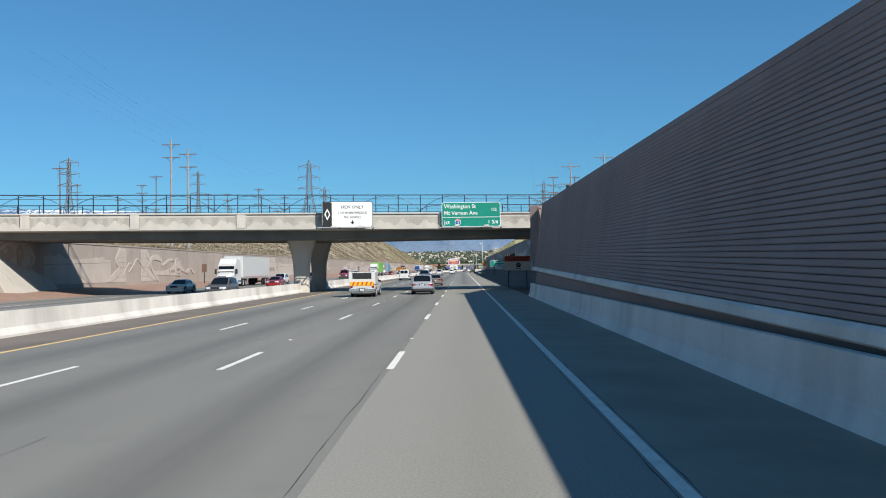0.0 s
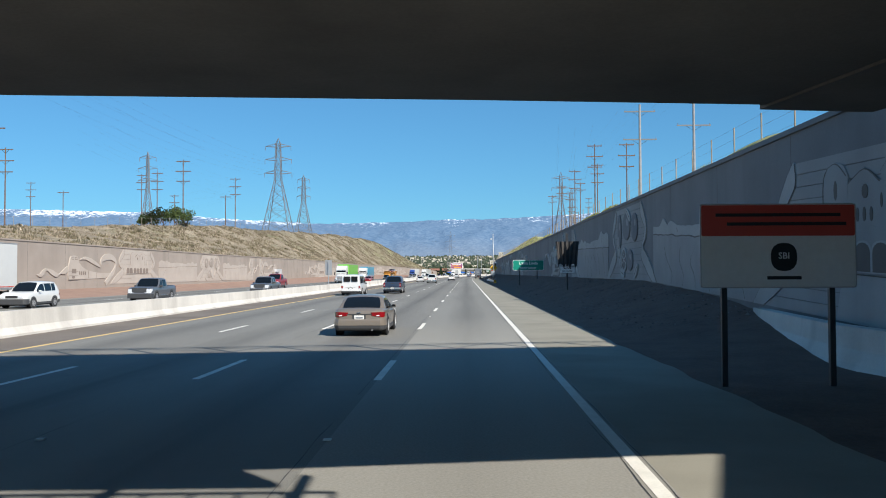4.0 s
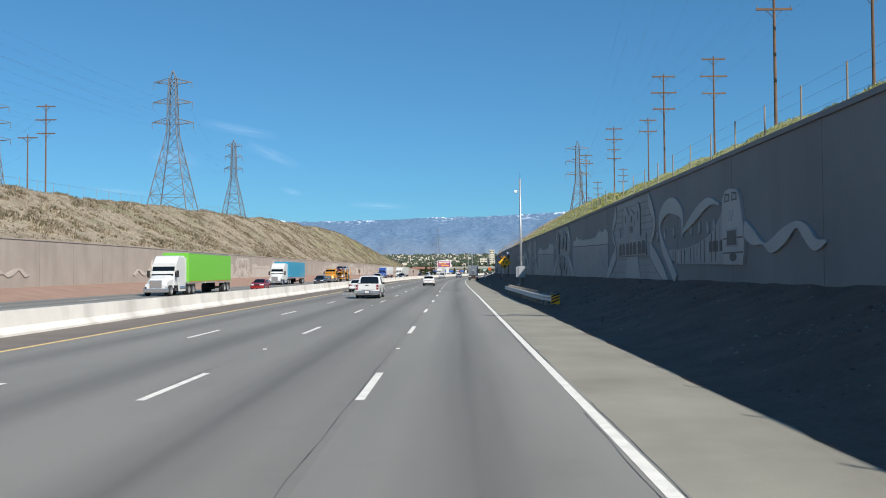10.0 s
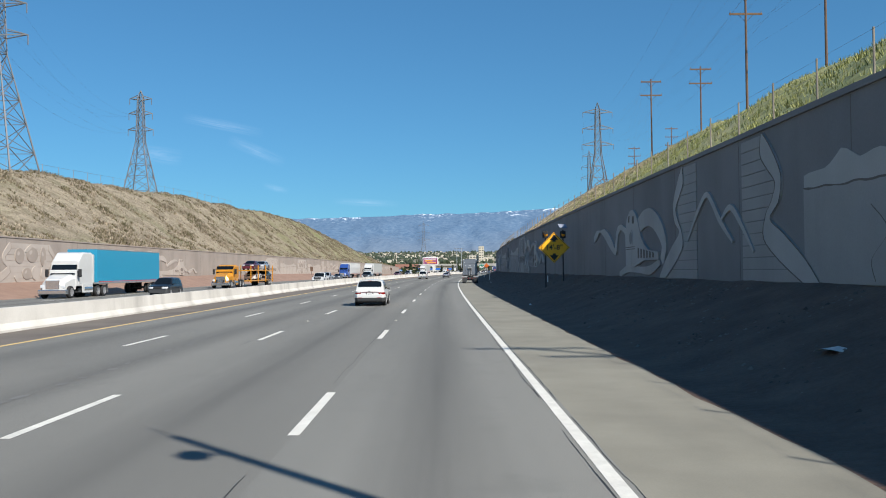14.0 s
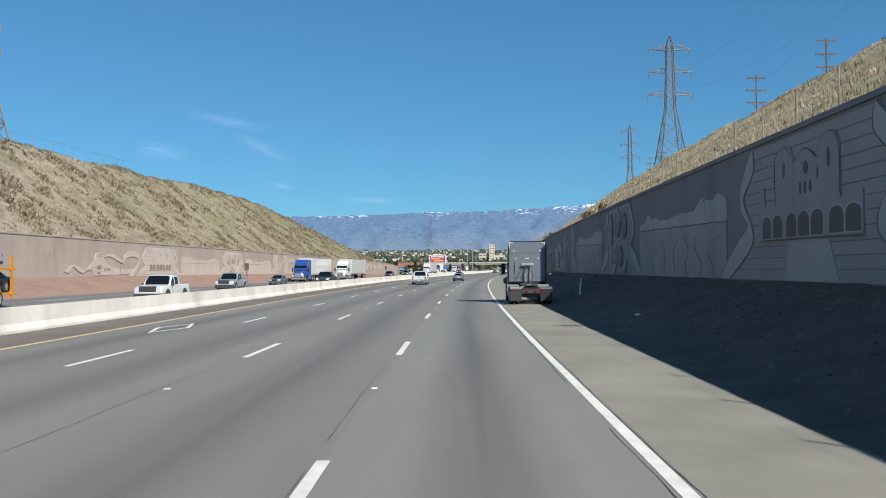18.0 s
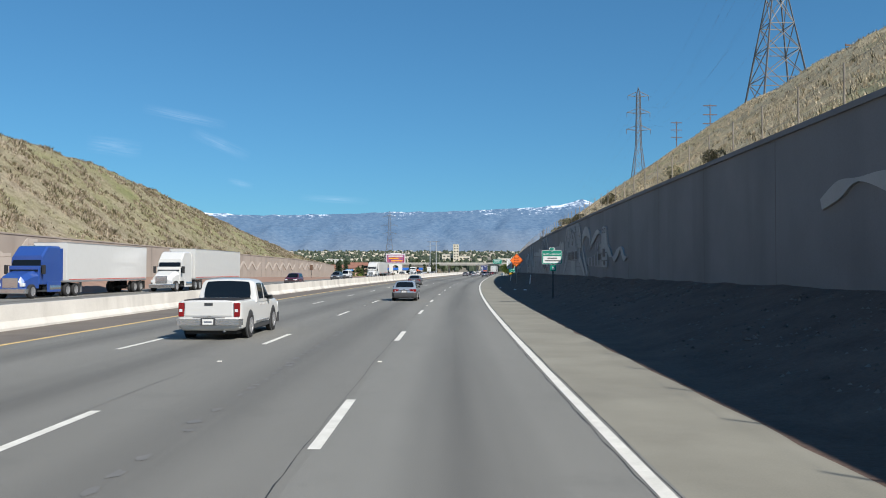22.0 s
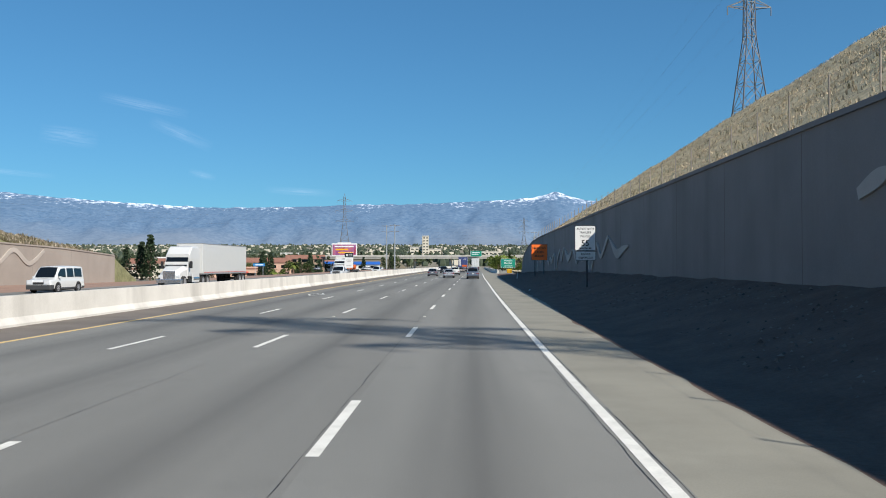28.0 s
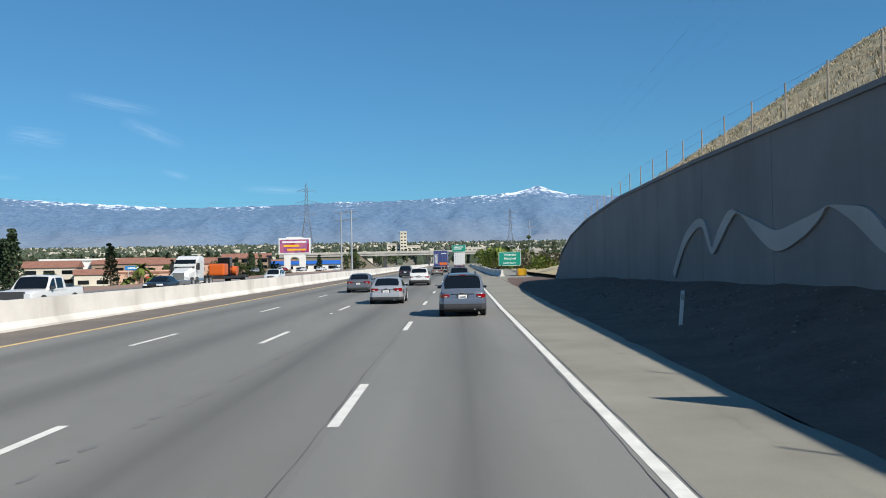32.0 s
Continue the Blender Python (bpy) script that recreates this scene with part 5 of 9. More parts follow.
# ---- cast relief murals on the two walls ----
def relief(side, pts, depth, lift=0.0):
    """A slab standing proud of the wall; pts are (y, z); side 1 is the right wall, -1 the left."""
    bm = bmesh.new()
    u0 = (7.8 - lift) if side > 0 else (-42.0 + lift)
    u1 = u0 - side * depth
    a = [bm.verts.new(at(u0 + side * 0.005, y, z)) for y, z in pts]
    b = [bm.verts.new(at(u1, y, z)) for y, z in pts]
    bm.faces.new(b)
    for i in range(len(pts)):
        j = (i + 1) % len(pts)
        bm.faces.new((a[i], a[j], b[j], b[i]))
    bmesh.ops.recalc_face_normals(bm, faces=bm.faces[:])
    return bm


def smooth_curve(pts, n=6):
    out = []
    for i in range(len(pts) - 1):
        p0, p1, p2, p3 = pts[max(i - 1, 0)], pts[i], pts[i + 1], pts[min(i + 2, len(pts) - 1)]
        for k in range(n):
            t = k / n
            out.append(tuple(0.5 * (2 * b + (c - a) * t + (2 * a - 5 * b + 4 * c - d) * t * t + (3 * b - a - 3 * c + d) * t ** 3) for a, b, c, d in zip(p0, p1, p2, p3)))
    out.append(pts[-1])
    return out


def band(pts, w0, w1):
    """A ribbon polygon of changing width round a centre line."""
    c = smooth_curve(pts)
    up, dn = [], []
    n = len(c) - 1
    for i, p in enumerate(c):
        q0, q1 = c[max(i - 1, 0)], c[min(i + 1, n)]
        d = Vector((q1[0] - q0[0], q1[1] - q0[1])).normalized()
        w = (w0 + (w1 - w0) * i / n) * (0.75 + 0.35 * math.sin(3.0 * math.pi * i / n) ** 2) / 2
        up.append((p[0] - d.y * w, p[1] + d.x * w))
        dn.append((p[0] + d.y * w, p[1] - d.x * w))
    return up + dn[::-1]


def twisted(pts):
    """A ribbon polygon round a centre line of (y, z, width)."""
    c = smooth_curve(pts, 5)
    up, dn = [], []
    n = len(c) - 1
    for i, p in enumerate(c):
        q0, q1 = c[max(i - 1, 0)], c[min(i + 1, n)]
        d = Vector((q1[0] - q0[0], q1[1] - q0[1])).normalized()
        w = max(0.03, p[2]) / 2
        up.append((p[0] - d.y * w * 1.15, p[1] + d.x * w))
        dn.append((p[0] + d.y * w * 1.15, p[1] - d.x * w))
    return up, dn


def strip(side, pts, depth):
    """A raised ribbon made of quads, so that twists stay clean."""
    up, dn = twisted(pts)
    bm = bmesh.new()
    u0 = 7.8 if side > 0 else -42.0
    u1 = u0 - side * depth
    rows = [[bm.verts.new(at(u0 + side * 0.005, *a)), bm.verts.new(at(u1, *a)), bm.verts.new(at(u1, *b)), bm.verts.new(at(u0 + side * 0.005, *b))] for a, b in zip(up, dn)]
    for a, b in zip(rows, rows[1:]):
        for i in range(3):
            bm.faces.new((a[i], b[i], b[i + 1], a[i + 1]))
    bm.faces.new(rows[0])
    bm.faces.new(rows[-1][::-1])
    bmesh.ops.recalc_face_normals(bm, faces=bm.faces[:])
    return bm


def locomotive(m, o):
    """A streamlined locomotive trailing ribbons."""
    part("ribbon", strip(1, [(o + 105.3, 3.75, 0.3), (o + 104.3, 4.05, 0.45), (o + 103.3, 4.2, 0.1), (o + 101.8, 4.0, 0.5), (o + 100.3, 3.45, 0.6), (o + 99.0, 2.9, 0.3), (o + 98.7, 3.3, 0.4), (o + 98.3, 3.95, 0.4), (o + 97.4, 4.15, 0.3), (o + 96.2, 3.85, 0.35)], 0.08), RELIEFR, m, "swooping cast ribbon")
    part("ribbon", strip(1, [(o + 93.6, 4.0, 0.7), (o + 92.4, 4.3, 0.8), (o + 91.0, 4.25, 0.8), (o + 89.7, 3.7, 0.75), (o + 89.0, 3.0, 0.6), (o + 89.4, 2.3, 0.5)], 0.08), RELIEFR, m, "swooping cast ribbon")
    part("ribbon", strip(1, [(o + 98.0, 1.7, 0.3), (o + 96.0, 2.0, 0.35), (o + 93.5, 1.95, 0.3), (o + 91.5, 1.95, 0.4), (o + 89.8, 2.3, 0.3)], 0.06), RELIEFR, m, "swooping cast ribbon")
    nose = [(96.2, 2.1), (96.3, 3.8), (95.9, 4.5), (95.2, 4.86), (94.6, 4.88), (94.1, 4.68), (93.5, 4.15), (93.0, 3.5), (92.3, 3.1), (91.6, 2.85), (89.8, 2.72), (89.8, 2.4), (92.5, 2.38), (94.4, 2.1)]
    lo = part("locomotive", relief(1, [(o + y, z) for y, z in nose], 0.11), RELIEFR, m, "cast streamlined locomotive")
    # windows are raised dark slabs, coloured for a recess's shade
    for a, b, z0, z1 in ((95.6, 95.3, 4.3, 4.6), (94.75, 94.35, 4.2, 4.55)):
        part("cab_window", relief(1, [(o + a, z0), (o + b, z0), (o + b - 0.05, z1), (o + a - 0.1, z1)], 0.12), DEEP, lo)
    part("roundel", relief(1, ellipse(o + 95.0, 3.5, 0.42, 0.42), 0.125), RELIEFR, lo)
    part("roundel_ring", relief(1, ellipse(o + 95.0, 3.5, 0.3, 0.3), 0.13), WALLR, lo)
    for z in (2.95, 3.05):
        part("band_line", relief(1, [(o + 96.2, z), (o + 94.2, z), (o + 94.2, z + 0.035), (o + 96.2, z + 0.035)], 0.118), DEEP, lo)
    for k in range(6):
        y = o + 93.6 - 0.55 * k
        part("side_window", relief(1, [(y, 2.5), (y - 0.28, 2.5), (y - 0.28, 2.95 - 0.05 * k), (y, 3.0 - 0.05 * k)], 0.12), DEEP, lo)
    part("coupler", relief(1, [(o + 95.8, 2.15), (o + 94.9, 2.15), (o + 95.0, 2.85), (o + 95.7, 2.85)], 0.122), RELIEFR, lo)


def ellipse(cy, cz, a, b, n=20, tilt=0.0):
    return [(cy + a * math.cos(t) * math.cos(tilt) - b * math.sin(t) * math.sin(tilt), cz + a * math.cos(t) * math.sin(tilt) + b * math.sin(t) * math.cos(tilt)) for t in [2 * math.pi * i / n for i in range(n)]]


class Mural:
    """One panel sequence of cast relief; its pieces are laid out from the start o along the wall."""

    def __init__(self, side, o, zmap):
        self.side, self.o, self.zmap, self.flip = side, o, zmap, None
        self.m = thing("wall_mural", pose(0, 0, 0), "cast concrete relief with ribbons, trains, mountains, planks and fruit", "mural", "wall murals", "structure")
        # right wall gets the shade-toned concretes, left wall the sunlit ones
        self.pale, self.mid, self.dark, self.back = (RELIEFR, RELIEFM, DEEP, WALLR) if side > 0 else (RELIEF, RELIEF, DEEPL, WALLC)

    def along(self, y):
        return self.o + (y if self.flip is None else self.flip - y)

    def pts(self, pts):
        return [(self.along(y), self.zmap(self.along(y), z)) for y, z in pts]

    def put(self, name, pts, depth, material, label="", parent=None):
        return part(name, relief(self.side, self.pts(pts), depth), material, parent or self.m, label)

    def ribbon(self, pts, depth=0.09, material=None, parent=None):
        c = [(self.along(y), self.zmap(self.along(y), z), w) for y, z, w in pts]
        return part("ribbon", strip(self.side, c, depth), material or self.pale, parent or self.m, "swooping cast ribbon")

    def line(self, pts, depth, w=0.05, parent=None):
        """A raised dark strip along a curve, in short straight lengths; paints a groove's shade."""
        c = smooth_curve(pts, 4)
        pairs = self.pts(c), self.pts([(y + w * 0.75, z - w * 0.45) for y, z in c])
        bm = bmesh.new()
        u0 = 7.8 if self.side > 0 else -42.0
        near, low = ([[bm.verts.new(at(u0 - self.side * d, y, z)) for y, z in e] for e in pairs] for d in (depth, depth - 0.012))
        for i in range(len(c) - 1):
            for p, q in ((near[0], near[1]), (low[0], near[0]), (near[1], low[1])):
                bm.faces.new((p[i], p[i + 1], q[i + 1], q[i]))
        bmesh.ops.recalc_face_normals(bm, faces=bm.faces[:])
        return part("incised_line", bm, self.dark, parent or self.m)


OUTER = ((0.1, 5.95), (0.65, 5.5), (1.25, 4.85), (1.42, 4.4), (1.2, 3.85), (0.6, 3.42), (1.55, 2.95), (2.85, 2.25), (3.7, 1.62))
INNER = ((0.0, 5.9), (-0.05, 5.3), (0.45, 4.85), (1.0, 4.4), (0.7, 3.9), (0.25, 3.5), (0.12, 2.85), (1.25, 2.2), (2.7, 1.62))


def inner(z):
    zs = [q[1] for q in INNER[::-1]]
    return float(np.interp(z, zs, [q[0] for q in INNER[::-1]]))


def drape(u, edge, s):
    """A pale curtain hanging beside a plank panel; s 1 on its far edge, -1 on its near one."""
    out = smooth_curve([(edge + s * y, z) for y, z in OUTER], 4)
    inn = smooth_curve([(edge + s * y, z) for y, z in INNER], 4)
    d = part("drape", relief(u.side, u.pts(out + inn[::-1]), 0.06), u.pale, u.m, "curving cast curtain")
    u.line([(edge + s * y, z) for y, z in INNER], 0.066, 0.045, d)
    if u.side > 0:
        u.line([(edge + s * y, z) for y, z in OUTER], 0.064, 0.04, d)


def plank_panel(u, ya, yb, near, far):
    """Board courses between two edges, which follow a drape or stand upright."""
    z, step = 1.62, 0.36 if u.side > 0 else 0.62
    while z < 5.7:
        zt = min(z + step - 0.03, 5.9)
        a0, a1 = (ya - inner(z), ya - inner(zt)) if near else (ya, ya)
        b0, b1 = (yb + inner(z), yb + inner(zt)) if far else (yb, yb)
        u.put("board", [(a0, z), (b0, z), (b1, zt), (a1, zt)], 0.03, u.mid)
        z += step
    if near:
        drape(u, ya, -1)
    if far:
        drape(u, yb, 1)


def train(u):
    """A diesel locomotive's front with its cars drawn out behind it under two ribbons."""
    top = smooth_curve([(8.0, 4.36), (8.5, 3.96), (9.1, 3.62), (10.2, 3.29), (12.1, 3.04), (13.8, 2.96), (16.0, 2.98)], 3)
    cars = u.put("train_cars", top + [(15.7, 2.58), (14.4, 2.33), (8.0, 2.25)], 0.05, u.mid, "receding cast train cars")
    for k in range(0, 16, 1 if u.side > 0 else 4):
        y = 8.5 + 0.47 * k
        zt = float(np.interp(y, [q[0] for q in top], [q[1] for q in top])) - 0.05
        u.put("body_rib", [(y, 2.36), (y + 0.05, 2.36), (y + 0.05, zt), (y, zt)], 0.062, u.dark if k % 3 else u.pale, "", cars)
    for k in range(4):
        y = 8.25 + 0.42 * k
        u.put("car_window", [(y, 2.75), (y + 0.25, 2.72), (y + 0.25, 3.1), (y, 3.15)], 0.066, u.dark, "", cars)
    lo = u.put("locomotive", [(7.9, 2.24), (5.9, 2.22), (5.75, 2.7), (5.8, 3.54), (6.0, 4.1), (6.15, 4.55), (6.4, 4.8), (7.2, 4.9), (7.65, 4.86), (7.95, 4.6), (8.05, 3.9)], 0.11, u.pale, "cast diesel locomotive front")
    for a, b in ((7.72, 7.15), (6.95, 6.4)):
        w = u.put("cab_window", [(a, 4.45), (b, 4.45), (b, 4.72), (a - 0.06, 4.76)], 0.116, u.dark, "", lo)
        u.put("window_pane", [(a - 0.1, 4.5), (b + 0.08, 4.5), (b + 0.08, 4.66), (a - 0.12, 4.69)], 0.121, u.mid, "", w)
    for y0, y1, z0, z1 in ((7.3, 6.9, 3.75, 4.15), (7.6, 6.35, 2.85, 3.5)):
        hood = u.put("nose_panel", [(y0, z0), (y1, z0), (y1 + 0.1, z1), (y0 - 0.1, z1)], 0.118, u.mid, "", lo)
        u.put("nose_door", [(y0 - 0.13, z0 + 0.06), (y1 + 0.13, z0 + 0.06), (y1 + 0.18, z1 - 0.08), (y0 - 0.18, z1 - 0.08)], 0.124, u.dark if z0 < 3 else u.pale, "", hood)
    for z in (3.13, 2.62):
        u.put("band_line", [(7.9, z), (5.85, z), (5.85, z + 0.05), (7.9, z + 0.05)], 0.12, u.dark, "", lo)
    u.put("headlamp", ellipse(6.9, 4.02, 0.13, 0.1, 12), 0.13, u.pale, "", lo)
    u.put("coupler", ellipse(6.85, 2.5, 0.35, 0.16, 14), 0.125, u.dark, "", lo)
    u.ribbon([(14.6, 1.66, 0.5), (15.6, 2.35, 0.5), (16.7, 3.1, 0.45), (17.3, 3.9, 0.2), (17.1, 4.55, 0.5), (15.9, 4.93, 0.66), (14.6, 4.85, 0.7), (13.55, 4.45, 0.4), (13.4, 3.85, 0.16)])
    u.ribbon([(13.3, 3.68, 0.15), (11.5, 4.25, 0.45), (10.0, 4.62, 0.36), (9.1, 4.6, 0.2), (8.4, 4.44, 0.06)])
    u.ribbon([(5.8, 3.45, 0.55), (5.0, 3.1, 0.5), (4.1, 2.87, 0.08), (3.4, 2.76, 0.42), (2.4, 3.05, 0.46), (1.5, 3.32, 0.2), (0.9, 3.1, 0.4), (0.3, 2.72, 0.35), (-0.4, 2.78, 0.08)])
    for k, y in enumerate(() if u.side < 0 else (18.0, 16.6, 15.0, 13.6, 12.3, 11.1, 10.0, 9.2)):
        u.put("leaf", ellipse(y, 3.68 + 0.03 * (k % 3), 0.17, 0.26, 8), 0.04, u.mid, "small cast leaf")


def mission(u):
    """A mission church with two domed towers and an arcade, on planks between curtains."""
    plank_panel(u, 19.7, 28.0, True, True)
    arc = u.put("arcade", [(20.3, 2.84), (27.3, 2.9), (27.3, 4.5), (27.0, 4.55), (26.9, 3.95), (25.3, 3.9), (24.6, 3.75), (23.95, 3.98), (23.4, 4.02), (22.9, 3.95), (22.3, 3.75), (20.3, 3.95)], 0.075, u.mid, "cast arcade with curved gable")
    for c, w in ((26.75, 0.36), (25.85, 0.36), (24.75, 0.38), (23.85, 0.38), (22.95, 0.4), (21.75, 0.42), (20.8, 0.42)):
        a = [(c - w, 2.92), (c + w, 2.92)] + [(c + w * math.cos(t), 3.38 + 0.24 * math.sin(t)) for t in [math.pi * i / 8 for i in range(9)]]
        frame_ = u.put("arch_frame", [(y + (0.06 if y > c else -0.06), z + (0.05 if z > 3.3 else -0.03)) for y, z in a], 0.085, u.pale, "", arc)
        # dark slab stands proud of its frame; its colour paints the recess's shade
        u.put("arch", a, 0.09, u.dark, "raised dark arch painting a recess's shade", frame_)
    u.line([(27.35, 2.86), (24.0, 2.85), (20.25, 2.8)], 0.088, 0.06, arc)
    church = u.put("church_front", [(24.6, 3.6), (24.6, 5.1), (23.75, 5.42), (22.9, 5.05), (22.9, 3.6)], 0.065, u.mid, "cast church front with two domed towers")
    for side in ([(26.0, 3.6), (26.0, 5.3), (25.75, 5.58), (25.3, 5.68), (24.85, 5.58), (24.604, 5.3), (24.604, 3.6)], [(22.896, 3.6), (22.896, 5.3), (22.7, 5.58), (22.25, 5.7), (21.8, 5.58), (21.55, 5.3), (21.55, 3.6)]):
        u.put("church_tower", side, 0.07, u.mid, "cast domed tower", church)
    for ring in (((26.0, 3.98), (26.0, 5.3), (25.3, 5.66), (24.66, 5.3)), ((24.55, 5.1), (23.7, 5.4), (22.95, 5.05)), ((22.9, 5.3), (22.25, 5.66), (21.6, 5.3), (21.55, 3.95))):
        u.line(ring, 0.074, 0.05, church)
    for y, z, a, b in ((25.3, 4.95, 0.1, 0.26), (23.7, 4.85, 0.16, 0.18), (22.2, 4.95, 0.1, 0.28), (22.9, 4.6, 0.06, 0.18), (24.1, 4.3, 0.08, 0.18), (23.75, 4.3, 0.08, 0.18), (23.4, 4.3, 0.08, 0.18))[:7 if u.side > 0 else 2]:
        u.put("church_window", ellipse(y, z, a, b, 10), 0.076, u.dark, "", church)
    u.put("path", [(25.4, 1.62), (21.7, 1.62), (22.3, 2.82), (25.0, 2.82)], 0.055, u.pale, "plain cast path")


def range_panel(u, ya, yb, seed, lines=6):
    """Snow-capped skyline over a tree line and a smooth foreground."""
    def sky_(y):
        k = (yb - y) / (yb - ya)
        b = 4.4 + 0.16 * noise.noise(Vector((y * 0.35, seed, 0.5))) + 0.06 * noise.noise(Vector((y * 1.9, seed, 4.5)))
        for c, hgt, w in ((0.14, 0.42, 0.05), (0.24, 0.22, 0.06), (0.8, 0.5, 0.08), (0.93, 0.4, 0.09)):
            b += hgt * max(0.0, 1 - abs(k - c) / w) ** 0.8
        return b
    n = 52
    ys = [yb - (yb - ya) * i / n for i in range(n + 1)]
    mid = [(y, 3.75 + 0.3 * (y - ya) / (yb - ya) + 0.07 * noise.noise(Vector((y * 1.3, seed, 2.2)))) for y in ys]
    rg = u.put("mountain_range", [(y, z - 0.1) for y, z in mid[::-1]] + [(y, sky_(y)) for y in ys], 0.03, u.pale, "jagged cast mountain skyline")
    gr = u.put("foothills", [(ya, 1.62), (yb, 1.62)] + mid, 0.045, u.mid, "smooth cast foothills")
    u.put("incised_line", mid + [(y, z - 0.05 - 0.04 * noise.noise(Vector((y * 4, 0, seed)))) for y, z in mid[::-1]], 0.052, u.dark, "dark strip painting an incised tree line's shade", gr)
    r = random.Random(seed)
    for k in range(lines if u.side > 0 else 1):
        a = ya + (yb - ya) * (0.1 + 0.8 * k / lines)
        u.line([(a, 1.7), (a + r.uniform(-0.4, 0.4), 2.2), (a + r.uniform(-0.9, 0.9), 2.8), (a + r.uniform(-1.3, 1.3), 3.4)], 0.049, 0.03, gr)
    for k in range(3 if u.side > 0 else 0):
        a = ya + (yb - ya) * (0.2 + 0.25 * k)
        u.line([(a, sky_(a) - 0.12), (a - 0.3, sky_(a) - 0.3), (a - 0.2, 4.1)], 0.034, 0.03, rg)


def citrus(u):
    plank_panel(u, 49.6, 57.0, True, True)
    for cy, cz, a, b in ((51.2, 4.6, 0.85, 0.8), (53.6, 4.75, 1.1, 0.8), (52.6, 2.75, 0.85, 0.62), (55.8, 4.55, 0.55, 1.05)):
        f = u.put("fruit", ellipse(cy, cz, a, b), 0.1, u.back, "dark cast orange")
        # lighter raised ellipse paints a highlight on the fruit
        u.put("fruit_gleam", ellipse(cy - a * 0.3, cz + b * 0.3, a * 0.3, b * 0.25, 10, 0.5), 0.106, u.mid, "", f)
    sl = u.put("fruit_slice", ellipse(54.3, 2.8, 0.8, 0.75), 0.11, u.pale, "cut orange slice with segments")
    for k in range(8 if u.side > 0 else 0):
        t = 2 * math.pi * k / 8
        u.put("segment", [(54.3 + 0.12 * math.cos(t), 2.8 + 0.12 * math.sin(t)), (54.3 + 0.62 * math.cos(t - 0.28), 2.8 + 0.6 * math.sin(t - 0.28)), (54.3 + 0.62 * math.cos(t + 0.28), 2.8 + 0.6 * math.sin(t + 0.28))], 0.118, u.dark, "", sl)
    for cy, cz, a, b, tl in ((55.8, 3.1, 0.9, 0.3, 1.1), (56.3, 3.6, 0.7, 0.25, 1.9), (52.9, 5.4, 0.8, 0.22, 0.5), (54.9, 2.0, 0.7, 0.25, 0.2), (50.9, 2.1, 0.7, 0.26, 2.6)):
        f = u.put("leaf", ellipse(cy, cz, a, b, 12, tl), 0.105, u.pale, "cast leaf")
        if u.side > 0:
            u.put("leaf_vein", ellipse(cy, cz, a * 0.9, 0.025, 8, tl), 0.11, u.dark, "", f)


def gap_ribbon(u):
    """Two plank strips with a thin ribbon drawn across the bare wall between them."""
    plank_panel(u, 78.2, 79.9, True, False)
    plank_panel(u, 84.6, 86.2, False, True)
    u.ribbon([(85.6, 3.1, 0.12), (84.3, 4.1, 0.18), (83.3, 4.6, 0.2), (82.6, 4.2, 0.2), (81.9, 3.6, 0.22), (80.7, 2.85, 0.1)], 0.075)
    u.ribbon([(81.8, 3.62, 0.1), (80.9, 3.98, 0.2), (80.0, 3.45, 0.18), (78.9, 2.5, 0.1)], 0.075)


def mural(side, o, zmap, seed):
    u = Mural(side, o, zmap)
    train(u)
    mission(u)
    range_panel(u, 31.0, 46.6, seed)
    citrus(u)
    range_panel(u, 60.2, 75.4, seed + 5)
    gap_ribbon(u)
    if side > 0:
        locomotive(u.m, o)
    else:
        u.flip = 105.0
        train(u)


def under_bridge(y, z):
    return min(z + interp(y, [(74, -1.5), (78, -1.45), (93, -0.9), (112, -0.2), (118, 0.0)]), 5.95)


mural(1, 69.5, under_bridge, 0)
for i, o in enumerate((200.2, 332.4, 463.5)):
    mural(1, o, lambda y, z: min(z, wall_right_top(y) - 0.05), i + 1)
for i, o in enumerate((19.5, 151.0, 282.5, 414.0)):
    mural(-1, o, lambda y, z: 1.0 + (z - 1.65) * 0.92, i + 10)
wv = thing("wall_mural", pose(0, 0, 0), "wavy pale ribbon reliefs on the bare wall end", "mural", "wall murals", "structure")
WAVE = ((0, 1.26, 0.36), (1.7, 2.6, 0.39), (3.4, 3.27, 0.37), (4.5, 3.32, 0.32), (5.0, 2.85, 0.32), (5.6, 2.25, 0.25), (6.5, 2.8, 0.43), (7.7, 3.46, 0.37), (8.7, 3.49, 0.03), (10.2, 2.96, 0.41),
        (11.9, 2.48, 0.63), (13.7, 2.75, 0.5), (14.9, 3.08, 0.22), (15.5, 3.29, 0.03), (16.6, 3.08, 0.31), (17.5, 2.79, 0.58), (18.4, 2.25, 0.45), (19.1, 2.05, 0.2), (20.0, 2.5, 0.35), (21.0, 2.75, 0.3),
        (22.7, 2.35, 0.45), (24.5, 2.8, 0.4), (25.8, 3.15, 0.3), (26.7, 2.8, 0.3), (27.1, 1.5, 0.3))
part("ribbon", strip(1, [(614.5, 1.56, 0.36), (612.2, 3.2, 0.4), (611.2, 3.5, 0.35), (609.4, 2.6, 0.3), (606.6, 3.75, 0.4), (605.6, 3.8, 0.1), (602.8, 2.75, 0.6), (600.2, 3.0, 0.4), (598.6, 3.15, 0.1)], 0.09), RELIEFR, wv)
for foot in (642.8, 671.5):
    part("ribbon", strip(1, [(foot - dy, z + (0.12 if foot < 660 else 0.0), w) for dy, z, w in WAVE], 0.09), RELIEFR, wv)
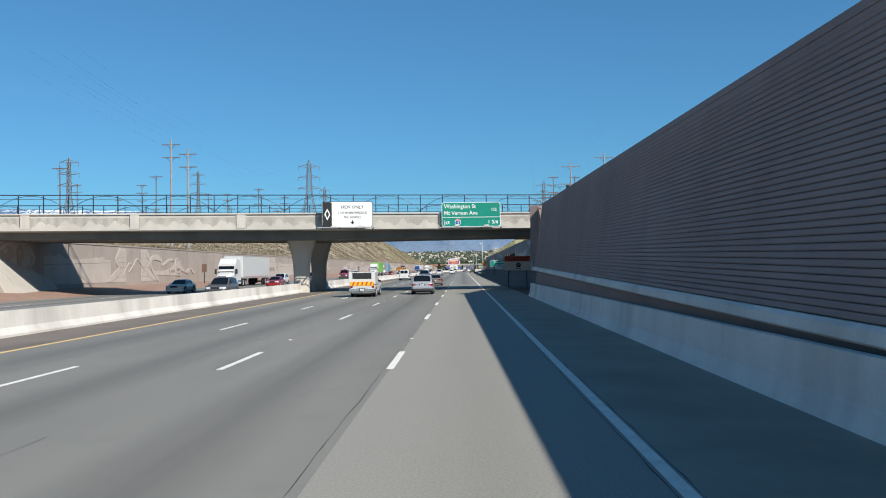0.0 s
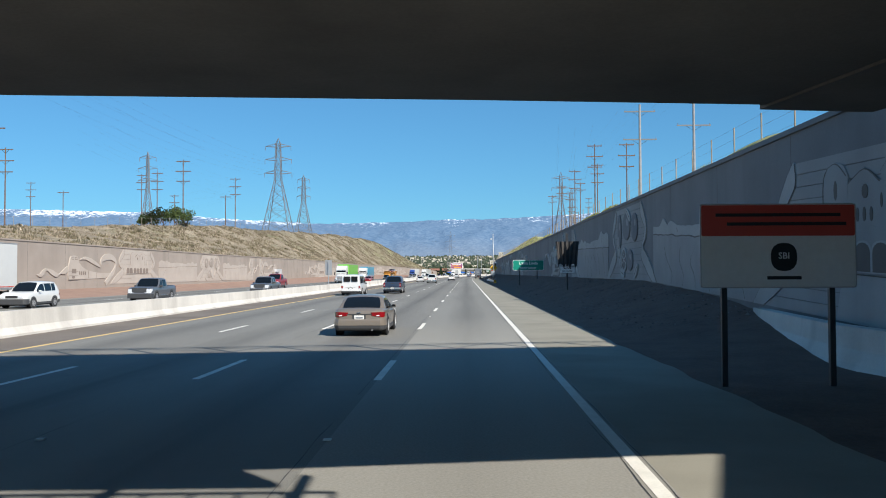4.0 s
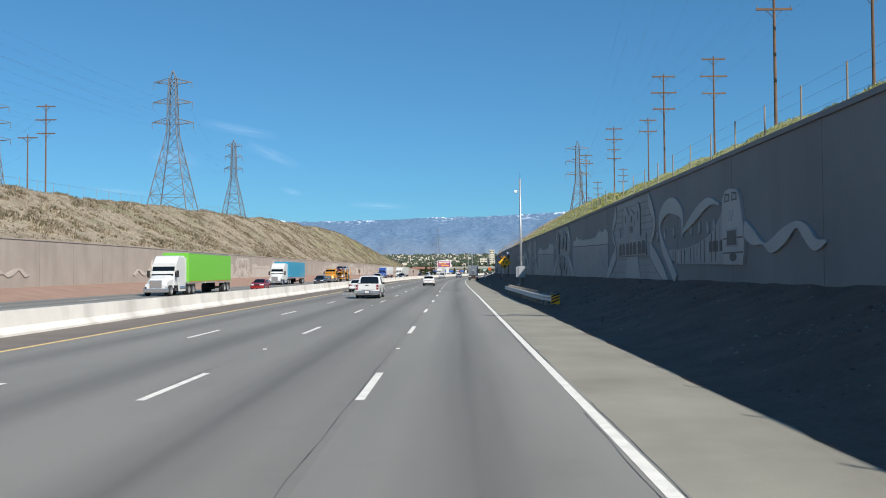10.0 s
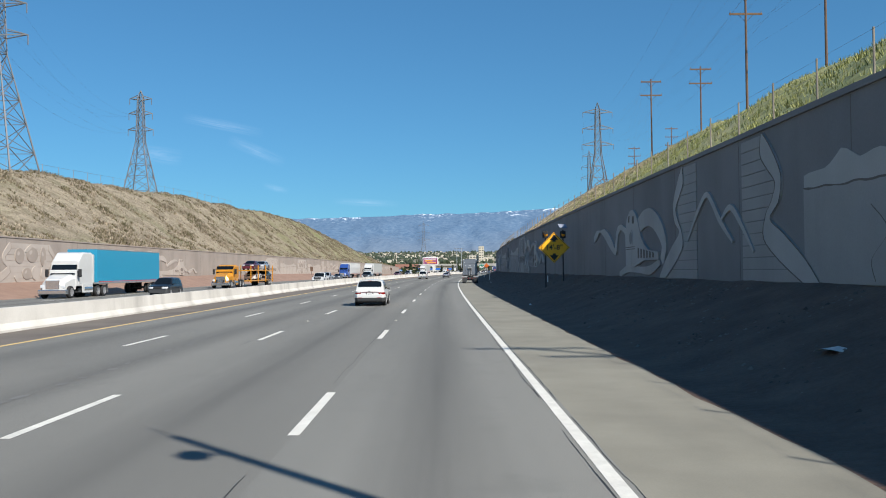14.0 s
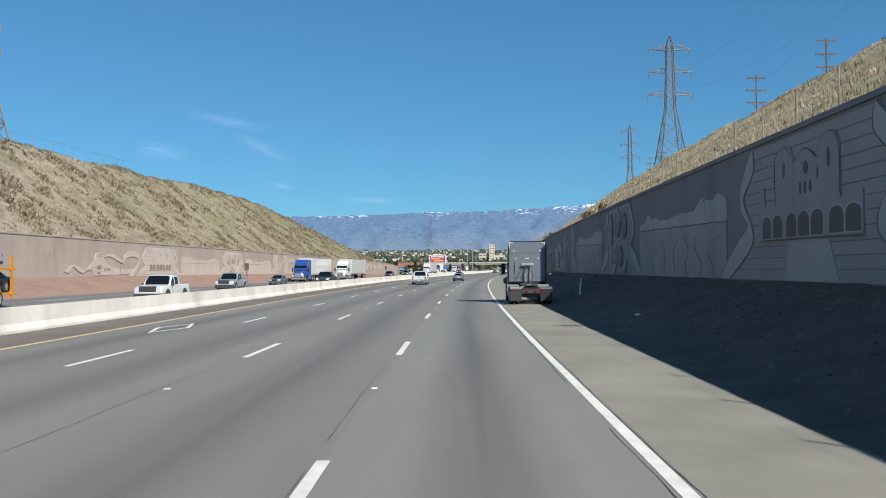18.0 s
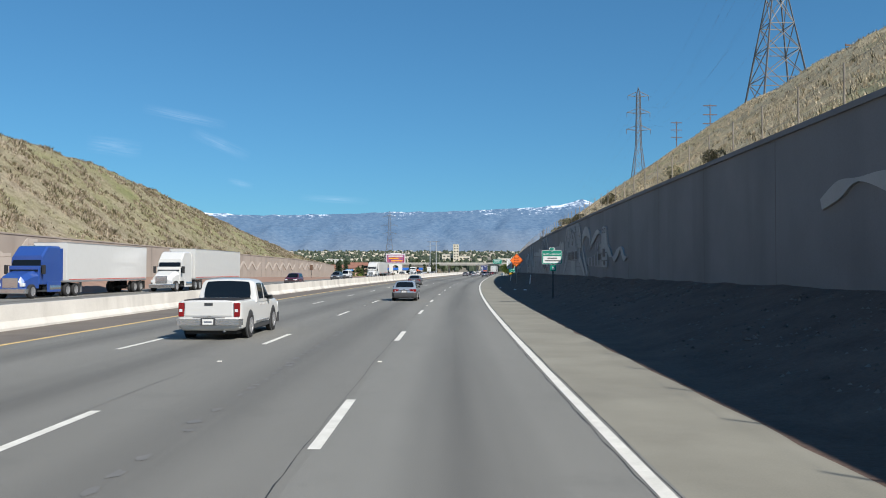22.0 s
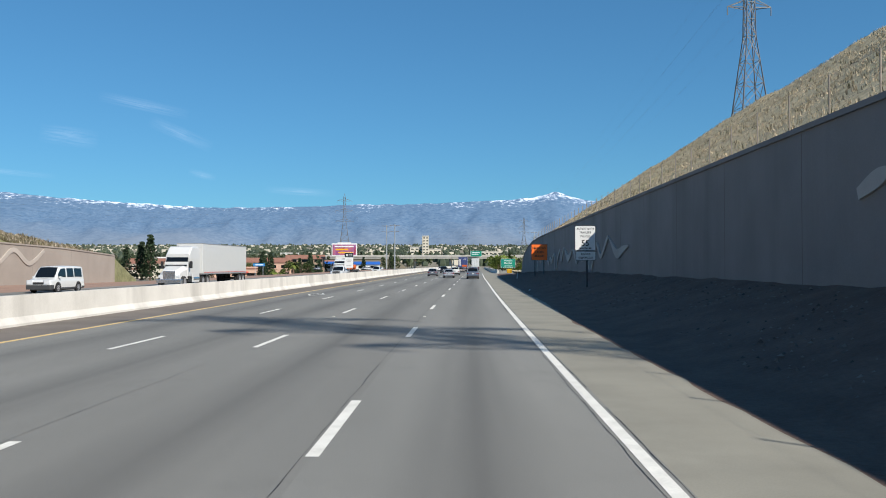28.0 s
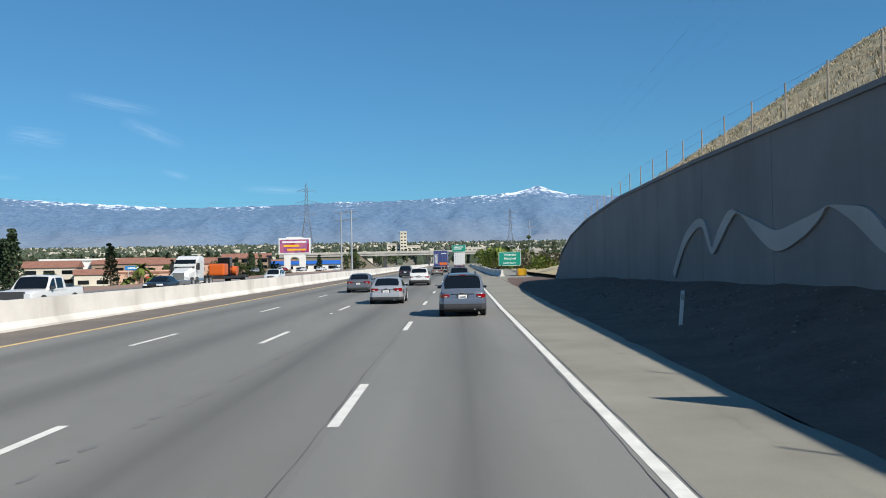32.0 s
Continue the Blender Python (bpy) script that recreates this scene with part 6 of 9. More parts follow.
for y0 in (548.0, 575.0, 602.0):
    pts = [(y0 + 2.6 * k, 2.75 + 0.6 * (1 if k % 2 else -1)) for k in range(10)]
    part("ribbon", relief(-1, band(pts, 0.5, 0.4), 0.09), RELIEF, wv)
# vertical joints of the wall panels
for side, ya, yb in ((1, 76, 690), (-1, -70, 636)):
    jt = thing("wall_joints", pose(0, 0, 0), "narrow dark construction joints of the wall", "joints", kind="structure")
    y = ya
    while y < yb:
        top = wall_right_top(y) if side > 0 else wall_left_top(y)
        part("joint", relief(side, [(y, 0.2), (y + 0.025, 0.2), (y + 0.025, top - 0.02), (y, top - 0.02)], 0.004), DEEP, jt)
        y += 7.3

# ---- vehicles ----
def paint(name, c, rough=0.32, metal=0.25):
    m = mat(name, c, rough, metal)
    n = Nodes(m)
    d = n.noise(2.5, 4.0)
    n.color(n.mix(n.ramp(d, [(0.45, (0, 0, 0)), (0.75, (0.25, 0.25, 0.25))]), c, tuple(v * 0.8 + 0.03 for v in c)))
    b = m.node_tree.nodes["Principled BSDF"]
    b.inputs["Coat Weight"].default_value = 0.6
    b.inputs["Coat Roughness"].default_value = 0.12
    return m


PW = paint("white car paint", (0.6, 0.6, 0.585), metal=0.0)
PSIL = paint("silver car paint", (0.38, 0.39, 0.41), metal=0.35)
PICE = paint("pale blue silver car paint", (0.3, 0.345, 0.41), metal=0.3)
PGREY = paint("grey car paint", (0.14, 0.145, 0.16), metal=0.4)
PBLUE = paint("slate blue car paint", (0.12, 0.145, 0.19), metal=0.3)
PCOBALT = paint("cobalt blue truck paint", (0.025, 0.075, 0.3), metal=0.1)
PNAVY = paint("dark blue car paint", (0.035, 0.06, 0.11), metal=0.4)
PBLACK = paint("black car paint", (0.012, 0.013, 0.016))
PRED = paint("red car paint", (0.32, 0.02, 0.025))
PMAROON = paint("maroon car paint", (0.11, 0.015, 0.03))
PTAN = paint("tan car paint", (0.25, 0.21, 0.17), metal=0.4)
PYEL = paint("amber truck paint", (0.7, 0.3, 0.02))
PTRUCK = paint("slate grey truck paint", (0.18, 0.2, 0.23), 0.4)
PINK = paint("near black truck paint", (0.012, 0.014, 0.02), 0.4, 0.0)
PINK.node_tree.nodes["Principled BSDF"].inputs["Coat Weight"].default_value = 0.1
PINK.node_tree.nodes["Principled BSDF"].inputs["Specular IOR Level"].default_value = 0.15
PORANGE = paint("orange machine paint", (0.75, 0.14, 0.02))
PGREEN = paint("bright green trailer paint", (0.16, 0.5, 0.04), 0.5, 0.0)
PSKY = paint("sky blue trailer paint", (0.02, 0.28, 0.45), 0.5, 0.0)
PSHIP = paint("deep blue trailer paint", (0.03, 0.045, 0.16), 0.5, 0.0)
GLASS = mat("dark tinted glass", (0.006, 0.008, 0.01), 0.06, 0.0, 0.5)
TRIM = mat("grey plastic trim", (0.045, 0.047, 0.05), 0.6)
CHROME = mat("bright metal", (0.6, 0.61, 0.62), 0.2, 0.9)
RIM = mat("alloy wheel", (0.4, 0.4, 0.41), 0.38, 0.5)
TAIL = mat("red lamp lens", (0.2, 0.006, 0.009), 0.12)
HEAD = mat("clear lamp lens", (0.6, 0.62, 0.64), 0.12)
TREAD = mottled("tyre rubber", (0.014, 0.014, 0.015), (0.03, 0.03, 0.031), 4, 40, 0.85, 0.2)


def lathe_x(bm, prof, sides=22):
    rings = [[bm.verts.new((x, r * math.cos(t), r * math.sin(t))) for t in [2 * math.pi * i / sides for i in range(sides)]] for x, r in prof]
    for a, b in zip(rings, rings[1:]):
        for i in range(sides):
            bm.faces.new((a[i], b[i], b[(i + 1) % sides], a[(i + 1) % sides]))
    bm.faces.new(rings[0])
    bm.faces.new(rings[-1][::-1])
    bmesh.ops.recalc_face_normals(bm, faces=bm.faces[:])
    return bm


def wheel(parent, x, y, r=0.34, w=0.22, s=1, dark=False):
    t = part("wheel", lathe_x(bmesh.new(), [(-w * 0.25, r * 0.6), (-w / 2, r * 0.64), (-w / 2, r * 0.88), (-w * 0.38, r * 0.985), (0, r), (w * 0.38, r * 0.985), (w / 2, r * 0.88), (w / 2, r * 0.64), (w * 0.25, r * 0.6)]), TREAD, parent, "black tyre", smooth=True)
    t.location = (x, y, r)
    rm = bmesh.new()
    lathe_x(rm, [(s * w * 0.26, r * 0.62), (s * (w * 0.5 + 0.006), r * 0.63), (s * (w * 0.5 + 0.006), r * 0.585), (s * w * 0.33, r * 0.55), (s * w * 0.2, r * 0.53)], 20)
    lathe_x(rm, [(s * w * 0.1, r * 0.5), (s * w * 0.1, 0.02)], 16)
    for k in range(7):
        a = 2 * math.pi * k / 7
        ca, sa = math.cos(a), math.sin(a)
        pts = [(-0.026, 0.05), (0.026, 0.05), (0.032, r * 0.58), (-0.032, r * 0.58)]
        add_slab(rm, [(px * ca - pz * sa, px * sa + pz * ca) for px, pz in pts], 0, s * w * 0.4, s * w * 0.49)
    lathe_x(rm, [(s * w * 0.38, 0.07), (s * w * 0.52, 0.06)], 10)
    part("rim", rm, TRIM if dark else RIM, t, "silver spoked rim" if not dark else "", smooth="auto")
    return t


STYLES = {
    # belt line (fraction of length, height), cabin: rear base, roof rear, roof front, windscreen base (fractions)
    "suv": ([(0, 0.8), (0.012, 0.95), (0.05, 1.02), (0.3, 1.02), (0.62, 1.0), (0.72, 1.03), (0.86, 1.0), (0.95, 0.88), (0.985, 0.74), (1, 0.6)], (0.02, 0.12, 0.54, 0.73)),
    "sedan": ([(0, 0.7), (0.012, 0.88), (0.05, 0.97), (0.2, 0.98), (0.45, 0.92), (0.68, 0.9), (0.74, 0.94), (0.88, 0.86), (0.96, 0.73), (1, 0.55)], (0.12, 0.3, 0.5, 0.72)),
    "pickup": ([(0, 0.8), (0.004, 1.15), (0.02, 1.22), (0.34, 1.22), (0.38, 1.18), (0.65, 1.15), (0.72, 1.2), (0.92, 1.14), (0.98, 1.0), (1, 0.7)], (0.37, 0.4, 0.6, 0.715)),
    "van": ([(0, 0.7), (0.005, 1.05), (0.3, 1.12), (0.75, 1.12), (0.82, 1.15), (0.95, 1.0), (0.99, 0.85), (1, 0.6)], (0.006, 0.03, 0.68, 0.84)),
}
STYLES["minivan"] = (STYLES["suv"][0], (0.02, 0.13, 0.54, 0.77))


def grid_patch(rows, thick=0.0):
    bm = bmesh.new()
    vs = [[bm.verts.new(p) for p in r] for r in rows]
    for a, b in zip(vs, vs[1:]):
        for i in range(len(a) - 1):
            bm.faces.new((a[i], a[i + 1], b[i + 1], b[i]))
    bmesh.ops.recalc_face_normals(bm, faces=bm.faces[:])
    return bm


def tapered(low, high, z0, z1):
    """A prism whose outline rounds in towards z1."""
    zs = [(0.0, 0.0), (0.45, 0.1), (0.8, 0.45), (1.0, 1.0)]
    bm = bmesh.new()
    rings = [[bm.verts.new((a[0] + (b[0] - a[0]) * k, a[1] + (b[1] - a[1]) * k, z0 + (z1 - z0) * q)) for a, b in zip(low, high)] for q, k in zs]
    n = len(low)
    for a, b in zip(rings, rings[1:]):
        for i in range(n):
            bm.faces.new((a[i], a[(i + 1) % n], b[(i + 1) % n], b[i]))
    bm.faces.new(rings[0])
    bm.faces.new(rings[-1])
    bmesh.ops.recalc_face_normals(bm, faces=bm.faces[:])
    return bm


def car(name, m, body, style, L, W, H, label, category="car", r=0.34, low=None, rack=False, group="", plain=False):
    L, W, H, r = 0.94 * L, 0.93 * W, 0.93 * H, 0.95 * r
    t = thing(name, m, label, category, group)
    belt, (cb0, cr0, cf0, cb1) = STYLES[style]
    sleek = style == "suv" and H < 0.93 * 1.67
    half = W / 2
    zb = 0.22 if style == "sedan" else 0.28
    ref = {"suv": 1.68, "sedan": 1.45, "minivan": 1.68, "pickup": 1.9, "van": 2.1}[style]
    belt = [(f, z * H / ref) for f, z in belt]
    fine = sorted(set([f for f, _ in belt] + [0.005, 0.02, 0.035, 0.08, 0.12, 0.2, 0.5, 0.8, 0.92, 0.965, 0.995]))
    tight = 0.05 if style in ("pickup", "van") else 0.09
    nose = 0.9 if style in ("pickup", "van") else 0.78

    def wid(f):
        e = max(0.0, min(1.0, min(f, 1 - f) / tight))
        return half * (nose + (1 - nose) * math.sqrt(1 - (1 - e) ** 2))

    def section(f):
        w, zt, y = wid(f), interp(f, belt), f * L
        lo = zb + (0.12 if f < 0.004 or f > 0.996 else 0.06 if f < 0.01 or f > 0.99 else 0.0)
        h = zt - lo
        pr = [(0.0, lo), (0.84 * w, lo), (0.96 * w, lo + 0.08 * h), (0.99 * w, lo + 0.3 * h), (w, lo + 0.5 * h), (0.995 * w, lo + 0.66 * h), (0.975 * w, lo + 0.85 * h), (0.945 * w, zt - 0.035), (0.88 * w, zt), (0.5 * w, zt + 0.02), (0, zt + 0.025)]
        return [(x, y, z) for x, z in pr] + [(-x, y, z) for x, z in pr[-2:0:-1]]
    part("body", loft(fine, section), body, t, smooth="auto")
    zc = interp((cb0 + cb1) / 2, belt) - 0.03

    def height(f):
        if f < cr0:
            s = max(0.0, (f - cb0) / (cr0 - cb0))
            return 0.955 * (1 - (1 - s) ** 1.3)
        if f > cf0:
            s = max(0.0, (cb1 - f) / (cb1 - cf0))
            return 0.955 * (1 - (1 - s) ** 1.25)
        s = (f - cr0) / (cf0 - cr0)
        return 0.955 + 0.045 * math.sin(math.pi * s) ** 0.7

    taper = 0.12 if style == "van" else 0.15 if style == "pickup" else 0.2
    wb = 0.98 if style == "pickup" else 0.94

    def cabin(f):
        """Base and top half widths and heights of the cabin at a station."""
        k = height(f)
        e = 0.94 + 0.06 * min(1.0, (f - cb0) / 0.06) if style in ("suv", "minivan", "van") else 1.0
        z0 = min(zc, interp(f, belt)) - 0.02
        return half * wb * e, half * (wb - taper * k) * e, z0, z0 + max(0.01, (H - 0.03 - z0) * k)

    def side(f, v, off):
        w0, w1, z0, z1 = cabin(f)
        bulge = 0.02 * math.sin(math.pi * v)
        return (w0 + (w1 - w0) * v + bulge + off, f * L, z0 + (z1 - z0) * v)

    def ring(f):
        w0, w1, z0, z1 = cabin(f)
        k = height(f)
        pr = [(0, z0)] + [(side(f, v, 0)[0], side(f, v, 0)[2]) for v in (0.0, 0.3, 0.6, 0.88)] + [(w1 * 0.93, z1 - 0.012 * k), (w1 * 0.78, z1 + 0.01 * k), (w1 * 0.4, z1 + 0.028 * k), (0, z1 + 0.034 * k)]
        return [(x, f * L, z) for x, z in pr] + [(-x, f * L, z) for x, z in pr[-2:0:-1]]
    st = [cb0 + (cr0 - cb0) * q / 5 for q in range(6)] + [cr0 + (cf0 - cr0) * q / 5 for q in range(1, 6)] + [cf0 + (cb1 - cf0) * q / 5 for q in range(1, 6)]
    part("cabin", loft(st, ring), body, t, smooth="auto")

    def top_glass(name, f0, f1, wide):
        rows = []
        for q in range(7):
            f = f0 + (f1 - f0) * q / 6
            w0, w1, z0, z1 = cabin(f)
            k = height(f)
            d = Vector((0, (height(f + 0.002) - height(f - 0.002)) * -(H - z0), 0.004 * L)).normalized() * 0.02
            edge = wide - 0.05 * (abs(q - 3) / 3) ** 3
            rows.append([(w1 * x, f * L + d.y, z1 + d.z + (0.034 - 0.05 * x * x) * k) for x in (-edge, -edge * 0.6, 0, edge * 0.6, edge)])
        part(name, grid_patch(rows), GLASS, t, "dark tinted glass", smooth=True)
    if style == "van":
        for s in (1, -1):
            part("rear_window", box(s * half * 0.37 - half * 0.31, s * half * 0.37 + half * 0.31, -0.012, 0.06, 1.28, 1.76, 0.02), GLASS, t)
        top_glass("windscreen", cb1 - (cb1 - cf0) * 0.1, cf0 + (cb1 - cf0) * 0.12, 0.86)
        spans = [(0.08, 0.3), (0.33, 0.52), (0.56, cf0 + 0.1)]
    else:
        top_glass("rear_window", cb0 + (cr0 - cb0) * (0.3 if sleek else 0.16), cb0 + (cr0 - cb0) * (0.8 if style != "pickup" else 0.86), 0.93 if style in ("suv", "minivan") else 0.85)
        top_glass("windscreen", cb1 - (cb1 - cf0) * 0.1, cf0 + (cb1 - cf0) * 0.12, 0.9)
        a, b = cr0 + (0.03 if style != "sedan" else -0.05), cb1 - (cb1 - cf0) * 0.22
        if style in ("suv", "minivan"):
            spans = [(a + 0.07, a + 0.29), (a + 0.305, b)] if sleek else [(a, a + 0.1), (a + 0.115, a + 0.3), (a + 0.32, b)]
        else:
            spans = [(a, (a + b) / 2 - 0.012), ((a + b) / 2 + 0.012, b)]
    for s in (1, -1):
        for a, b in spans:
            rows = [[(s * p[0], p[1], p[2]) for p in [side(a + (b - a) * q / 6, v, 0.008) for v in (0.14, 0.45, 0.84)]] for q in range(7)]
            part("side_window", grid_patch(rows), GLASS, t, "dark tinted glass", smooth=True)
    trim = low or TRIM

    def band(y1, off, thick=0.08):
        ys = [y1 * q / 6 for q in range(6, -1, -1)]
        outer = [(wid(y / L) + off, y - (0.02 + off if y == 0 else 0)) for y in ys]
        return outer + [(-x, y) for x, y in outer[::-1]] + [(-outer[0][0] + thick, y1), (-outer[-1][0] * 0.9, thick), (outer[-1][0] * 0.9, thick), (outer[0][0] - thick, y1)]
    bh = 0.2 if style in ("suv", "minivan") else 0.14
    if style == "pickup":
        part("rear_bumper", slab(band(0.12, 0.05), 2, zb + 0.16, zb + 0.34), CHROME, t, "chrome bumper")
    else:
        part("rear_bumper", tapered(band(0.4, 0.022), band(0.4, -0.05), zb + bh, zb - 0.02), trim, t)
        part("bumper_cover", tapered(band(0.4, 0.03), band(0.4, 0.004), zb + bh + 0.002, zb + bh + 0.2), low if low and style == "sedan" else body, t)
    part("front_bumper", slab([(x, L - y) for x, y in band(0.4, 0.02)], 2, zb - 0.02, zb + 0.3), trim if style != "sedan" else body, t)
    part("sill", box(-half * 0.985, half * 0.985, L * 0.26, L * 0.72, zb - 0.05, zb + 0.1, 0.03), trim, t)
    part("underbody", box(-half * 0.8, half * 0.8, 0.3, L - 0.3, 0.17, zb + 0.05), BLACK, t)
    zp = interp(0.0, belt) - 0.03 if style != "pickup" else zb + 0.26
    yp = -0.012 if style != "pickup" else -0.085
    pl = part("number_plate", box(-0.155, 0.155, -0.012, 0.0, -0.078, 0.078), SIGNWHITE, t)
    pl.location = (0, yp, zp)
    if not plain:
        bar = part("plate_bar", box(-0.115, 0.115, -0.003, 0.0, -0.022, 0.018), PBLUE, pl)
        bar.location = (0, -0.0125, 0.0)
        # raised dark box paints the shade of a recess round the plate
        part("plate_surround", box(-0.21, 0.21, yp - 0.007, yp + 0.02, zp - 0.1, zp + 0.105, 0.004), TRIM, t, "raised dark surround painting a recess's shade")
        part("badge", box(-0.06, 0.06, -0.012, 0.004, zp + 0.15, zp + 0.19, 0.004), CHROME, t)
        part("tail_trim", box(-half * 0.5, half * 0.5, -0.008, 0.02, zp + 0.106, zp + 0.124), TRIM, t)
    zl = interp(0.012, belt) - (0.1 if style == "sedan" else 0.14 if style != "van" else 0.2)
    for s in (1, -1):
        if style in ("suv", "minivan", "sedan"):
            ys = [0.0, 0.03, 0.08, 0.16, 0.28 if style == "suv" else 0.2]
            out = [(s * half * (0.6 if style == "suv" else 0.5), -0.014)] + [(s * (wid(y / L) * 0.985 + 0.016), y - (0.016 if y == 0 else 0)) for y in ys]
            hh = 0.075 if style == "suv" else 0.09
            path = []
            for q, (x, y) in enumerate(out):
                e = (0.35, 0.85, 1.0, 1.0, 0.8, 0.3)[q]
                path.append((x, y, zl - hh * e * 0.9, zl + hh * (0.75 + 0.25 * e)))
            tl = part("tail_lamp", loft(path, lambda p: [(p[0], p[1], p[2]), (p[0], p[1], p[3]), (p[0] - s * 0.05, p[1] + 0.04, p[3]), (p[0] - s * 0.05, p[1] + 0.04, p[2])]), TAIL, t, "red tail lamp")
            part("reverse_lens", box(s * half * 0.72 - 0.05, s * half * 0.72 + 0.05, -0.022, -0.012, zl - hh * 0.45, zl - hh * 0.1), HEAD, tl)
        else:
            tl = part("tail_lamp", box(s * half * 0.86 - 0.075, s * half * 0.86 + 0.09, -0.022, 0.1, zl - 0.28, zl + 0.12, 0.02), TAIL, t, "red tail lamp")
            part("reverse_lens", box(s * half * 0.86 - 0.045, s * half * 0.86 + 0.045, -0.03, -0.022, zl - 0.14, zl - 0.06), HEAD, tl)
        fo = [(s * half * 0.45, L + 0.012)] + [(s * (wid(y / L) * 0.985 + 0.002), L - y + (0.01 if y == 0 else 0)) for y in (0.0, 0.06, 0.16, 0.24)]
        part("headlamp", slab(fo + [(x - s * 0.06, y - 0.05) for x, y in fo[::-1]], 2, zb + 0.36, zb + (0.5 if style in ("sedan", "suv", "minivan") else 0.66)), HEAD, t)
        mw, mh = (0.1, 0.09) if style in ("pickup", "van") else (0.078, 0.055)
        mr = part("wing_mirror", box(s * (half + 0.05) - mw, s * (half + 0.05) + mw, -0.05, 0.08, -0.05, mh, 0.035), TRIM if style == "pickup" or low else body, t)
        mr.location = (0, (cf0 + (cb1 - cf0) * 0.5) * L, zc + 0.08)
        if not plain:
            part("mirror_glass", box(s * (half + 0.05) - mw * 0.76, s * (half + 0.05) + mw * 0.76, -0.054, -0.0505, -0.035, mh * 0.72), GLASS, mr)
        for f in ((0.205, 0.8) if style != "pickup" else (0.215, 0.805)):
            # dark disc paints the wheel opening's shade; SUVs and pickups use trim
            ar = bmesh.new()
            lathe_x(ar, [(-0.03, r * 1.2), (0.004, r * 1.2), (0.012, r * 1.16)], 24)
            a2 = part("wheel_opening_disc", ar, trim if style in ("suv", "pickup") else BLACK, t)
            a2.location = (s * (half - 0.012), f * L, r * 1.04)
            wheel(t, s * (half - 0.09), f * L, r, 0.23, s)
            if plain:
                continue
            lnr = part("door_handle", box(-0.012, 0.012, -0.09, 0.09, -0.014, 0.014), body, t)
            lnr.location = (s * (half * 0.985 + 0.005), (cr0 + (cf0 - cr0) * (0.35 if f < 0.5 else 0.85)) * L, zc - 0.1)
        for f in (cr0 + (cf0 - cr0) * 0.12, cr0 + (cf0 - cr0) * 0.52, cb1 - 0.03) if style in ("suv", "minivan", "sedan") and not plain else ():
            part("door_seam", box(s * (half - 0.006) - 0.0075, s * (half - 0.006) + 0.0075, f * L - 0.003, f * L + 0.003, zb + 0.2, zc - 0.2), BLACK, t)
    if style != "pickup":
        part("grille", box(-half * 0.42, half * 0.42, L - 0.06, L + 0.018, zb + 0.34, zb + 0.5, 0.02), BLACK, t)
    else:
        part("grille", box(-half * 0.6, half * 0.6, L - 0.1, L + 0.018, zb + 0.4, zb + 0.76, 0.03), TRIM, t)
        # solid black slab on top paints the open bed's shaded inside
        part("bed", box(-half * 0.8, half * 0.8, 0.1, cb0 * L - 0.05, 1.0, interp(0.2, belt) + 0.034), BLACK, t, "black slab filling the load bed, for its shaded inside")
        part("tailgate", box(-half * 0.74, half * 0.74, -0.02, 0.03, zb + 0.42, interp(0.02, belt) - 0.02, 0.02), body, t)
        part("tailgate_handle", box(-0.12, 0.12, -0.034, -0.021, 1.0, 1.08, 0.01), TRIM, t)
        for s in (1, -1):
            part("running_board", box(s * half * 0.95 - 0.08, s * half * 0.95 + 0.08, L * 0.36, L * 0.66, 0.42, 0.47, 0.01), CHROME, t)
    if plain:
        return t
    if rack:
        for s in (1, -1):
            x = s * half * 0.6
            rl = part("roof_rail", rod((x, cr0 * L + 0.25, H + 0.02), (x, cf0 * L - 0.1, H + 0.02), 0.018), TRIM, t)
            for q in (0.08, 0.92):
                y = cr0 * L + 0.25 + ((cf0 - cr0) * L - 0.35) * q
                part("rail_foot", box(x - 0.016, x + 0.016, y - 0.05, y + 0.05, H - 0.06, H + 0.015), TRIM, rl)
    if style in ("suv", "minivan"):
        w1 = cabin(cr0)[1]
        part("spoiler", slab([(-w1 * 0.86, cr0 * L + 0.05), (w1 * 0.86, cr0 * L + 0.05), (w1 * 0.8, cr0 * L - 0.13), (-w1 * 0.8, cr0 * L - 0.13)], 2, cabin(cr0)[3] - 0.03, cabin(cr0)[3] + 0.012), body, t)
        part("brake_lamp", box(-0.12, 0.12, cr0 * L - 0.137, cr0 * L - 0.128, cabin(cr0)[3] - 0.024, cabin(cr0)[3] + 0.004), TAIL, t)
    part("exhaust", rod((half * 0.5, -0.03, zb - 0.01), (half * 0.5, 0.2, zb - 0.01), 0.03), CHROME, t)
    return t


def dual_axle(parent, y, half=1.18):
    for s in (1, -1):
        wheel(parent, s * (half - 0.13), y, 0.5, 0.26, s)
        wheel(parent, s * (half - 0.43), y, 0.5, 0.26, s, True)
    part("axle", rod((-half + 0.3, y, 0.5), (half - 0.3, y, 0.5), 0.09), TRIM, parent)


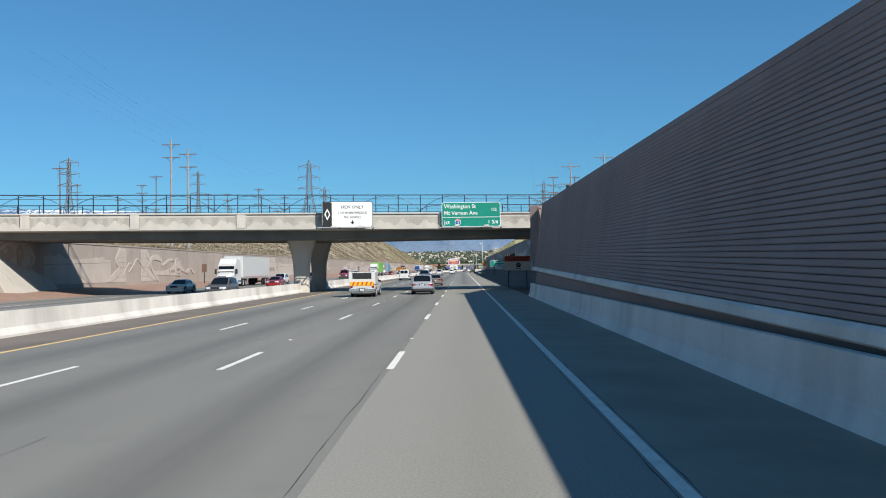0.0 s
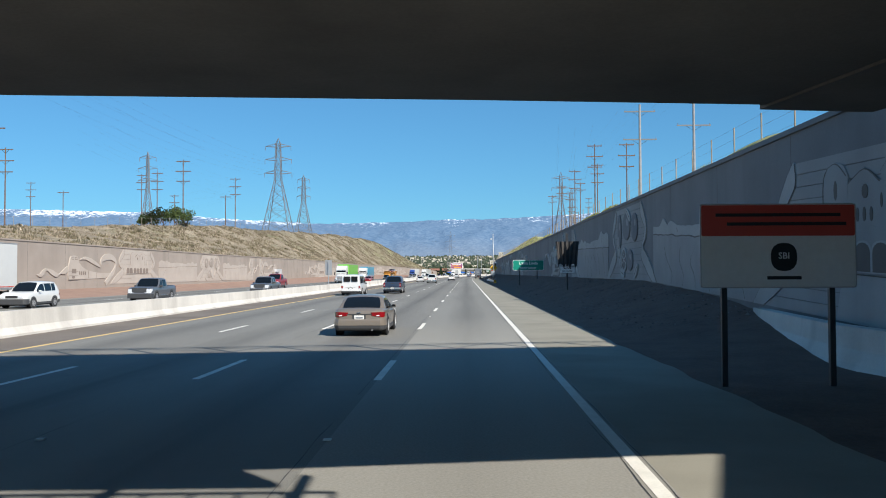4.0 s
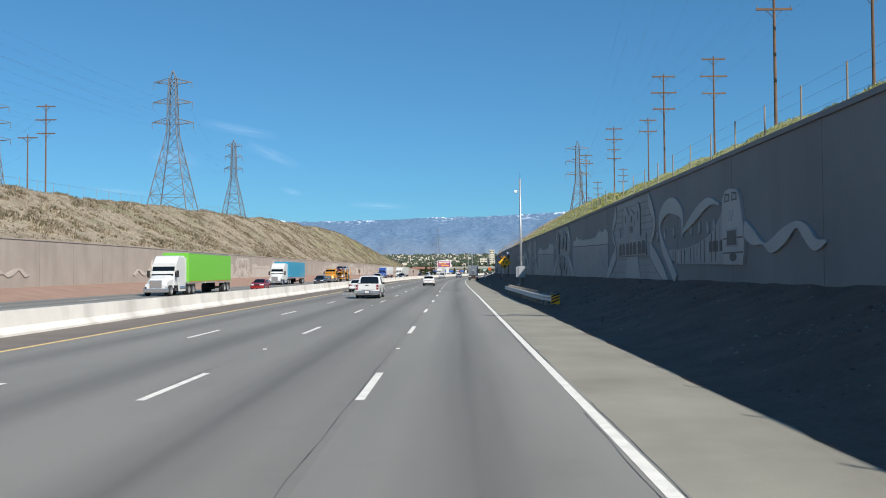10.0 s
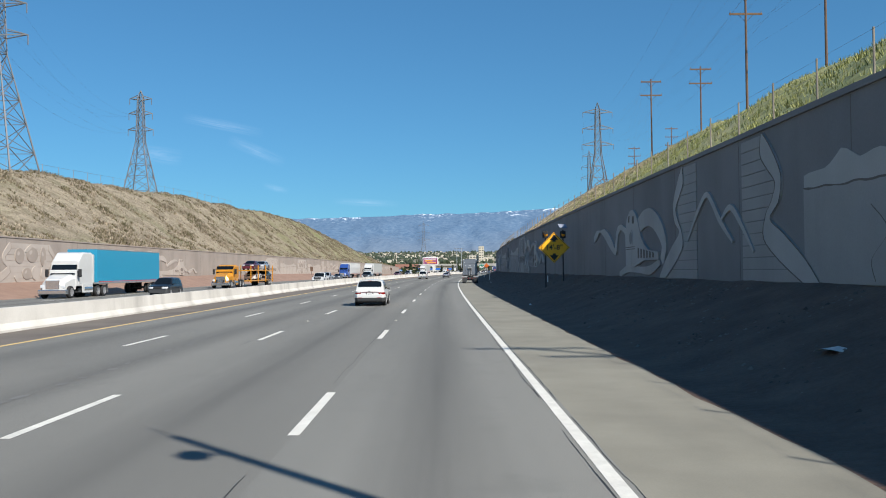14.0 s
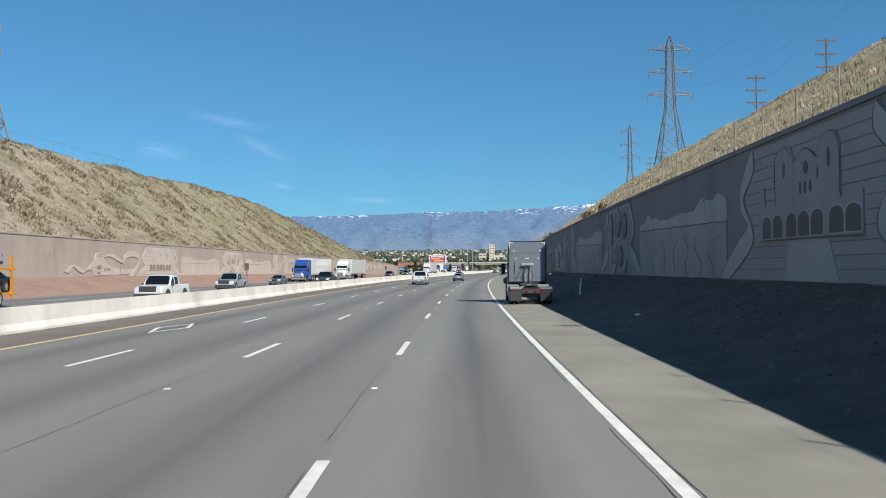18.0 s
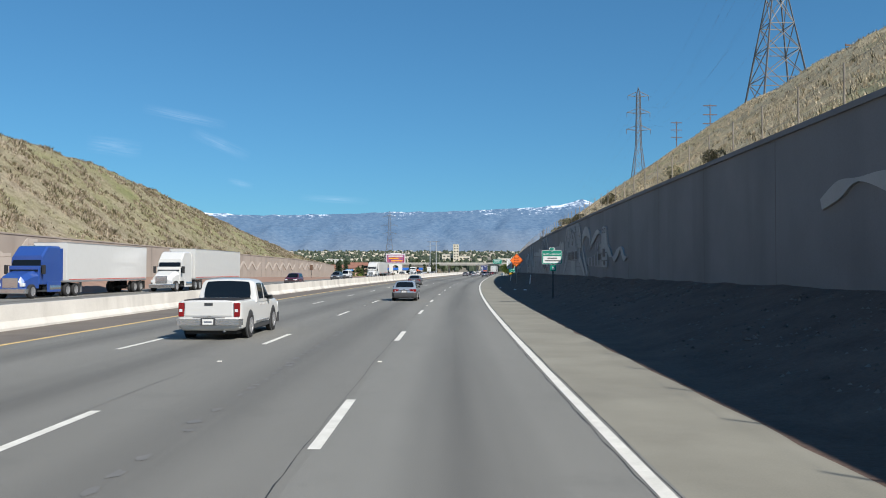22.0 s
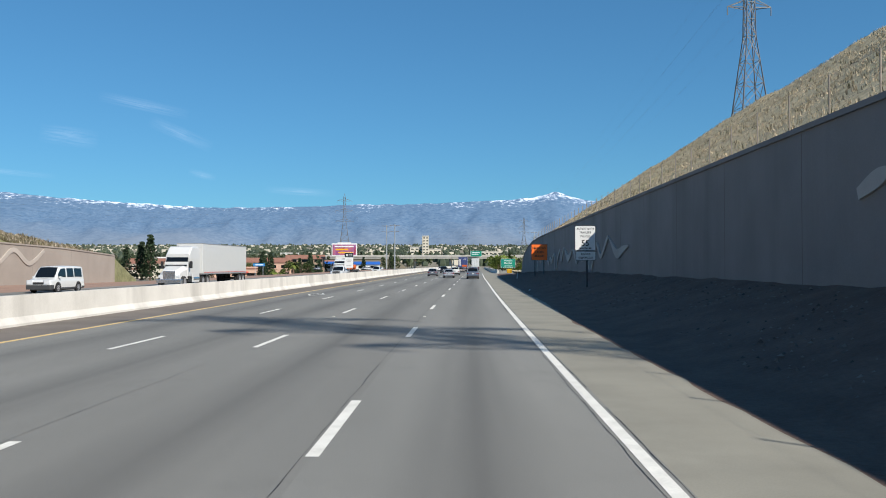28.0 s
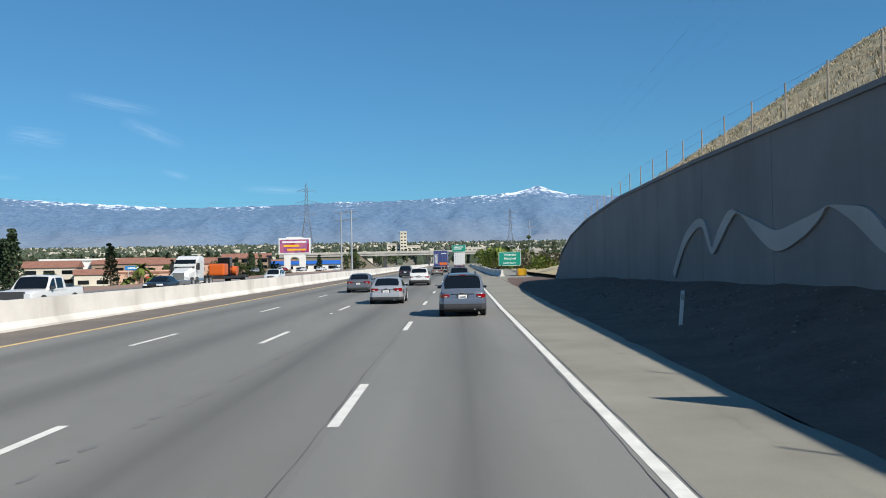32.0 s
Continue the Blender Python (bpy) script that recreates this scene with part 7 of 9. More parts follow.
def tractor(m, body, label, group="", sleeper=1.9, roof=3.75, parked=False, back=None):
    """A highway tractor; its rear end is at y 0 and it faces +y."""
    t = thing("truck_tractor", m, label, "truck", group)
    S = 3.05
    part("frame_rail", box(-0.48, -0.36, 0.1, 7.2, 0.75, 1.02, 0.01), BLACK, t)
    part("frame_rail", box(0.36, 0.48, 0.1, 7.2, 0.75, 1.02, 0.01), BLACK, t)
    part("crossmember", box(-0.5, 0.5, 0.05, 0.25, 0.55, 0.95, 0.02), BLACK, t)
    part("fifth_wheel", slab([(-0.48, 1.0), (0.48, 1.0), (0.5, 1.7), (0.2, 1.9), (-0.2, 1.9), (-0.5, 1.7)], 2, 1.1, 1.19), TRIM, t)
    sl = part("sleeper", loft([(S, 0.99), (S + 0.02, 1.0), (S + sleeper - 0.3, 1.0), (S + sleeper, 0.97), (S + sleeper + 0.75, 0.72)], lambda s: [(x, s[0], z) for x, z in (
        (-1.12, 1.15), (1.12, 1.15), (1.13, 2.6), (1.1, 1.15 + (roof - 1.15) * s[1] - 0.12), (1.0, 1.15 + (roof - 1.15) * s[1]), (-1.0, 1.15 + (roof - 1.15) * s[1]), (-1.1, 1.15 + (roof - 1.15) * s[1] - 0.12), (-1.13, 2.6))]), body, t, "tall sleeper cab")
    part("back_panel", box(-1.08, 1.08, S - 0.02, S - 0.002, 1.25, roof - 0.06, 0.008), back or body, sl)
    if parked:
        part("cab_roof", loft([(S + sleeper + 0.02, 1.05, 3.0), (S + sleeper + 0.5, 1.02, 2.95), (S + sleeper + 0.85, 0.98, 2.75), (S + sleeper + 1.12, 0.96, 2.32)], lambda q: [(-q[1], q[0], 2.2), (q[1], q[0], 2.2), (q[1], q[0], q[2] - 0.15), (q[1] * 0.8, q[0], q[2]), (-q[1] * 0.8, q[0], q[2]), (-q[1], q[0], q[2] - 0.15)]), PNAVY, t, "low rounded cab roof", smooth="auto")
        part("panel_seam", box(-1.06, 1.06, S - 0.026, S - 0.019, roof - 0.72, roof - 0.705), BLACK, sl)
        part("panel_seam", box(-1.06, 1.06, S - 0.026, S - 0.019, 1.5, 1.515), BLACK, sl)
        for s in (1, -1):
            part("mirror_bracket", rod((s * 1.08, S + sleeper + 1.0, 1.72), (s * 1.5, S + sleeper + 1.05, 1.66), 0.03), CHROME, t)
            part("hood_mirror", box(s * 1.5 - 0.1, s * 1.5 + 0.1, S + sleeper + 1.0, S + sleeper + 1.15, 1.6, 1.72, 0.03), CHROME, t)
            part("door_handle", box(s * 1.112 - 0.01, s * 1.112 + 0.01, S + sleeper + 0.25, S + sleeper + 0.45, 1.55, 1.6), CHROME, t)
            part("vent_grille", box(s * 1.142 - 0.006, s * 1.142 + 0.006, S + 0.1, S + 0.3, 2.7, 3.2), SIGNBACK, sl)
            part("quarter_fender", box(s * 0.88 - 0.34, s * 0.88 + 0.34, 2.5, 2.56, 0.5, 1.08, 0.015), SIGNBACK, t, "bright metal quarter fender")
    cabd = part("day_cab", box(-1.1, 1.1, S + sleeper, S + sleeper + 1.15, 0.95, 2.3, 0.06), body, t)
    part("windscreen", slab([(S + sleeper + 0.95, 1.9), (S + sleeper + 1.22, 1.9), (S + sleeper + 0.78, 2.72), (S + sleeper + 0.55, 2.72)], 0, -1.0, 1.0), GLASS, t)
    part("hood", loft([(S + sleeper + 1.1, 1.95, 1.05), (S + sleeper + 2.0, 1.8, 0.98), (S + sleeper + 2.75, 1.55, 0.9), (S + sleeper + 2.95, 1.2, 0.82)], lambda s: [(x, s[0], z) for x, z in ((-s[2], 0.7), (s[2], 0.7), (s[2], s[1] - 0.35), (s[2] * 0.7, s[1]), (-s[2] * 0.7, s[1]), (-s[2], s[1] - 0.35))]), body, t)
    yf = S + sleeper + 2.95
    part("grille", box(-0.55, 0.55, yf - 0.05, yf + 0.03, 0.75, 1.45, 0.03), CHROME, t)
    part("bumper", box(-1.15, 1.15, yf - 0.3, yf + 0.12, 0.35, 0.72, 0.06), CHROME if not parked else TRIM, t)
    for s in (1, -1):
        part("headlamp", box(s * 0.82 - 0.16, s * 0.82 + 0.16, yf - 0.2, yf + 0.02, 0.85, 1.1, 0.04), HEAD, t)
        part("side_window", box(s * 1.105 - 0.012, s * 1.105 + 0.012, S + sleeper + 0.2, S + sleeper + 0.95, 1.75, 2.25, 0.01), GLASS, t)
        part("fuel_tank", rod((s * 0.92, S + 0.1, 0.72), (s * 0.92, S + 1.7, 0.72), 0.3, 0.3, 16), CHROME if not parked else TRIM, t)
        part("step", box(s * 1.0 - 0.15, s * 1.0 + 0.15, S + sleeper + 0.1, S + sleeper + 0.9, 0.45, 0.55), TRIM, t)
        mr = part("mirror", box(s * 1.36 - 0.12, s * 1.36 + 0.12, S + sleeper + 0.95, S + sleeper + 1.12, 1.7, 2.35, 0.04), BLACK, t)
        part("mirror_arm", rod((s * 1.1, S + sleeper + 0.95, 2.3), (s * 1.36, S + sleeper + 1.0, 2.3), 0.025), BLACK, mr)
        part("fairing", box(s * 1.12 - 0.02, s * 1.12 + 0.02, S - 0.35, S, 1.2, roof - 0.15, 0.008), body, t)
        part("side_skirt", box(s * 1.14 - 0.03, s * 1.14 + 0.03, S, S + sleeper + 0.1, 0.4, 1.15, 0.02), body, t)
        wheel(t, s * 1.02, S + sleeper + 2.1, 0.5, 0.3, s)
        fl = part("mud_flap", box(-0.33, 0.33, -0.015, 0.015, 0.0, 0.72, 0.005), TRIM, t)
        fl.matrix_basis = pose(s * 0.86, 0.02, 0.22, 10 if parked else 0, 0, -8 * s if parked else 0)
        part("flap_bracket", box(-0.34, 0.34, -0.03, -0.016, 0.66, 0.74), SIGNBACK, fl)
        part("flap_reflector", box(-0.3, -0.05, -0.034, -0.031, 0.58, 0.65), TAIL, fl)
        if not parked:
            part("fender", box(s * 0.88 - 0.33, s * 0.88 + 0.33, 0.1, 2.5, 1.04, 1.08, 0.015), TRIM, t)
        tl = part("tail_lamp", rod((s * 0.25, -0.06, 0.72), (s * 0.25, 0.06, 0.72), 0.075, 0.075, 12), TAIL, t, "round red tail lamp")
    dual_axle(t, 0.62)
    dual_axle(t, 1.95)
    if parked:
        for s in (1, -1):
            part("flap_arm", rod((s * 0.4, 0.12, 0.98), (s * 1.18, 0.03, 0.97), 0.025), STEEL, t)
            part("air_tank", rod((s * 0.2, 2.0, 0.62), (s * 0.2, 2.9, 0.62), 0.13, 0.13, 12), STEEL, t)
            part("spring_hanger", box(s * 0.55 - 0.05, s * 0.55 + 0.05, 1.15, 1.4, 0.5, 0.98, 0.01), TRIM, t)
        part("wheel_ramp", slab([(-0.42, 0.5), (-0.18, 0.5), (-0.16, 1.0), (-0.44, 1.0)], 2, 1.02, 1.12), TRIM, t)
        part("wheel_ramp", slab([(0.18, 0.5), (0.42, 0.5), (0.44, 1.0), (0.16, 1.0)], 2, 1.02, 1.12), TRIM, t)
        part("grab_rail", rod((-0.72, S - 0.06, 1.75), (-0.72, S - 0.06, 2.4), 0.025), CHROME, sl)
        part("panel_window", box(-0.32, 0.36, S - 0.045, S - 0.02, 2.22, 2.36, 0.01), SIGNBACK, sl)
        part("text_bar", box(-0.12, 0.12, S - 0.026, S - 0.021, 2.6, 2.65), SIGNWHITE, sl)
        for x in (-0.8, 0.78):
            part("work_lamp", box(x - 0.05, x + 0.05, S - 0.04, S - 0.02, 3.06, 3.12), SIGNWHITE, sl)
            part("marker_lamp", rod((x * 0.85, S - 0.05, 2.62), (x * 0.85, S - 0.02, 2.62), 0.05, 0.05, 10), HEAD, sl)
            part("corner_strip", box(x * 1.33 - 0.02, x * 1.33 + 0.02, S - 0.028, S - 0.021, roof - 0.4, roof - 0.08), SIGNWHITE, sl)
            part("corner_strip", box(min(x * 1.05, x * 1.36), max(x * 1.05, x * 1.36), S - 0.028, S - 0.021, roof - 0.1, roof - 0.065), SIGNWHITE, sl)
        part("hose_mast", rod((-0.1, S - 0.2, 1.1), (-0.1, S - 0.15, 2.28), 0.025), STEEL, t)
        part("hose_mast", rod((0.2, S - 0.2, 1.1), (0.2, S - 0.15, 2.28), 0.025), STEEL, t)
        part("hose_bar", box(-0.32, 0.4, S - 0.2, S - 0.12, 2.2, 2.3, 0.02), STEEL, t)
        for k, (a, b, rr) in enumerate(((-0.1, -0.35, 0.42), (-0.02, 0.3, 0.36), (0.1, 0.05, 0.5))):
            hs = bmesh.new()
            pts = [Vector((a + (b - a) * math.sin(q / 12 * math.pi), S - 0.25 - 0.3 * math.sin(q / 12 * math.pi), 2.25 - 1.1 * q / 12 - rr * 0.4 * math.sin(q / 12 * math.pi))) for q in range(13)]
            for p, q in zip(pts, pts[1:]):
                add_rod(hs, p, q, 0.022, sides=6)
            part("air_hose", hs, BLACK, t)
        part("deck_plate", box(-0.36, 0.36, 2.2, 3.0, 1.03, 1.06), STEEL, t)
        part("light_bar", box(-0.5, 0.5, -0.02, 0.04, 0.62, 0.82, 0.02), TRIM, t)
    else:
        part("stack", rod((0.95, S - 0.15, 1.0), (0.95, S - 0.15, roof + 0.1), 0.07), CHROME, t)
    return t


def trailer(m, side, rear, label, L=15.5, group="", logo=None):
    t = thing("box_trailer", m, label, "trailer", group)
    b = part("box", box(-1.28, 1.28, 0, L, 1.2, 4.08, 0.02), side, t)
    part("floor_rail", box(-1.3, 1.3, 0.05, L, 1.08, 1.22, 0.01), SIGNBACK, t)
    part("top_rail", box(-1.295, 1.295, 0.02, L, 4.03, 4.1, 0.01), SIGNBACK, t)
    for s in (1, -1):
        d = part("rear_door", box(s * 0.63 - 0.6, s * 0.63 + 0.6, -0.03, -0.002, 1.28, 3.98, 0.01), rear, t)
        part("lock_rod", rod((s * 0.35, -0.05, 1.3), (s * 0.35, -0.05, 3.95), 0.02), CHROME, d)
        part("lock_rod", rod((s * 0.85, -0.05, 1.3), (s * 0.85, -0.05, 3.95), 0.02), CHROME, d)
        part("tail_lamp", box(s * 1.05 - 0.14, s * 1.05 + 0.14, -0.04, 0.0, 1.08, 1.2), TAIL, t)
        part("reflector_strip", box(s * 1.283 - 0.003, s * 1.283 + 0.003, 0.3, L - 0.4, 1.24, 1.3), SIGNRED, t)
        part("mud_flap", box(s * 0.85 - 0.33, s * 0.85 + 0.33, 0.1, 0.13, 0.25, 1.0), BLACK, t)
        part("landing_leg", box(s * 0.85 - 0.07, s * 0.85 + 0.07, L - 3.2, L - 3.05, 0.25, 1.15), SIGNBACK, t)
    part("underride_bar", box(-1.1, 1.1, -0.02, 0.08, 0.5, 0.62, 0.01), SIGNBACK, t)
    for x in (-0.7, 0.7):
        part("underride_post", box(x - 0.05, x + 0.05, 0.0, 0.08, 0.62, 1.1), SIGNBACK, t)
    dual_axle(t, 1.2, 1.25)
    dual_axle(t, 2.5, 1.25)
    if logo:
        logo(t, L)
    return t


def semi(u, y, side, rear, body, label, forward=True, L=15.5, group="", logo=None):
    """A trailer whose rear is at y (or front, when it comes towards the camera) with its tractor."""
    if forward:
        trailer(spot(u, y), side, rear, label + " box trailer", L, group, logo)
        tractor(spot(u, y + L - 2.5), body, label + " highway tractor", group)
    else:
        trailer(spot(u, y + L, 0, 180), side, rear, label + " box trailer", L, group, logo)
        tractor(spot(u, y + 2.5, 0, 180), body, label + " highway tractor", group)


# same direction
car("sport_utility_vehicle", spot(-1.7, 664.9), PBLUE, "suv", 4.7, 1.84, 1.72, "slate blue sport utility vehicle with roof rails", rack=True, group="traffic ahead")
car("sport_utility_vehicle", spot(-5.2, 66.6), PSIL, "suv", 4.6, 1.86, 1.7, "silver compact sport utility vehicle with roof rails", r=0.36, rack=True)
car("pickup_truck", spot(-9.2, 157.0), PNAVY, "pickup", 5.8, 2.0, 1.9, "dark blue crew cab pickup with chrome bumper", "pickup", r=0.4)
car("cargo_van", spot(-12.4, 150.0), PW, "van", 5.6, 2.0, 2.1, "white full-size van with dark rear windows", "van", r=0.37)
car("pickup_truck", spot(-8.8, 243.2), PW, "pickup", 5.8, 2.02, 1.93, "white crew cab pickup with chrome bumper", "pickup", r=0.4)
car("sedan", spot(-12.4, 266.9), PW, "sedan", 4.65, 1.8, 1.42, "white four-door sedan in the carpool lane")
t = car("sport_utility_vehicle", spot(-5.75, 301.9), PW, "suv", 4.6, 1.88, 1.62, "white compact sport utility vehicle with dark bumper", r=0.36)
part("lamp_bar", box(-0.52, 0.52, -0.02, 0.02, 0.79, 0.815), TAIL, t, "thin red bar between the tail lamps")
for s in (1, -1):
    part("fog_lamp", box(s * 0.54 - 0.11, s * 0.54 + 0.11, -0.06, 0.0, 0.51, 0.55, 0.01), HEAD, t)
    part("reflector", box(s * 0.54 - 0.1, s * 0.54 + 0.1, -0.06, 0.0, 0.46, 0.49), TAIL, t)
car("pickup_truck", spot(-8.9, 439.8), PW, "pickup", 5.7, 2.0, 1.9, "white pickup seen from behind", "pickup", r=0.4)
car("coupe", spot(-5.3, 470.5), PICE, "sedan", 4.4, 1.72, 1.4, "silver two-door coupe with grey lower bumper", low=TRIM)
car("sedan", spot(-8.7, 526.0), PGREY, "sedan", 4.7, 1.83, 1.42, "dark grey sloping-roof sedan")
car("sedan", spot(-5.4, 675.2), PSIL, "sedan", 4.5, 1.75, 1.42, "silver sedan following the traffic", group="traffic ahead")
car("sedan", spot(-8.8, 692), PGREY, "sedan", 4.6, 1.8, 1.42, "grey sedan in the middle lane", group="traffic ahead")
car("sport_utility_vehicle", spot(-5.3, 706.6), PW, "suv", 4.5, 1.86, 1.66, "white sport utility vehicle in the middle lane", group="traffic ahead")
car("sport_utility_vehicle", spot(-1.8, 703), PGREY, "suv", 4.6, 1.86, 1.7, "dark grey sport utility vehicle ahead", group="traffic ahead")
car("sedan", spot(-1.8, 735), PBLACK, "sedan", 4.6, 1.8, 1.42, "black sedan far ahead", group="traffic ahead", plain=True)
car("sedan", spot(-5.2, 760), PTAN, "sedan", 4.6, 1.8, 1.42, "tan sedan far ahead", group="traffic ahead", plain=True)
car("sport_utility_vehicle", spot(-9.0, 745), PBLACK, "suv", 4.6, 1.86, 1.7, "black sport utility vehicle far ahead", group="traffic ahead", plain=True)
car("sedan", spot(-1.8, 780), PRED, "sedan", 4.6, 1.8, 1.42, "red sedan far ahead", group="traffic ahead", plain=True)
car("sedan", spot(-12.2, 800), PW, "sedan", 4.6, 1.8, 1.42, "white sedan far ahead", group="traffic ahead", plain=True)


def ship_logo(t, L):
    part("rear_stripe", box(-0.2, 1.2, -0.036, -0.031, 1.4, 1.9), PORANGE, t)
    for k in range(3):
        part("text_bar", box(-1.05 + 0.18 * k, -0.95 + 0.18 * k, -0.036, -0.031, 1.7, 3.5), SIGNWHITE, t)
    part("text_bar", box(0.15, 1.1, -0.036, -0.031, 3.5, 3.62), SIGNWHITE, t)


semi(-5.3, 790, PSHIP, PSHIP, PW, "deep blue freight", True, logo=ship_logo)
semi(-1.8, 830, PW, PW, PW, "plain white freight", True)
semi(-1.8, 900, PW, SIGNBACK, PRED, "white freight", True)
# utility pickup near the bridge
t = car("utility_pickup", spot(-9.4, 62.0), PW, "pickup", 5.6, 1.98, 1.9, "white utility pickup with chevron board", "pickup", r=0.38)
bd = part("service_body", box(-0.98, 0.98, 0.0, 1.95, 0.95, 1.85, 0.03), PW, t)
ch = part("chevron_board", box(-0.85, 0.85, -0.05, -0.035, 0.85, 1.15), SIGNYELLOW, t)
for k in range(5):
    x = -0.75 + k * 0.32
    part("chevron_stripe", slab([(x, 0.87), (x + 0.13, 0.87), (x + 0.25, 1.13), (x + 0.12, 1.13)], 1, -0.058, -0.051), SIGNRED, ch)
part("dark_hatch", box(-0.7, 0.7, -0.02, 0.0, 1.35, 1.8), BLACK, bd)
part("ladder_rack", box(-0.9, 0.9, 0.3, 0.36, 2.1, 2.16), STEEL, t)
for x in (-0.88, 0.88):
    part("rack_post", box(x - 0.03, x + 0.03, 0.3, 0.36, 1.85, 2.1), STEEL, t)
car("sedan", spot(-5.25, 100.0), PTAN, "sedan", 4.8, 1.8, 1.42, "tan older sedan with wide tail lamps")
# parked tractor on the shoulder
tractor(spot(1.78, 379.55), PINK, "slate grey and black bobtail tractor parked on the shoulder", parked=True, roof=3.66, sleeper=0.62, back=PTRUCK)

# opposite carriageway: all face the camera
def oncoming(kind, u, y, *a, **k):
    car(kind, spot(u, y, 0, 180), *a, plain=True, **k)


G = "oncoming traffic"
oncoming("sedan", -26, 110, PRED, "sedan", 4.6, 1.8, 1.42, "dark red sedan on the opposite carriageway", group=G)
oncoming("sport_utility_vehicle", -22, 72, PGREY, "suv", 4.6, 1.86, 1.7, "grey sport utility vehicle on the opposite carriageway", group=G)
oncoming("sedan", -29.5, 84, PW, "sedan", 4.6, 1.8, 1.42, "white sedan on the opposite carriageway", group=G)
oncoming("sport_utility_vehicle", -29, 127, PW, "suv", 4.7, 1.9, 1.75, "white sport utility vehicle on the opposite carriageway", group=G)
oncoming("pickup_truck", -26, 140, PGREY, "pickup", 5.7, 2.0, 1.9, "grey pickup on the opposite carriageway", "pickup", group=G, r=0.4)
semi(-32.6, 112, PW, PW, PW, "oncoming white", False, group=G)
oncoming("pickup_truck", -22, 160, PGREY, "pickup", 5.7, 2.0, 1.9, "dark pickup on the opposite carriageway", "pickup", group=G, r=0.4)
semi(-29, 259, PGREEN, PGREEN, PW, "oncoming bright green", False, group=G)
oncoming("sedan", -26, 284, PRED, "sedan", 4.4, 1.8, 1.45, "red hatchback on the opposite carriageway", group=G)


def smile(t, L):
    c = smooth_curve([(4.5, 2.7), (6.5, 2.35), (8.5, 2.4), (10.5, 2.8)])
    up = [(y, z + 0.12) for y, z in c]
    part("curved_emblem", slab(up + [(y, z - 0.12 - 0.1 * math.sin(math.pi * i / len(c))) for i, (y, z) in enumerate(c)][::-1], 0, 1.283, 1.287), SIGNWHITE, t)


semi(-32.6, 326, PSKY, PSKY, PW, "oncoming sky blue", False, group=G, logo=smile)
oncoming("sport_utility_vehicle", -26, 330, PBLACK, "suv", 4.6, 1.86, 1.7, "black sport utility vehicle on the opposite carriageway", group=G)
oncoming("pickup_truck", -22, 390, PW, "pickup", 5.7, 2.0, 1.9, "white pickup on the opposite carriageway", "pickup", group=G, r=0.4)
oncoming("pickup_truck", -26, 419, PSIL, "pickup", 5.7, 2.0, 1.9, "silver pickup on the opposite carriageway", "pickup", group=G, r=0.4)
oncoming("sedan", -29, 449, PGREY, "sedan", 4.6, 1.8, 1.42, "dark sedan on the opposite carriageway", group=G)
oncoming("pickup_truck", -22, 448, PBLACK, "pickup", 5.7, 2.0, 1.9, "black pickup on the opposite carriageway", "pickup", group=G, r=0.4)
semi(-32.6, 478, PW, PW, PCOBALT, "oncoming blue cab white box", False, group=G)
semi(-29.2, 497, PW, PW, PW, "oncoming white", False, group=G)
oncoming("sport_utility_vehicle", -25.5, 532, PMAROON, "suv", 4.8, 1.9, 1.72, "maroon sport utility vehicle on the opposite carriageway", group=G)
oncoming("cargo_van", -32.6, 612, PW, "van", 5.6, 2.0, 2.1, "white cargo van on the opposite carriageway", "van", group=G, r=0.37)
oncoming("minivan", -29, 582, PGREY, "minivan", 4.8, 1.9, 1.8, "grey minivan on the opposite carriageway", group=G)
semi(-29, 628, PW, PW, PW, "oncoming plain white", False, group=G)
oncoming("pickup_truck", -22, 677, PW, "pickup", 5.7, 2.0, 1.9, "white crew pickup on the opposite carriageway", "pickup", group=G, r=0.4)
oncoming("sedan", -26, 704, PBLACK, "sedan", 4.7, 1.8, 1.42, "black sedan on the opposite carriageway", group=G)
oncoming("sport_utility_vehicle", -23, 732, PW, "suv", 4.7, 1.86, 1.7, "white sport utility vehicle on the opposite carriageway", group=G)
tractor(spot(-29, 722, 0, 180), PW, "white tractor hauling an orange machine", G, 1.2, 3.1)
mx = thing("construction_machine", spot(-29, 726), "orange construction machine on a low trailer", "machine")
part("low_bed", box(-1.25, 1.25, 0, 11, 0.6, 0.85, 0.03), BLACK, mx)
part("engine_body", box(-0.9, 0.9, 1.4, 3.2, 0.95, 2.3, 0.2), PORANGE, mx)
part("drum", rod((-1.1, 6.2, 1.7), (1.1, 6.2, 1.4), 0.55, 0.55, 18), PORANGE, mx)
part("operator_cab", box(-0.7, 0.7, 4.4, 5.6, 0.9, 3.0, 0.08), GLASS, mx)
part("tail_boom", box(-0.3, 0.3, 6.8, 9.6, 1.2, 1.7, 0.08), PRED, mx)
dual_axle(mx, 9.6, 1.25)
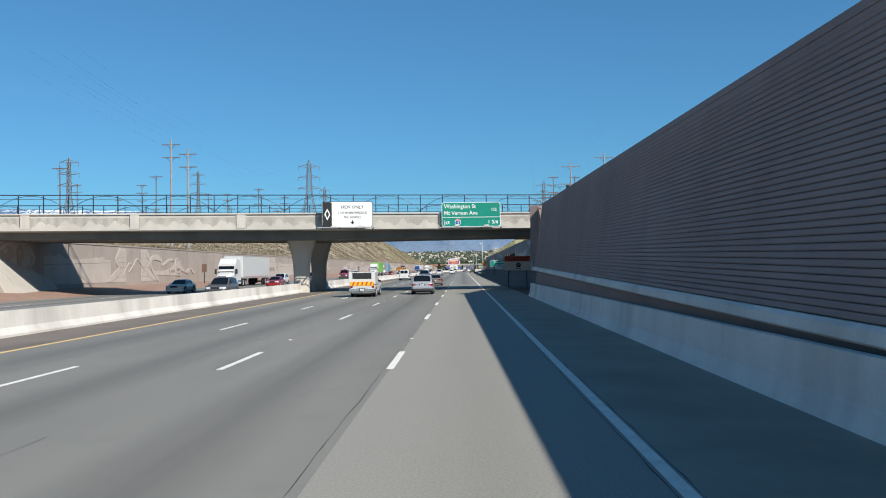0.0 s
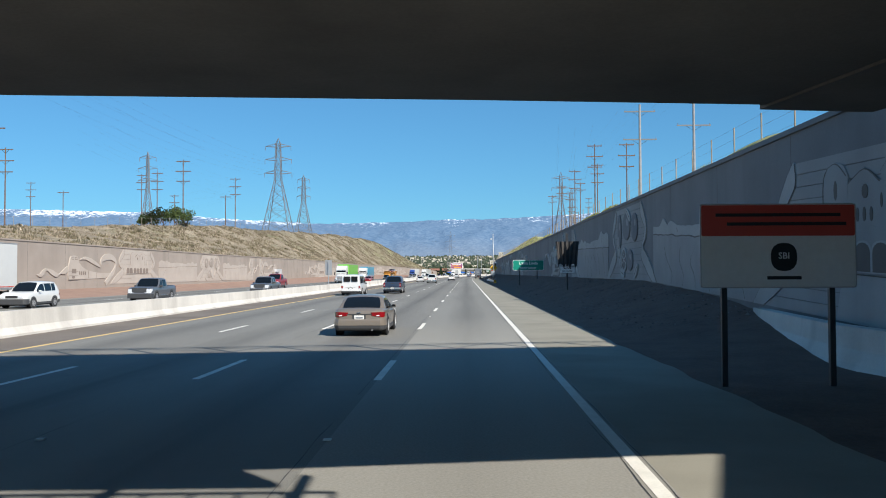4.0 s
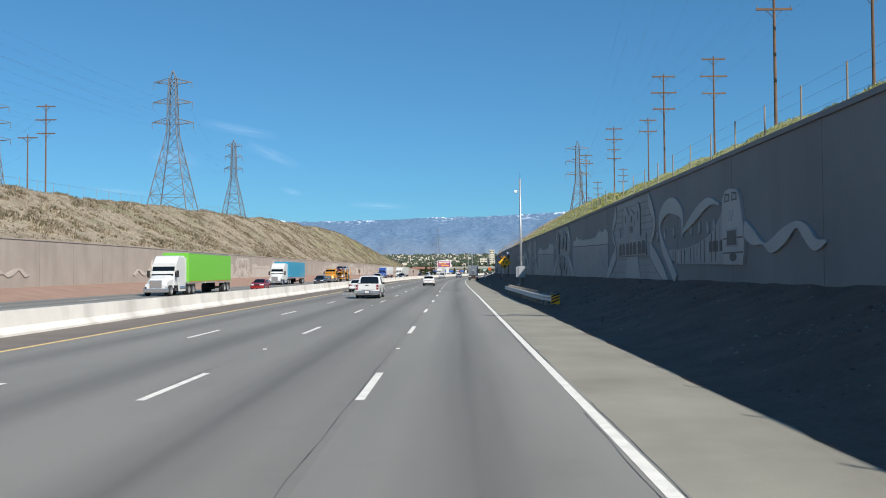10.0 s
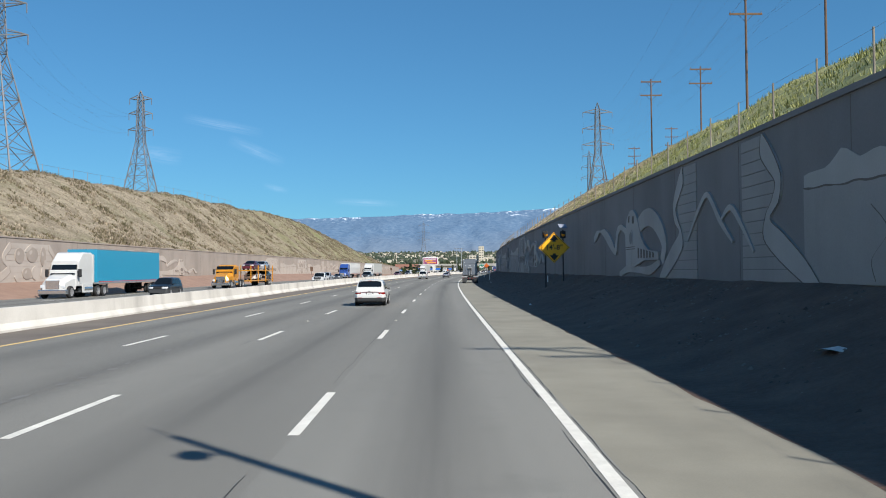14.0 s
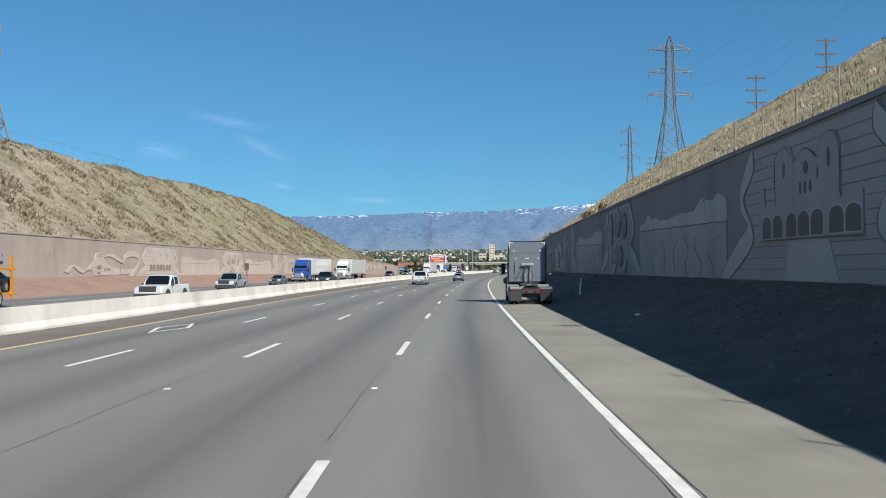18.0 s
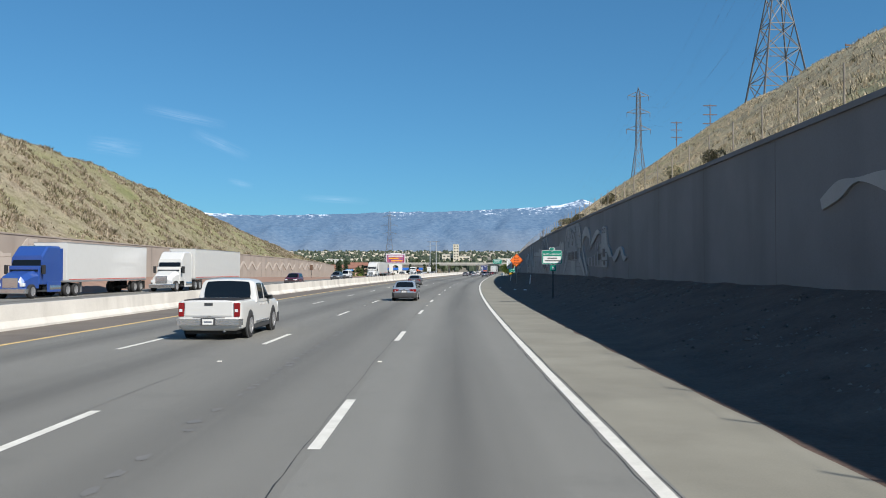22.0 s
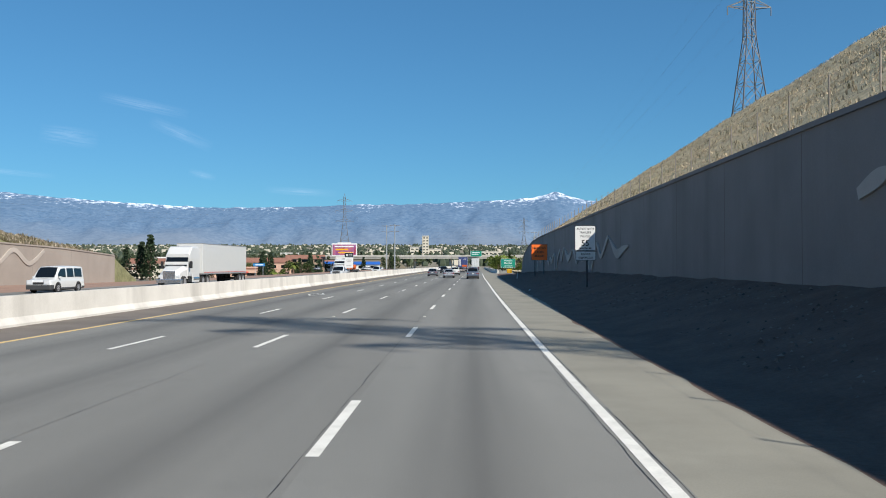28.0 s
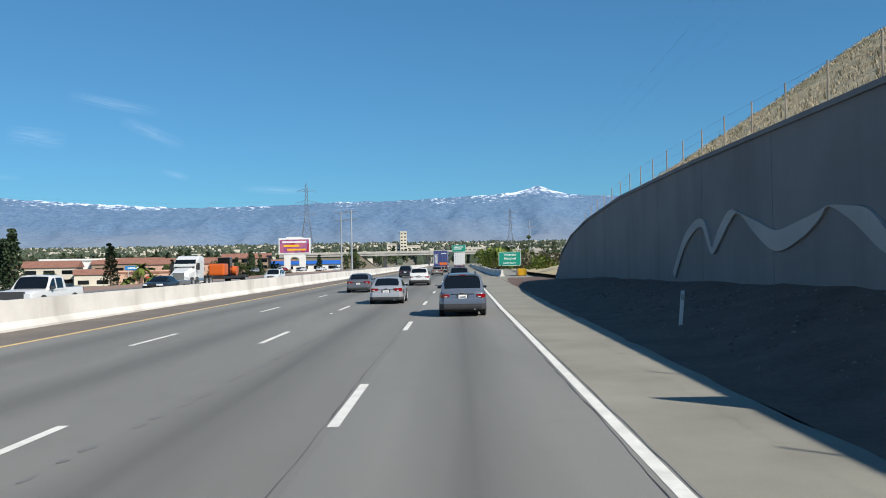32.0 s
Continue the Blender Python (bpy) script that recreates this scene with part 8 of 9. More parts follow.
# amber car transporter
tractor(spot(-29, 363, 0, 180), PYEL, "amber car transporter tractor", G, 0.9, 2.9)
ct = thing("car_transporter", spot(-29, 366), "amber car transporter trailer carrying cars", "trailer")
for z in (0.7, 2.1):
    part("deck", box(-1.25, 1.25, 0, 14, z, z + 0.14, 0.02), PYEL, ct)
for x in (-1.22, 1.22):
    for y in (0.3, 4.5, 9.0, 13.6):
        part("stanchion", box(x - 0.06, x + 0.06, y - 0.06, y + 0.06, 0.5, 2.9), PYEL, ct)
dual_axle(ct, 11.0, 1.25)
dual_axle(ct, 12.2, 1.25)
for y, z, p, s in ((369, 2.24, PMAROON, "sedan"), (375, 2.24, PSIL, "sedan"), (370, 0.84, PW, "sedan"), (376, 0.84, PBLACK, "sedan")):
    car("sedan", spot(-29, y + 4.4, z, 180), p, s, 4.4, 1.75, 1.4, "carried sedan strapped on the transporter deck", group="carried cars", plain=True)
# red service truck with a boom
tt = car("service_truck", spot(-29, 196, 0, 180), PRED, "pickup", 6.6, 2.1, 2.2, "red service truck with white folded boom", "truck", r=0.42, group=G)
part("boom", box(-0.2, 0.2, 0.2, 3.4, 2.3, 2.7, 0.04), PW, tt)
part("boom_pillar", box(-0.35, 0.35, 1.0, 1.7, 1.2, 2.35, 0.04), PW, tt)

# cars parked in front of the showroom
rs = random.Random(12)
for i in range(13):
    t = car("parked_car", spot(-46 - 2.4 * i + rs.uniform(-0.5, 0.5), 940 + (i % 3) * 14 + rs.uniform(-3, 3), town_z(960, -60) + 3.6, rs.choice((0, 180)) + rs.uniform(-15, 15)), rs.choice((PW, PSIL, PNAVY, PBLACK, PGREY, PW, PRED)), rs.choice(("suv", "sedan", "suv")), 4.6, 1.85, 1.6, "parked car on the showroom forecourt", group="parked cars", plain=True)

# ---- trees, shrubs and grass ----
def leaf_material(name, dark, light):
    m = mat(name, light, 0.85, spec=0.2)
    n = Nodes(m)
    isl = n.add("ShaderNodeNewGeometry").outputs["Random Per Island"]
    c = n.ramp(isl, [(0.0, dark), (1.0, light)])
    hs = n.add("ShaderNodeHueSaturation")
    n.link(c, hs.inputs["Color"])
    n.link(n.math("ADD", 0.75, n.math("MULTIPLY", n.per_object(), 0.5)), hs.inputs["Value"])
    n.color(hs.outputs[0])
    return m


LEAF = leaf_material("tree leaves", (0.02, 0.035, 0.012), (0.085, 0.11, 0.035))
CONIFER = leaf_material("conifer needles", (0.012, 0.024, 0.012), (0.045, 0.066, 0.03))
BARE = leaf_material("bare twigs", (0.075, 0.055, 0.045), (0.16, 0.125, 0.1))
SAGE = leaf_material("grey shrub leaves", (0.08, 0.075, 0.045), (0.24, 0.215, 0.13))
SPRING = leaf_material("bright shrub leaves", (0.05, 0.07, 0.012), (0.15, 0.19, 0.04))
DRY = leaf_material("dry grass tufts", (0.17, 0.132, 0.094), (0.46, 0.39, 0.295))
OLIVE = leaf_material("olive grass tufts", (0.085, 0.075, 0.042), (0.235, 0.2, 0.118))
STRAW = leaf_material("straw grass tufts", (0.32, 0.26, 0.175), (0.55, 0.46, 0.325))
FRESH = leaf_material("spring grass tufts", (0.18, 0.19, 0.06), (0.4, 0.4, 0.16))
STONE = leaf_material("loose stones", (0.08, 0.066, 0.058), (0.26, 0.225, 0.2))


def leaves(bm, centre, radius, n, size, rnd, squash=1.0, shell=0.55):
    for _ in range(n):
        d = Vector((rnd.gauss(0, 1), rnd.gauss(0, 1), rnd.gauss(0, 1))).normalized()
        p = Vector(centre) + Vector((d.x, d.y, d.z * squash)) * radius * (shell + (1 - shell) * rnd.random() ** 0.6)
        a = Vector((rnd.gauss(0, 1), rnd.gauss(0, 1), rnd.gauss(0, 1))).normalized() * size * rnd.uniform(0.6, 1.3)
        b = a.orthogonal().normalized() * size * rnd.uniform(0.5, 1.0)
        vs = [bm.verts.new(p + v) for v in (a, b, -a, -b)]
        bm.faces.new(vs)


def tree(kind, seed):
    rnd = random.Random(seed)
    t = new("tree")
    tr = bmesh.new()
    cr = bmesh.new()
    if kind == "round":
        h = 7.0
        add_rod(tr, (0, 0, -0.3), (0.1, 0, 2.4), 0.22, 0.15, 7)
        for k in range(5):
            a = 2 * math.pi * k / 5 + rnd.random()
            add_rod(tr, (0.1, 0, 2.0 + 0.2 * k), (1.6 * math.cos(a), 1.6 * math.sin(a), 3.6 + rnd.random() * 1.6), 0.09, 0.03, 5)
        for k in range(11):
            a = 2 * math.pi * rnd.random()
            r = 1.9 * rnd.random() ** 0.6
            leaves(cr, (r * math.cos(a), r * math.sin(a), 3.2 + 2.6 * rnd.random()), rnd.uniform(0.9, 1.5), 70, 0.22, rnd, 0.8)
        m = LEAF
    elif kind == "conifer":
        add_rod(tr, (0, 0, -0.3), (0, 0, 9.5), 0.2, 0.04, 7)
        for k in range(13):
            z = 1.2 + k * 0.68
            w = 2.2 * (1 - k / 14.5) + 0.25
            leaves(cr, (rnd.uniform(-0.25, 0.25), rnd.uniform(-0.25, 0.25), z), w, 90, 0.26, rnd, 0.45, 0.35)
        m = CONIFER
    elif kind == "bare":
        add_rod(tr, (0, 0, -0.3), (0, 0, 3.0), 0.2, 0.12, 7)
        for k in range(9):
            a = 2 * math.pi * k / 9 + rnd.random()
            e = Vector((1.9 * math.cos(a), 1.9 * math.sin(a), 5.0 + rnd.random() * 2))
            add_rod(tr, (0, 0, 1.8 + 0.15 * k), e, 0.07, 0.02, 4)
            leaves(cr, e * 0.85, 1.2, 34, 0.12, rnd, 0.9, 0.1)
        m = BARE
    elif kind == "palm":
        add_rod(tr, (0, 0, -0.3), (0.2, 0, 3.2), 0.3, 0.22, 8)
        for k in range(22):
            a = 2 * math.pi * k / 22 + rnd.random() * 0.2
            up = rnd.uniform(-0.2, 1.1)
            prev = Vector((0.2, 0, 3.2))
            for q in range(1, 6):
                r = q * 0.38
                p = Vector((0.2 + r * math.cos(a), r * math.sin(a), 3.2 + up * r * 0.9 - 0.16 * r * r * 2))
                side = Vector((-math.sin(a), math.cos(a), 0)) * (0.4 - 0.05 * q)
                vs = [cr.verts.new(v) for v in (prev - side, prev + side, p + side * 0.8, p - side * 0.8)]
                cr.faces.new(vs)
                prev = p
        m = SPRING
    else:
        for k in range(3):
            add_rod(tr, (0, 0, -0.3), (rnd.uniform(-0.5, 0.5), rnd.uniform(-0.5, 0.5), 0.8), 0.05, 0.02, 5)
        for k in range(6):
            leaves(cr, (rnd.uniform(-0.8, 0.8), rnd.uniform(-0.8, 0.8), rnd.uniform(0.4, 1.0)), 0.65, 60, 0.12, rnd, 0.8)
        m = {"sage": SAGE, "spring": SPRING}[kind]
    part("trunk", tr, WOOD, t)
    part("crown", cr, m, t)
    return t


LABELS = {"round": "leafy broad-crowned town tree", "conifer": "tall dark narrow conifer tree", "bare": "leafless brown winter street tree", "palm": "short feathery date palm tree",
          "sage": "grey-green dry shrub on the slope", "spring": "bright green roadside shrub clump"}
protos = {}


def plant(kind, p, s, turn, group):
    key = (kind, random.Random(int(p[0] * 7 + p[1] * 13)).randrange(3))
    m = Matrix.Translation(p) @ pose(0, 0, 0, 0, 0, turn) @ Matrix.Diagonal((s, s, s * 1.05, 1))
    if key not in protos:
        protos[key] = tree(kind, hash(key[1] * 31 + len(kind)) % 1000)
        protos[key].matrix_world = m
        ob = protos[key]
    else:
        src = protos[key]
        ob = copy_thing(src, Matrix.Identity(4))
        ob.matrix_world = m
    ob.name = "shrub" if kind in ("sage", "spring") else "tree"
    tagged(ob, LABELS[kind], "shrub" if kind in ("sage", "spring") else "tree", group)


R = random.Random(5)
for i in range(178):
    y = 720 + 530 * R.random() ** 0.7
    u = -R.uniform(47, 58 + (y - 600) * 0.7)
    if -150 < u < -88 and 780 < y < 965:
        u -= 75
    if u > -86 and 790 < y < 1010:
        u -= 45
    if y < 880:
        y += 240
    p = at(u, y)
    plant(R.choice(("round", "round", "conifer", "conifer", "conifer", "bare", "palm" if y < 800 else "round")), (p.x, p.y, town_z(p.y, p.x)), R.uniform(0.7, 1.25), R.uniform(0, 360), "town trees")
for i in range(60):
    y = R.uniform(1050, 1500)
    u = R.uniform(-60, 160)
    if -45 < u < 14:
        continue
    p = at(u, y)
    plant(R.choice(("round", "conifer", "round")), (p.x, p.y, town_z(p.y, p.x)), R.uniform(0.7, 1.2), R.uniform(0, 360), "town trees")
for u, y, k, s in ((-116, 906, "conifer", 1.4), (-128, 868, "conifer", 1.75), (-134, 874, "conifer", 1.5), (-141, 876, "conifer", 1.3), (-112, 955, "bare", 1.5), (-118, 962, "bare", 1.6), (-106, 968, "bare", 1.4), (-63, 800, "palm", 1.2), (-75, 850, "palm", 1.0), (-45.5, 748, "palm", 1.0), (-49, 752, "palm", 0.9),
                   (-90, 905, "conifer", 1.15), (-95, 912, "conifer", 1.2), (-85, 918, "round", 1.2), (-99, 925, "conifer", 1.1), (-80, 930, "round", 1.1), (-36.5, 905, "round", 0.9), (-50, 1020, "conifer", 1.2)):
    p = at(u, y)
    plant(k, (p.x, p.y, town_z(p.y, p.x)), s, u * 7, "town trees")
for i in range(24):
    y = R.uniform(880, 1005)
    u = -R.uniform(62, 150)
    p = at(u, y)
    plant(R.choice(("round", "round", "conifer", "bare", "bare")), (p.x, p.y, town_z(p.y, p.x)), R.uniform(0.55, 0.95), R.uniform(0, 360), "town trees")
# shrubs beyond the wall's end and on the slopes
for i in range(46):
    y = R.uniform(745, 860)
    u = R.uniform(11, 34)
    plant("spring" if R.random() < 0.6 else "sage", at(u, y, -0.1), R.uniform(1.0, 2.6), R.uniform(0, 360), "roadside shrubs")
for u, y, k in ((5.6, 828, 3.2), (7.0, 836, 3.6), (8.8, 842, 3.8), (11, 850, 3.6), (6.0, 850, 3.4), (4.9, 815, 2.6), (12.5, 838, 3.4)):
    plant("spring", at(u, y, -0.1), k, u * 50, "roadside shrubs")
for i in range(22):
    y = R.choice((R.uniform(400, 418), R.uniform(478, 545), R.uniform(478, 545), R.uniform(478, 545), R.uniform(420, 560)))
    k = R.uniform(0.03, 0.14)
    uc = interp(y, CREST_RU)
    u = 8.3 + (uc - 8.3) * k
    z = wall_right_top(y) - 0.1 + interp(y, STEEP) * (u - 8.0)
    plant("sage", at(u, y, z - 0.1), R.uniform(0.28, 0.6), R.uniform(0, 360), "slope shrubs")
for u, y, k in ((-62, 252, 0.85), (-65, 255, 0.95), (-68.5, 257, 0.95), (-71.5, 259, 0.85), (-75, 262, 0.75)):
    plant("round", at(u, y, interp(y, CREST_L) - 1.9), k, u * 17, "hilltop trees")


def tufts(name, n, spots, material, label, height, seed, wide=0.16):
    rnd = random.Random(seed)
    verts, faces = [], []
    for _ in range(n):
        p, s = spots(rnd)
        hgt = height * rnd.uniform(0.5, 1.35) * s
        for b in range(5):
            a = rnd.uniform(0, 2 * math.pi)
            w = wide * hgt + (0.03 if wide > 0.1 else 0.008)
            lean = rnd.uniform(0.3, 1.15) * hgt
            bx, by = p.x + 0.25 * hgt * math.cos(a), p.y + 0.25 * hgt * math.sin(a)
            i = len(verts)
            verts.extend(((bx - w * math.sin(a), by + w * math.cos(a), p.z - 0.08), (bx + w * math.sin(a), by - w * math.cos(a), p.z - 0.08), (bx + lean * math.cos(a), by + lean * math.sin(a), p.z + hgt)))
            faces.append((i, i + 1, i + 2))
    me = bpy.data.meshes.new(name)
    me.from_pydata(verts, [], faces)
    me.materials.append(material)
    return tagged(new(name, me), label, "grass", kind="stuff")


def on_left(rnd):
    y = rnd.uniform(90, 642)
    k = rnd.random()
    u = -42.6 - 21.5 * k
    p = at(u, y)
    m = noise.noise(Vector((p.x / 2.2, p.y / 2.2, 1.7))) + 0.6 * noise.noise(Vector((p.x / 9, p.y / 9, 4.1)))
    if m < 0.12 and rnd.random() < 0.9:
        return on_left(rnd)
    pr = left_hill(y)[::-1]
    z = float(np.interp(u, [a for a, _ in pr], [b for _, b in pr]))
    return at(u, y, z), 0.65 + 1.1 * max(0.0, m)


def on_right(rnd, y0, y1):
    y = rnd.uniform(y0, y1)
    pr = right_hill(y)
    u = rnd.uniform(8.5, min(pr[7][0], 28))
    z = float(np.interp(u, [a for a, _ in pr], [b for _, b in pr]))
    return at(u, y, z), 1.0 if y > 240 else 0.55


tufts("grass_tufts_left", 30000, on_left, DRY, "dry tufted grass covering the far hill", 0.3, 1)
tufts("olive_tufts_left", 16000, on_left, OLIVE, "olive weeds among the far hill's grass", 0.32, 2)
tufts("grass_tufts_right", 13000, lambda r: on_right(r, 110, 350), FRESH, "greenish grass on the cutting slope", 0.16, 3, 0.08)
tufts("olive_tufts_right", 5000, lambda r: on_right(r, 310, 720), OLIVE, "olive weeds on the cutting slope", 0.2, 5, 0.08)
tufts("dry_tufts_right", 60000, lambda r: on_right(r, 320, 720), STRAW, "dry grass stalks on the cutting slope", 0.13, 4, 0.08)


def stones(n, seed):
    rnd = random.Random(seed)
    verts, faces = [], []
    for _ in range(n):
        y = rnd.uniform(100, 700)
        u = 3.2 + 4.4 * rnd.random() ** 0.8
        zf = interp(y, [(60, 0.0), (92, 0.05), (106, 1.2), (120, 1.65), (500, 1.6), (640, 1.4), (690, 0.8), (718, 0.1), (735, 0.0)])
        p = at(u, y, zf * ((u - 2.9) / 4.95) ** 1.15)
        s = rnd.uniform(0.02, 0.06) * (0.6 + rnd.random())
        i = len(verts)
        for d in ((1, 0, 0), (0, 1, 0), (-1, 0, 0), (0, -1, 0), (0, 0, 0.8)):
            verts.append((p.x + d[0] * s * rnd.uniform(0.6, 1.2), p.y + d[1] * s * rnd.uniform(0.6, 1.2), p.z + d[2] * s * rnd.uniform(0.6, 1.2) - 0.01))
        faces.extend(((i, i + 1, i + 4), (i + 1, i + 2, i + 4), (i + 2, i + 3, i + 4), (i + 3, i, i + 4)))
    me = bpy.data.meshes.new("stones")
    me.from_pydata(verts, [], faces)
    me.materials.append(STONE)
    tagged(new("loose_stones", me), "loose stones strewn over the dark bank", "stones", kind="stuff")


stones(26000, 9)

# ---- town ----
STUCCO = [mottled("stucco cream", (0.5, 0.45, 0.36), (0.62, 0.57, 0.47), 0.4, 10, 0.9, 0.1), mottled("stucco salmon", (0.48, 0.3, 0.22), (0.58, 0.38, 0.28), 0.4, 10, 0.9, 0.1),
          mottled("stucco white", (0.62, 0.6, 0.56), (0.74, 0.72, 0.68), 0.4, 10, 0.9, 0.1), mottled("stucco brown", (0.25, 0.18, 0.13), (0.34, 0.25, 0.18), 0.4, 10, 0.9, 0.1)]
ROOFS = [mottled("red tile roof", (0.2, 0.085, 0.055), (0.3, 0.15, 0.105), 0.6, 12, 0.9, 0.2), mottled("grey flat roof", (0.3, 0.29, 0.28), (0.42, 0.41, 0.4), 0.6, 12, 0.9, 0.1), mottled("brown shingle roof", (0.13, 0.085, 0.06), (0.2, 0.14, 0.1), 0.6, 12, 0.9, 0.2)]


def house(x, y, z, w, d, h, wall, roof, pitched, turn, label, category="building", group="town buildings", storeys=1):
    t = thing("building", Matrix.Translation((x, y, z)) @ pose(0, 0, 0, 0, 0, turn), label, category, group)
    part("wall", box(-w / 2, w / 2, -d / 2, d / 2, -0.4, h), wall, t)
    if pitched:
        part("roof", slab([(-d / 2 - 0.5, h), (d / 2 + 0.5, h), (0, h + d * 0.22)], 0, -w / 2 - 0.5, w / 2 + 0.5), roof, t)
    else:
        part("parapet", box(-w / 2 - 0.15, w / 2 + 0.15, -d / 2 - 0.15, d / 2 + 0.15, h + 0.002, h + 0.6), wall, t)
        part("roof", box(-w / 2 + 0.2, w / 2 - 0.2, -d / 2 + 0.2, d / 2 - 0.2, h + 0.602, h + 0.66), roof, t)
        part("fascia", box(-w / 2 - 0.2, w / 2 + 0.2, -d / 2 - 0.25, -d / 2 - 0.16, h - 0.5, h + 0.1), roof, t)
    n = max(2, int(w / 5.6))
    for s in range(storeys):
        for i in range(n):
            cx = -w / 2 + (i + 0.5) * w / n
            zz = 0.9 + s * h / storeys
            part("window", box(cx - w / n * 0.3, cx + w / n * 0.3, -d / 2 - 0.05, -d / 2 - 0.01, zz, zz + 1.4), GLASS, t)
        for sx in (-1, 1):
            part("window", box(sx * (w / 2 + 0.03) - 0.02, sx * (w / 2 + 0.03) + 0.02, -d * 0.25, d * 0.25, 0.9 + s * h / storeys, 2.3 + s * h / storeys), GLASS, t)
    return t


R = random.Random(21)
NAMES = ("cream stucco shop building with flat roof", "salmon stucco building with red roof", "white commercial block with flat roof", "brown low building among trees")
k = 0
for i in range(30):
    y = R.uniform(800, 1200)
    u = -R.uniform(150, 175 + (y - 700) * 0.8)
    p = at(u, y)
    s = R.randrange(4)
    house(p.x, p.y, town_z(p.y, p.x), R.uniform(12, 32), R.uniform(9, 16), R.uniform(3.2, 6.0), STUCCO[s], ROOFS[R.choice((0, 1, 2))], R.random() < 0.5, R.uniform(-25, 25), NAMES[s])
# three-storey block with red bands and blue-roofed dealership
p = at(-93, 992)
b = house(p.x, p.y, -3.0, 20, 10, 8.0, STUCCO[3], ROOFS[0], True, 5, "three-storey brown block with red tiled roof", storeys=3)
p = at(-74, 1003)
b = house(p.x, p.y, -1.0, 38, 12, 3.6, STUCCO[2], ROOFS[1], False, 4, "long white car dealership with blue roof band", "showroom")
part("blue_band", box(-19.3, 19.3, -6.6, -6.3, 3.0, 4.6), mat("dealership blue", (0.02, 0.13, 0.5), 0.45), b, "blue roof band")
p = at(-150, 962)
house(p.x, p.y, -4.2, 31, 12, 9.4, STUCCO[2], ROOFS[1], False, 14, "white flat-roofed store behind a conifer")
p = at(-130, 925)
house(p.x, p.y, -4.4, 12, 9, 4.2, STUCCO[0], ROOFS[0], True, 14, "ochre restaurant with tiled roof and arches")
p = at(-142, 1010)
house(p.x, p.y, -4.2, 13, 9, 8.6, STUCCO[2], ROOFS[0], True, 10, "white two-storey building with red tiled roof", storeys=2)
p = at(-115, 938)
b = house(p.x, p.y, -4.2, 21, 10, 4.6, STUCCO[1], ROOFS[0], False, 14, "salmon restaurant with red awnings")
for x in (-5.5, -1.5, 2.5):
    part("awning", slab([(-5.1, 3.0), (-6.1, 2.4), (-6.1, 2.3), (-5.1, 2.9)], 0, x, x + 3), SIGNRED, b, "red awning")
for u, y, w, h, c in ((-108, 956, 30, 7.0, 1), (-132, 962, 26, 7.5, 3), (-150, 930, 24, 6.5, 0), (-84, 1010, 16, 6.0, 1)):
    p = at(u, y)
    house(p.x, p.y, -4.0, w, 11, h, STUCCO[c], ROOFS[0], True, 6, "two-storey town building with red tiled roof", storeys=2)
# digital sign on white arched piers
bs = thing("digital_billboard", Matrix.Translation(at(-71.0, 985, -0.9)) @ pose(0, 0, 0, 0, 0, -3), "white arched pylon sign with a red digital screen", "billboard")
for x in (-3.2, 3.2):
    part("pier", box(x - 1.3, x + 1.3, -0.6, 0.6, -0.3, 6.2, 0.08), STUCCO[2], bs)
part("arch_head", slab([(-4.5, 6.2), (-1.9, 6.2)] + [(-1.9 * math.cos(math.pi * q / 10), 4.6 + 1.6 * math.sin(math.pi * q / 10)) for q in range(11)] + [(1.9, 6.2), (4.5, 6.2), (4.5, 7.4), (-4.5, 7.4)], 1, -0.55, 0.55), STUCCO[2], bs)
fr = part("frame", box(-6.6, 6.6, -0.8, 0.8, 7.402, 14.0, 0.1), SIGNWHITE, bs)
sc = mat("led screen", (0.35, 0.04, 0.07), 0.4)
nn = Nodes(sc)
nn.color(nn.ramp(nn.noise(0.35, 2.0), [(0.4, (0.32, 0.02, 0.05)), (0.5, (0.25, 0.1, 0.26)), (0.6, (0.42, 0.12, 0.18))]))
part("screen", box(-6.1, 6.1, -0.86, -0.802, 7.9, 13.4), sc, fr, "lit red and violet screen")
for z0, z1, x0, x1 in ((12.0, 12.7, -5, 5), (10.4, 11.2, -4.5, 2), (8.8, 9.5, -3, 4.8)):
    part("text_bar", box(x0, x1, -0.9, -0.862, z0, z1), SIGNYELLOW if z0 < 12 else SIGNWHITE, fr)
part("crown_cap", box(-3.5, 3.5, -0.6, 0.6, 14.002, 14.5, 0.1), STUCCO[2], bs)
# blue shop sign on poles
p = at(-69, 806, -4.0)
s = thing("shop_sign", Matrix.Translation(p), "small blue shop sign on two posts", "shop sign")
part("board", box(-1.8, 1.8, -0.15, 0.15, 5.5, 6.4), mat("shop blue", (0.02, 0.2, 0.5), 0.5), s)
part("text_bar", box(-1.3, 1.3, -0.17, -0.151, 5.8, 6.1), SIGNWHITE, s)
for x in (-1.2, 1.2):
    part("post", rod((x, 0, -0.3), (x, 0, 5.5), 0.09), STEEL, s)
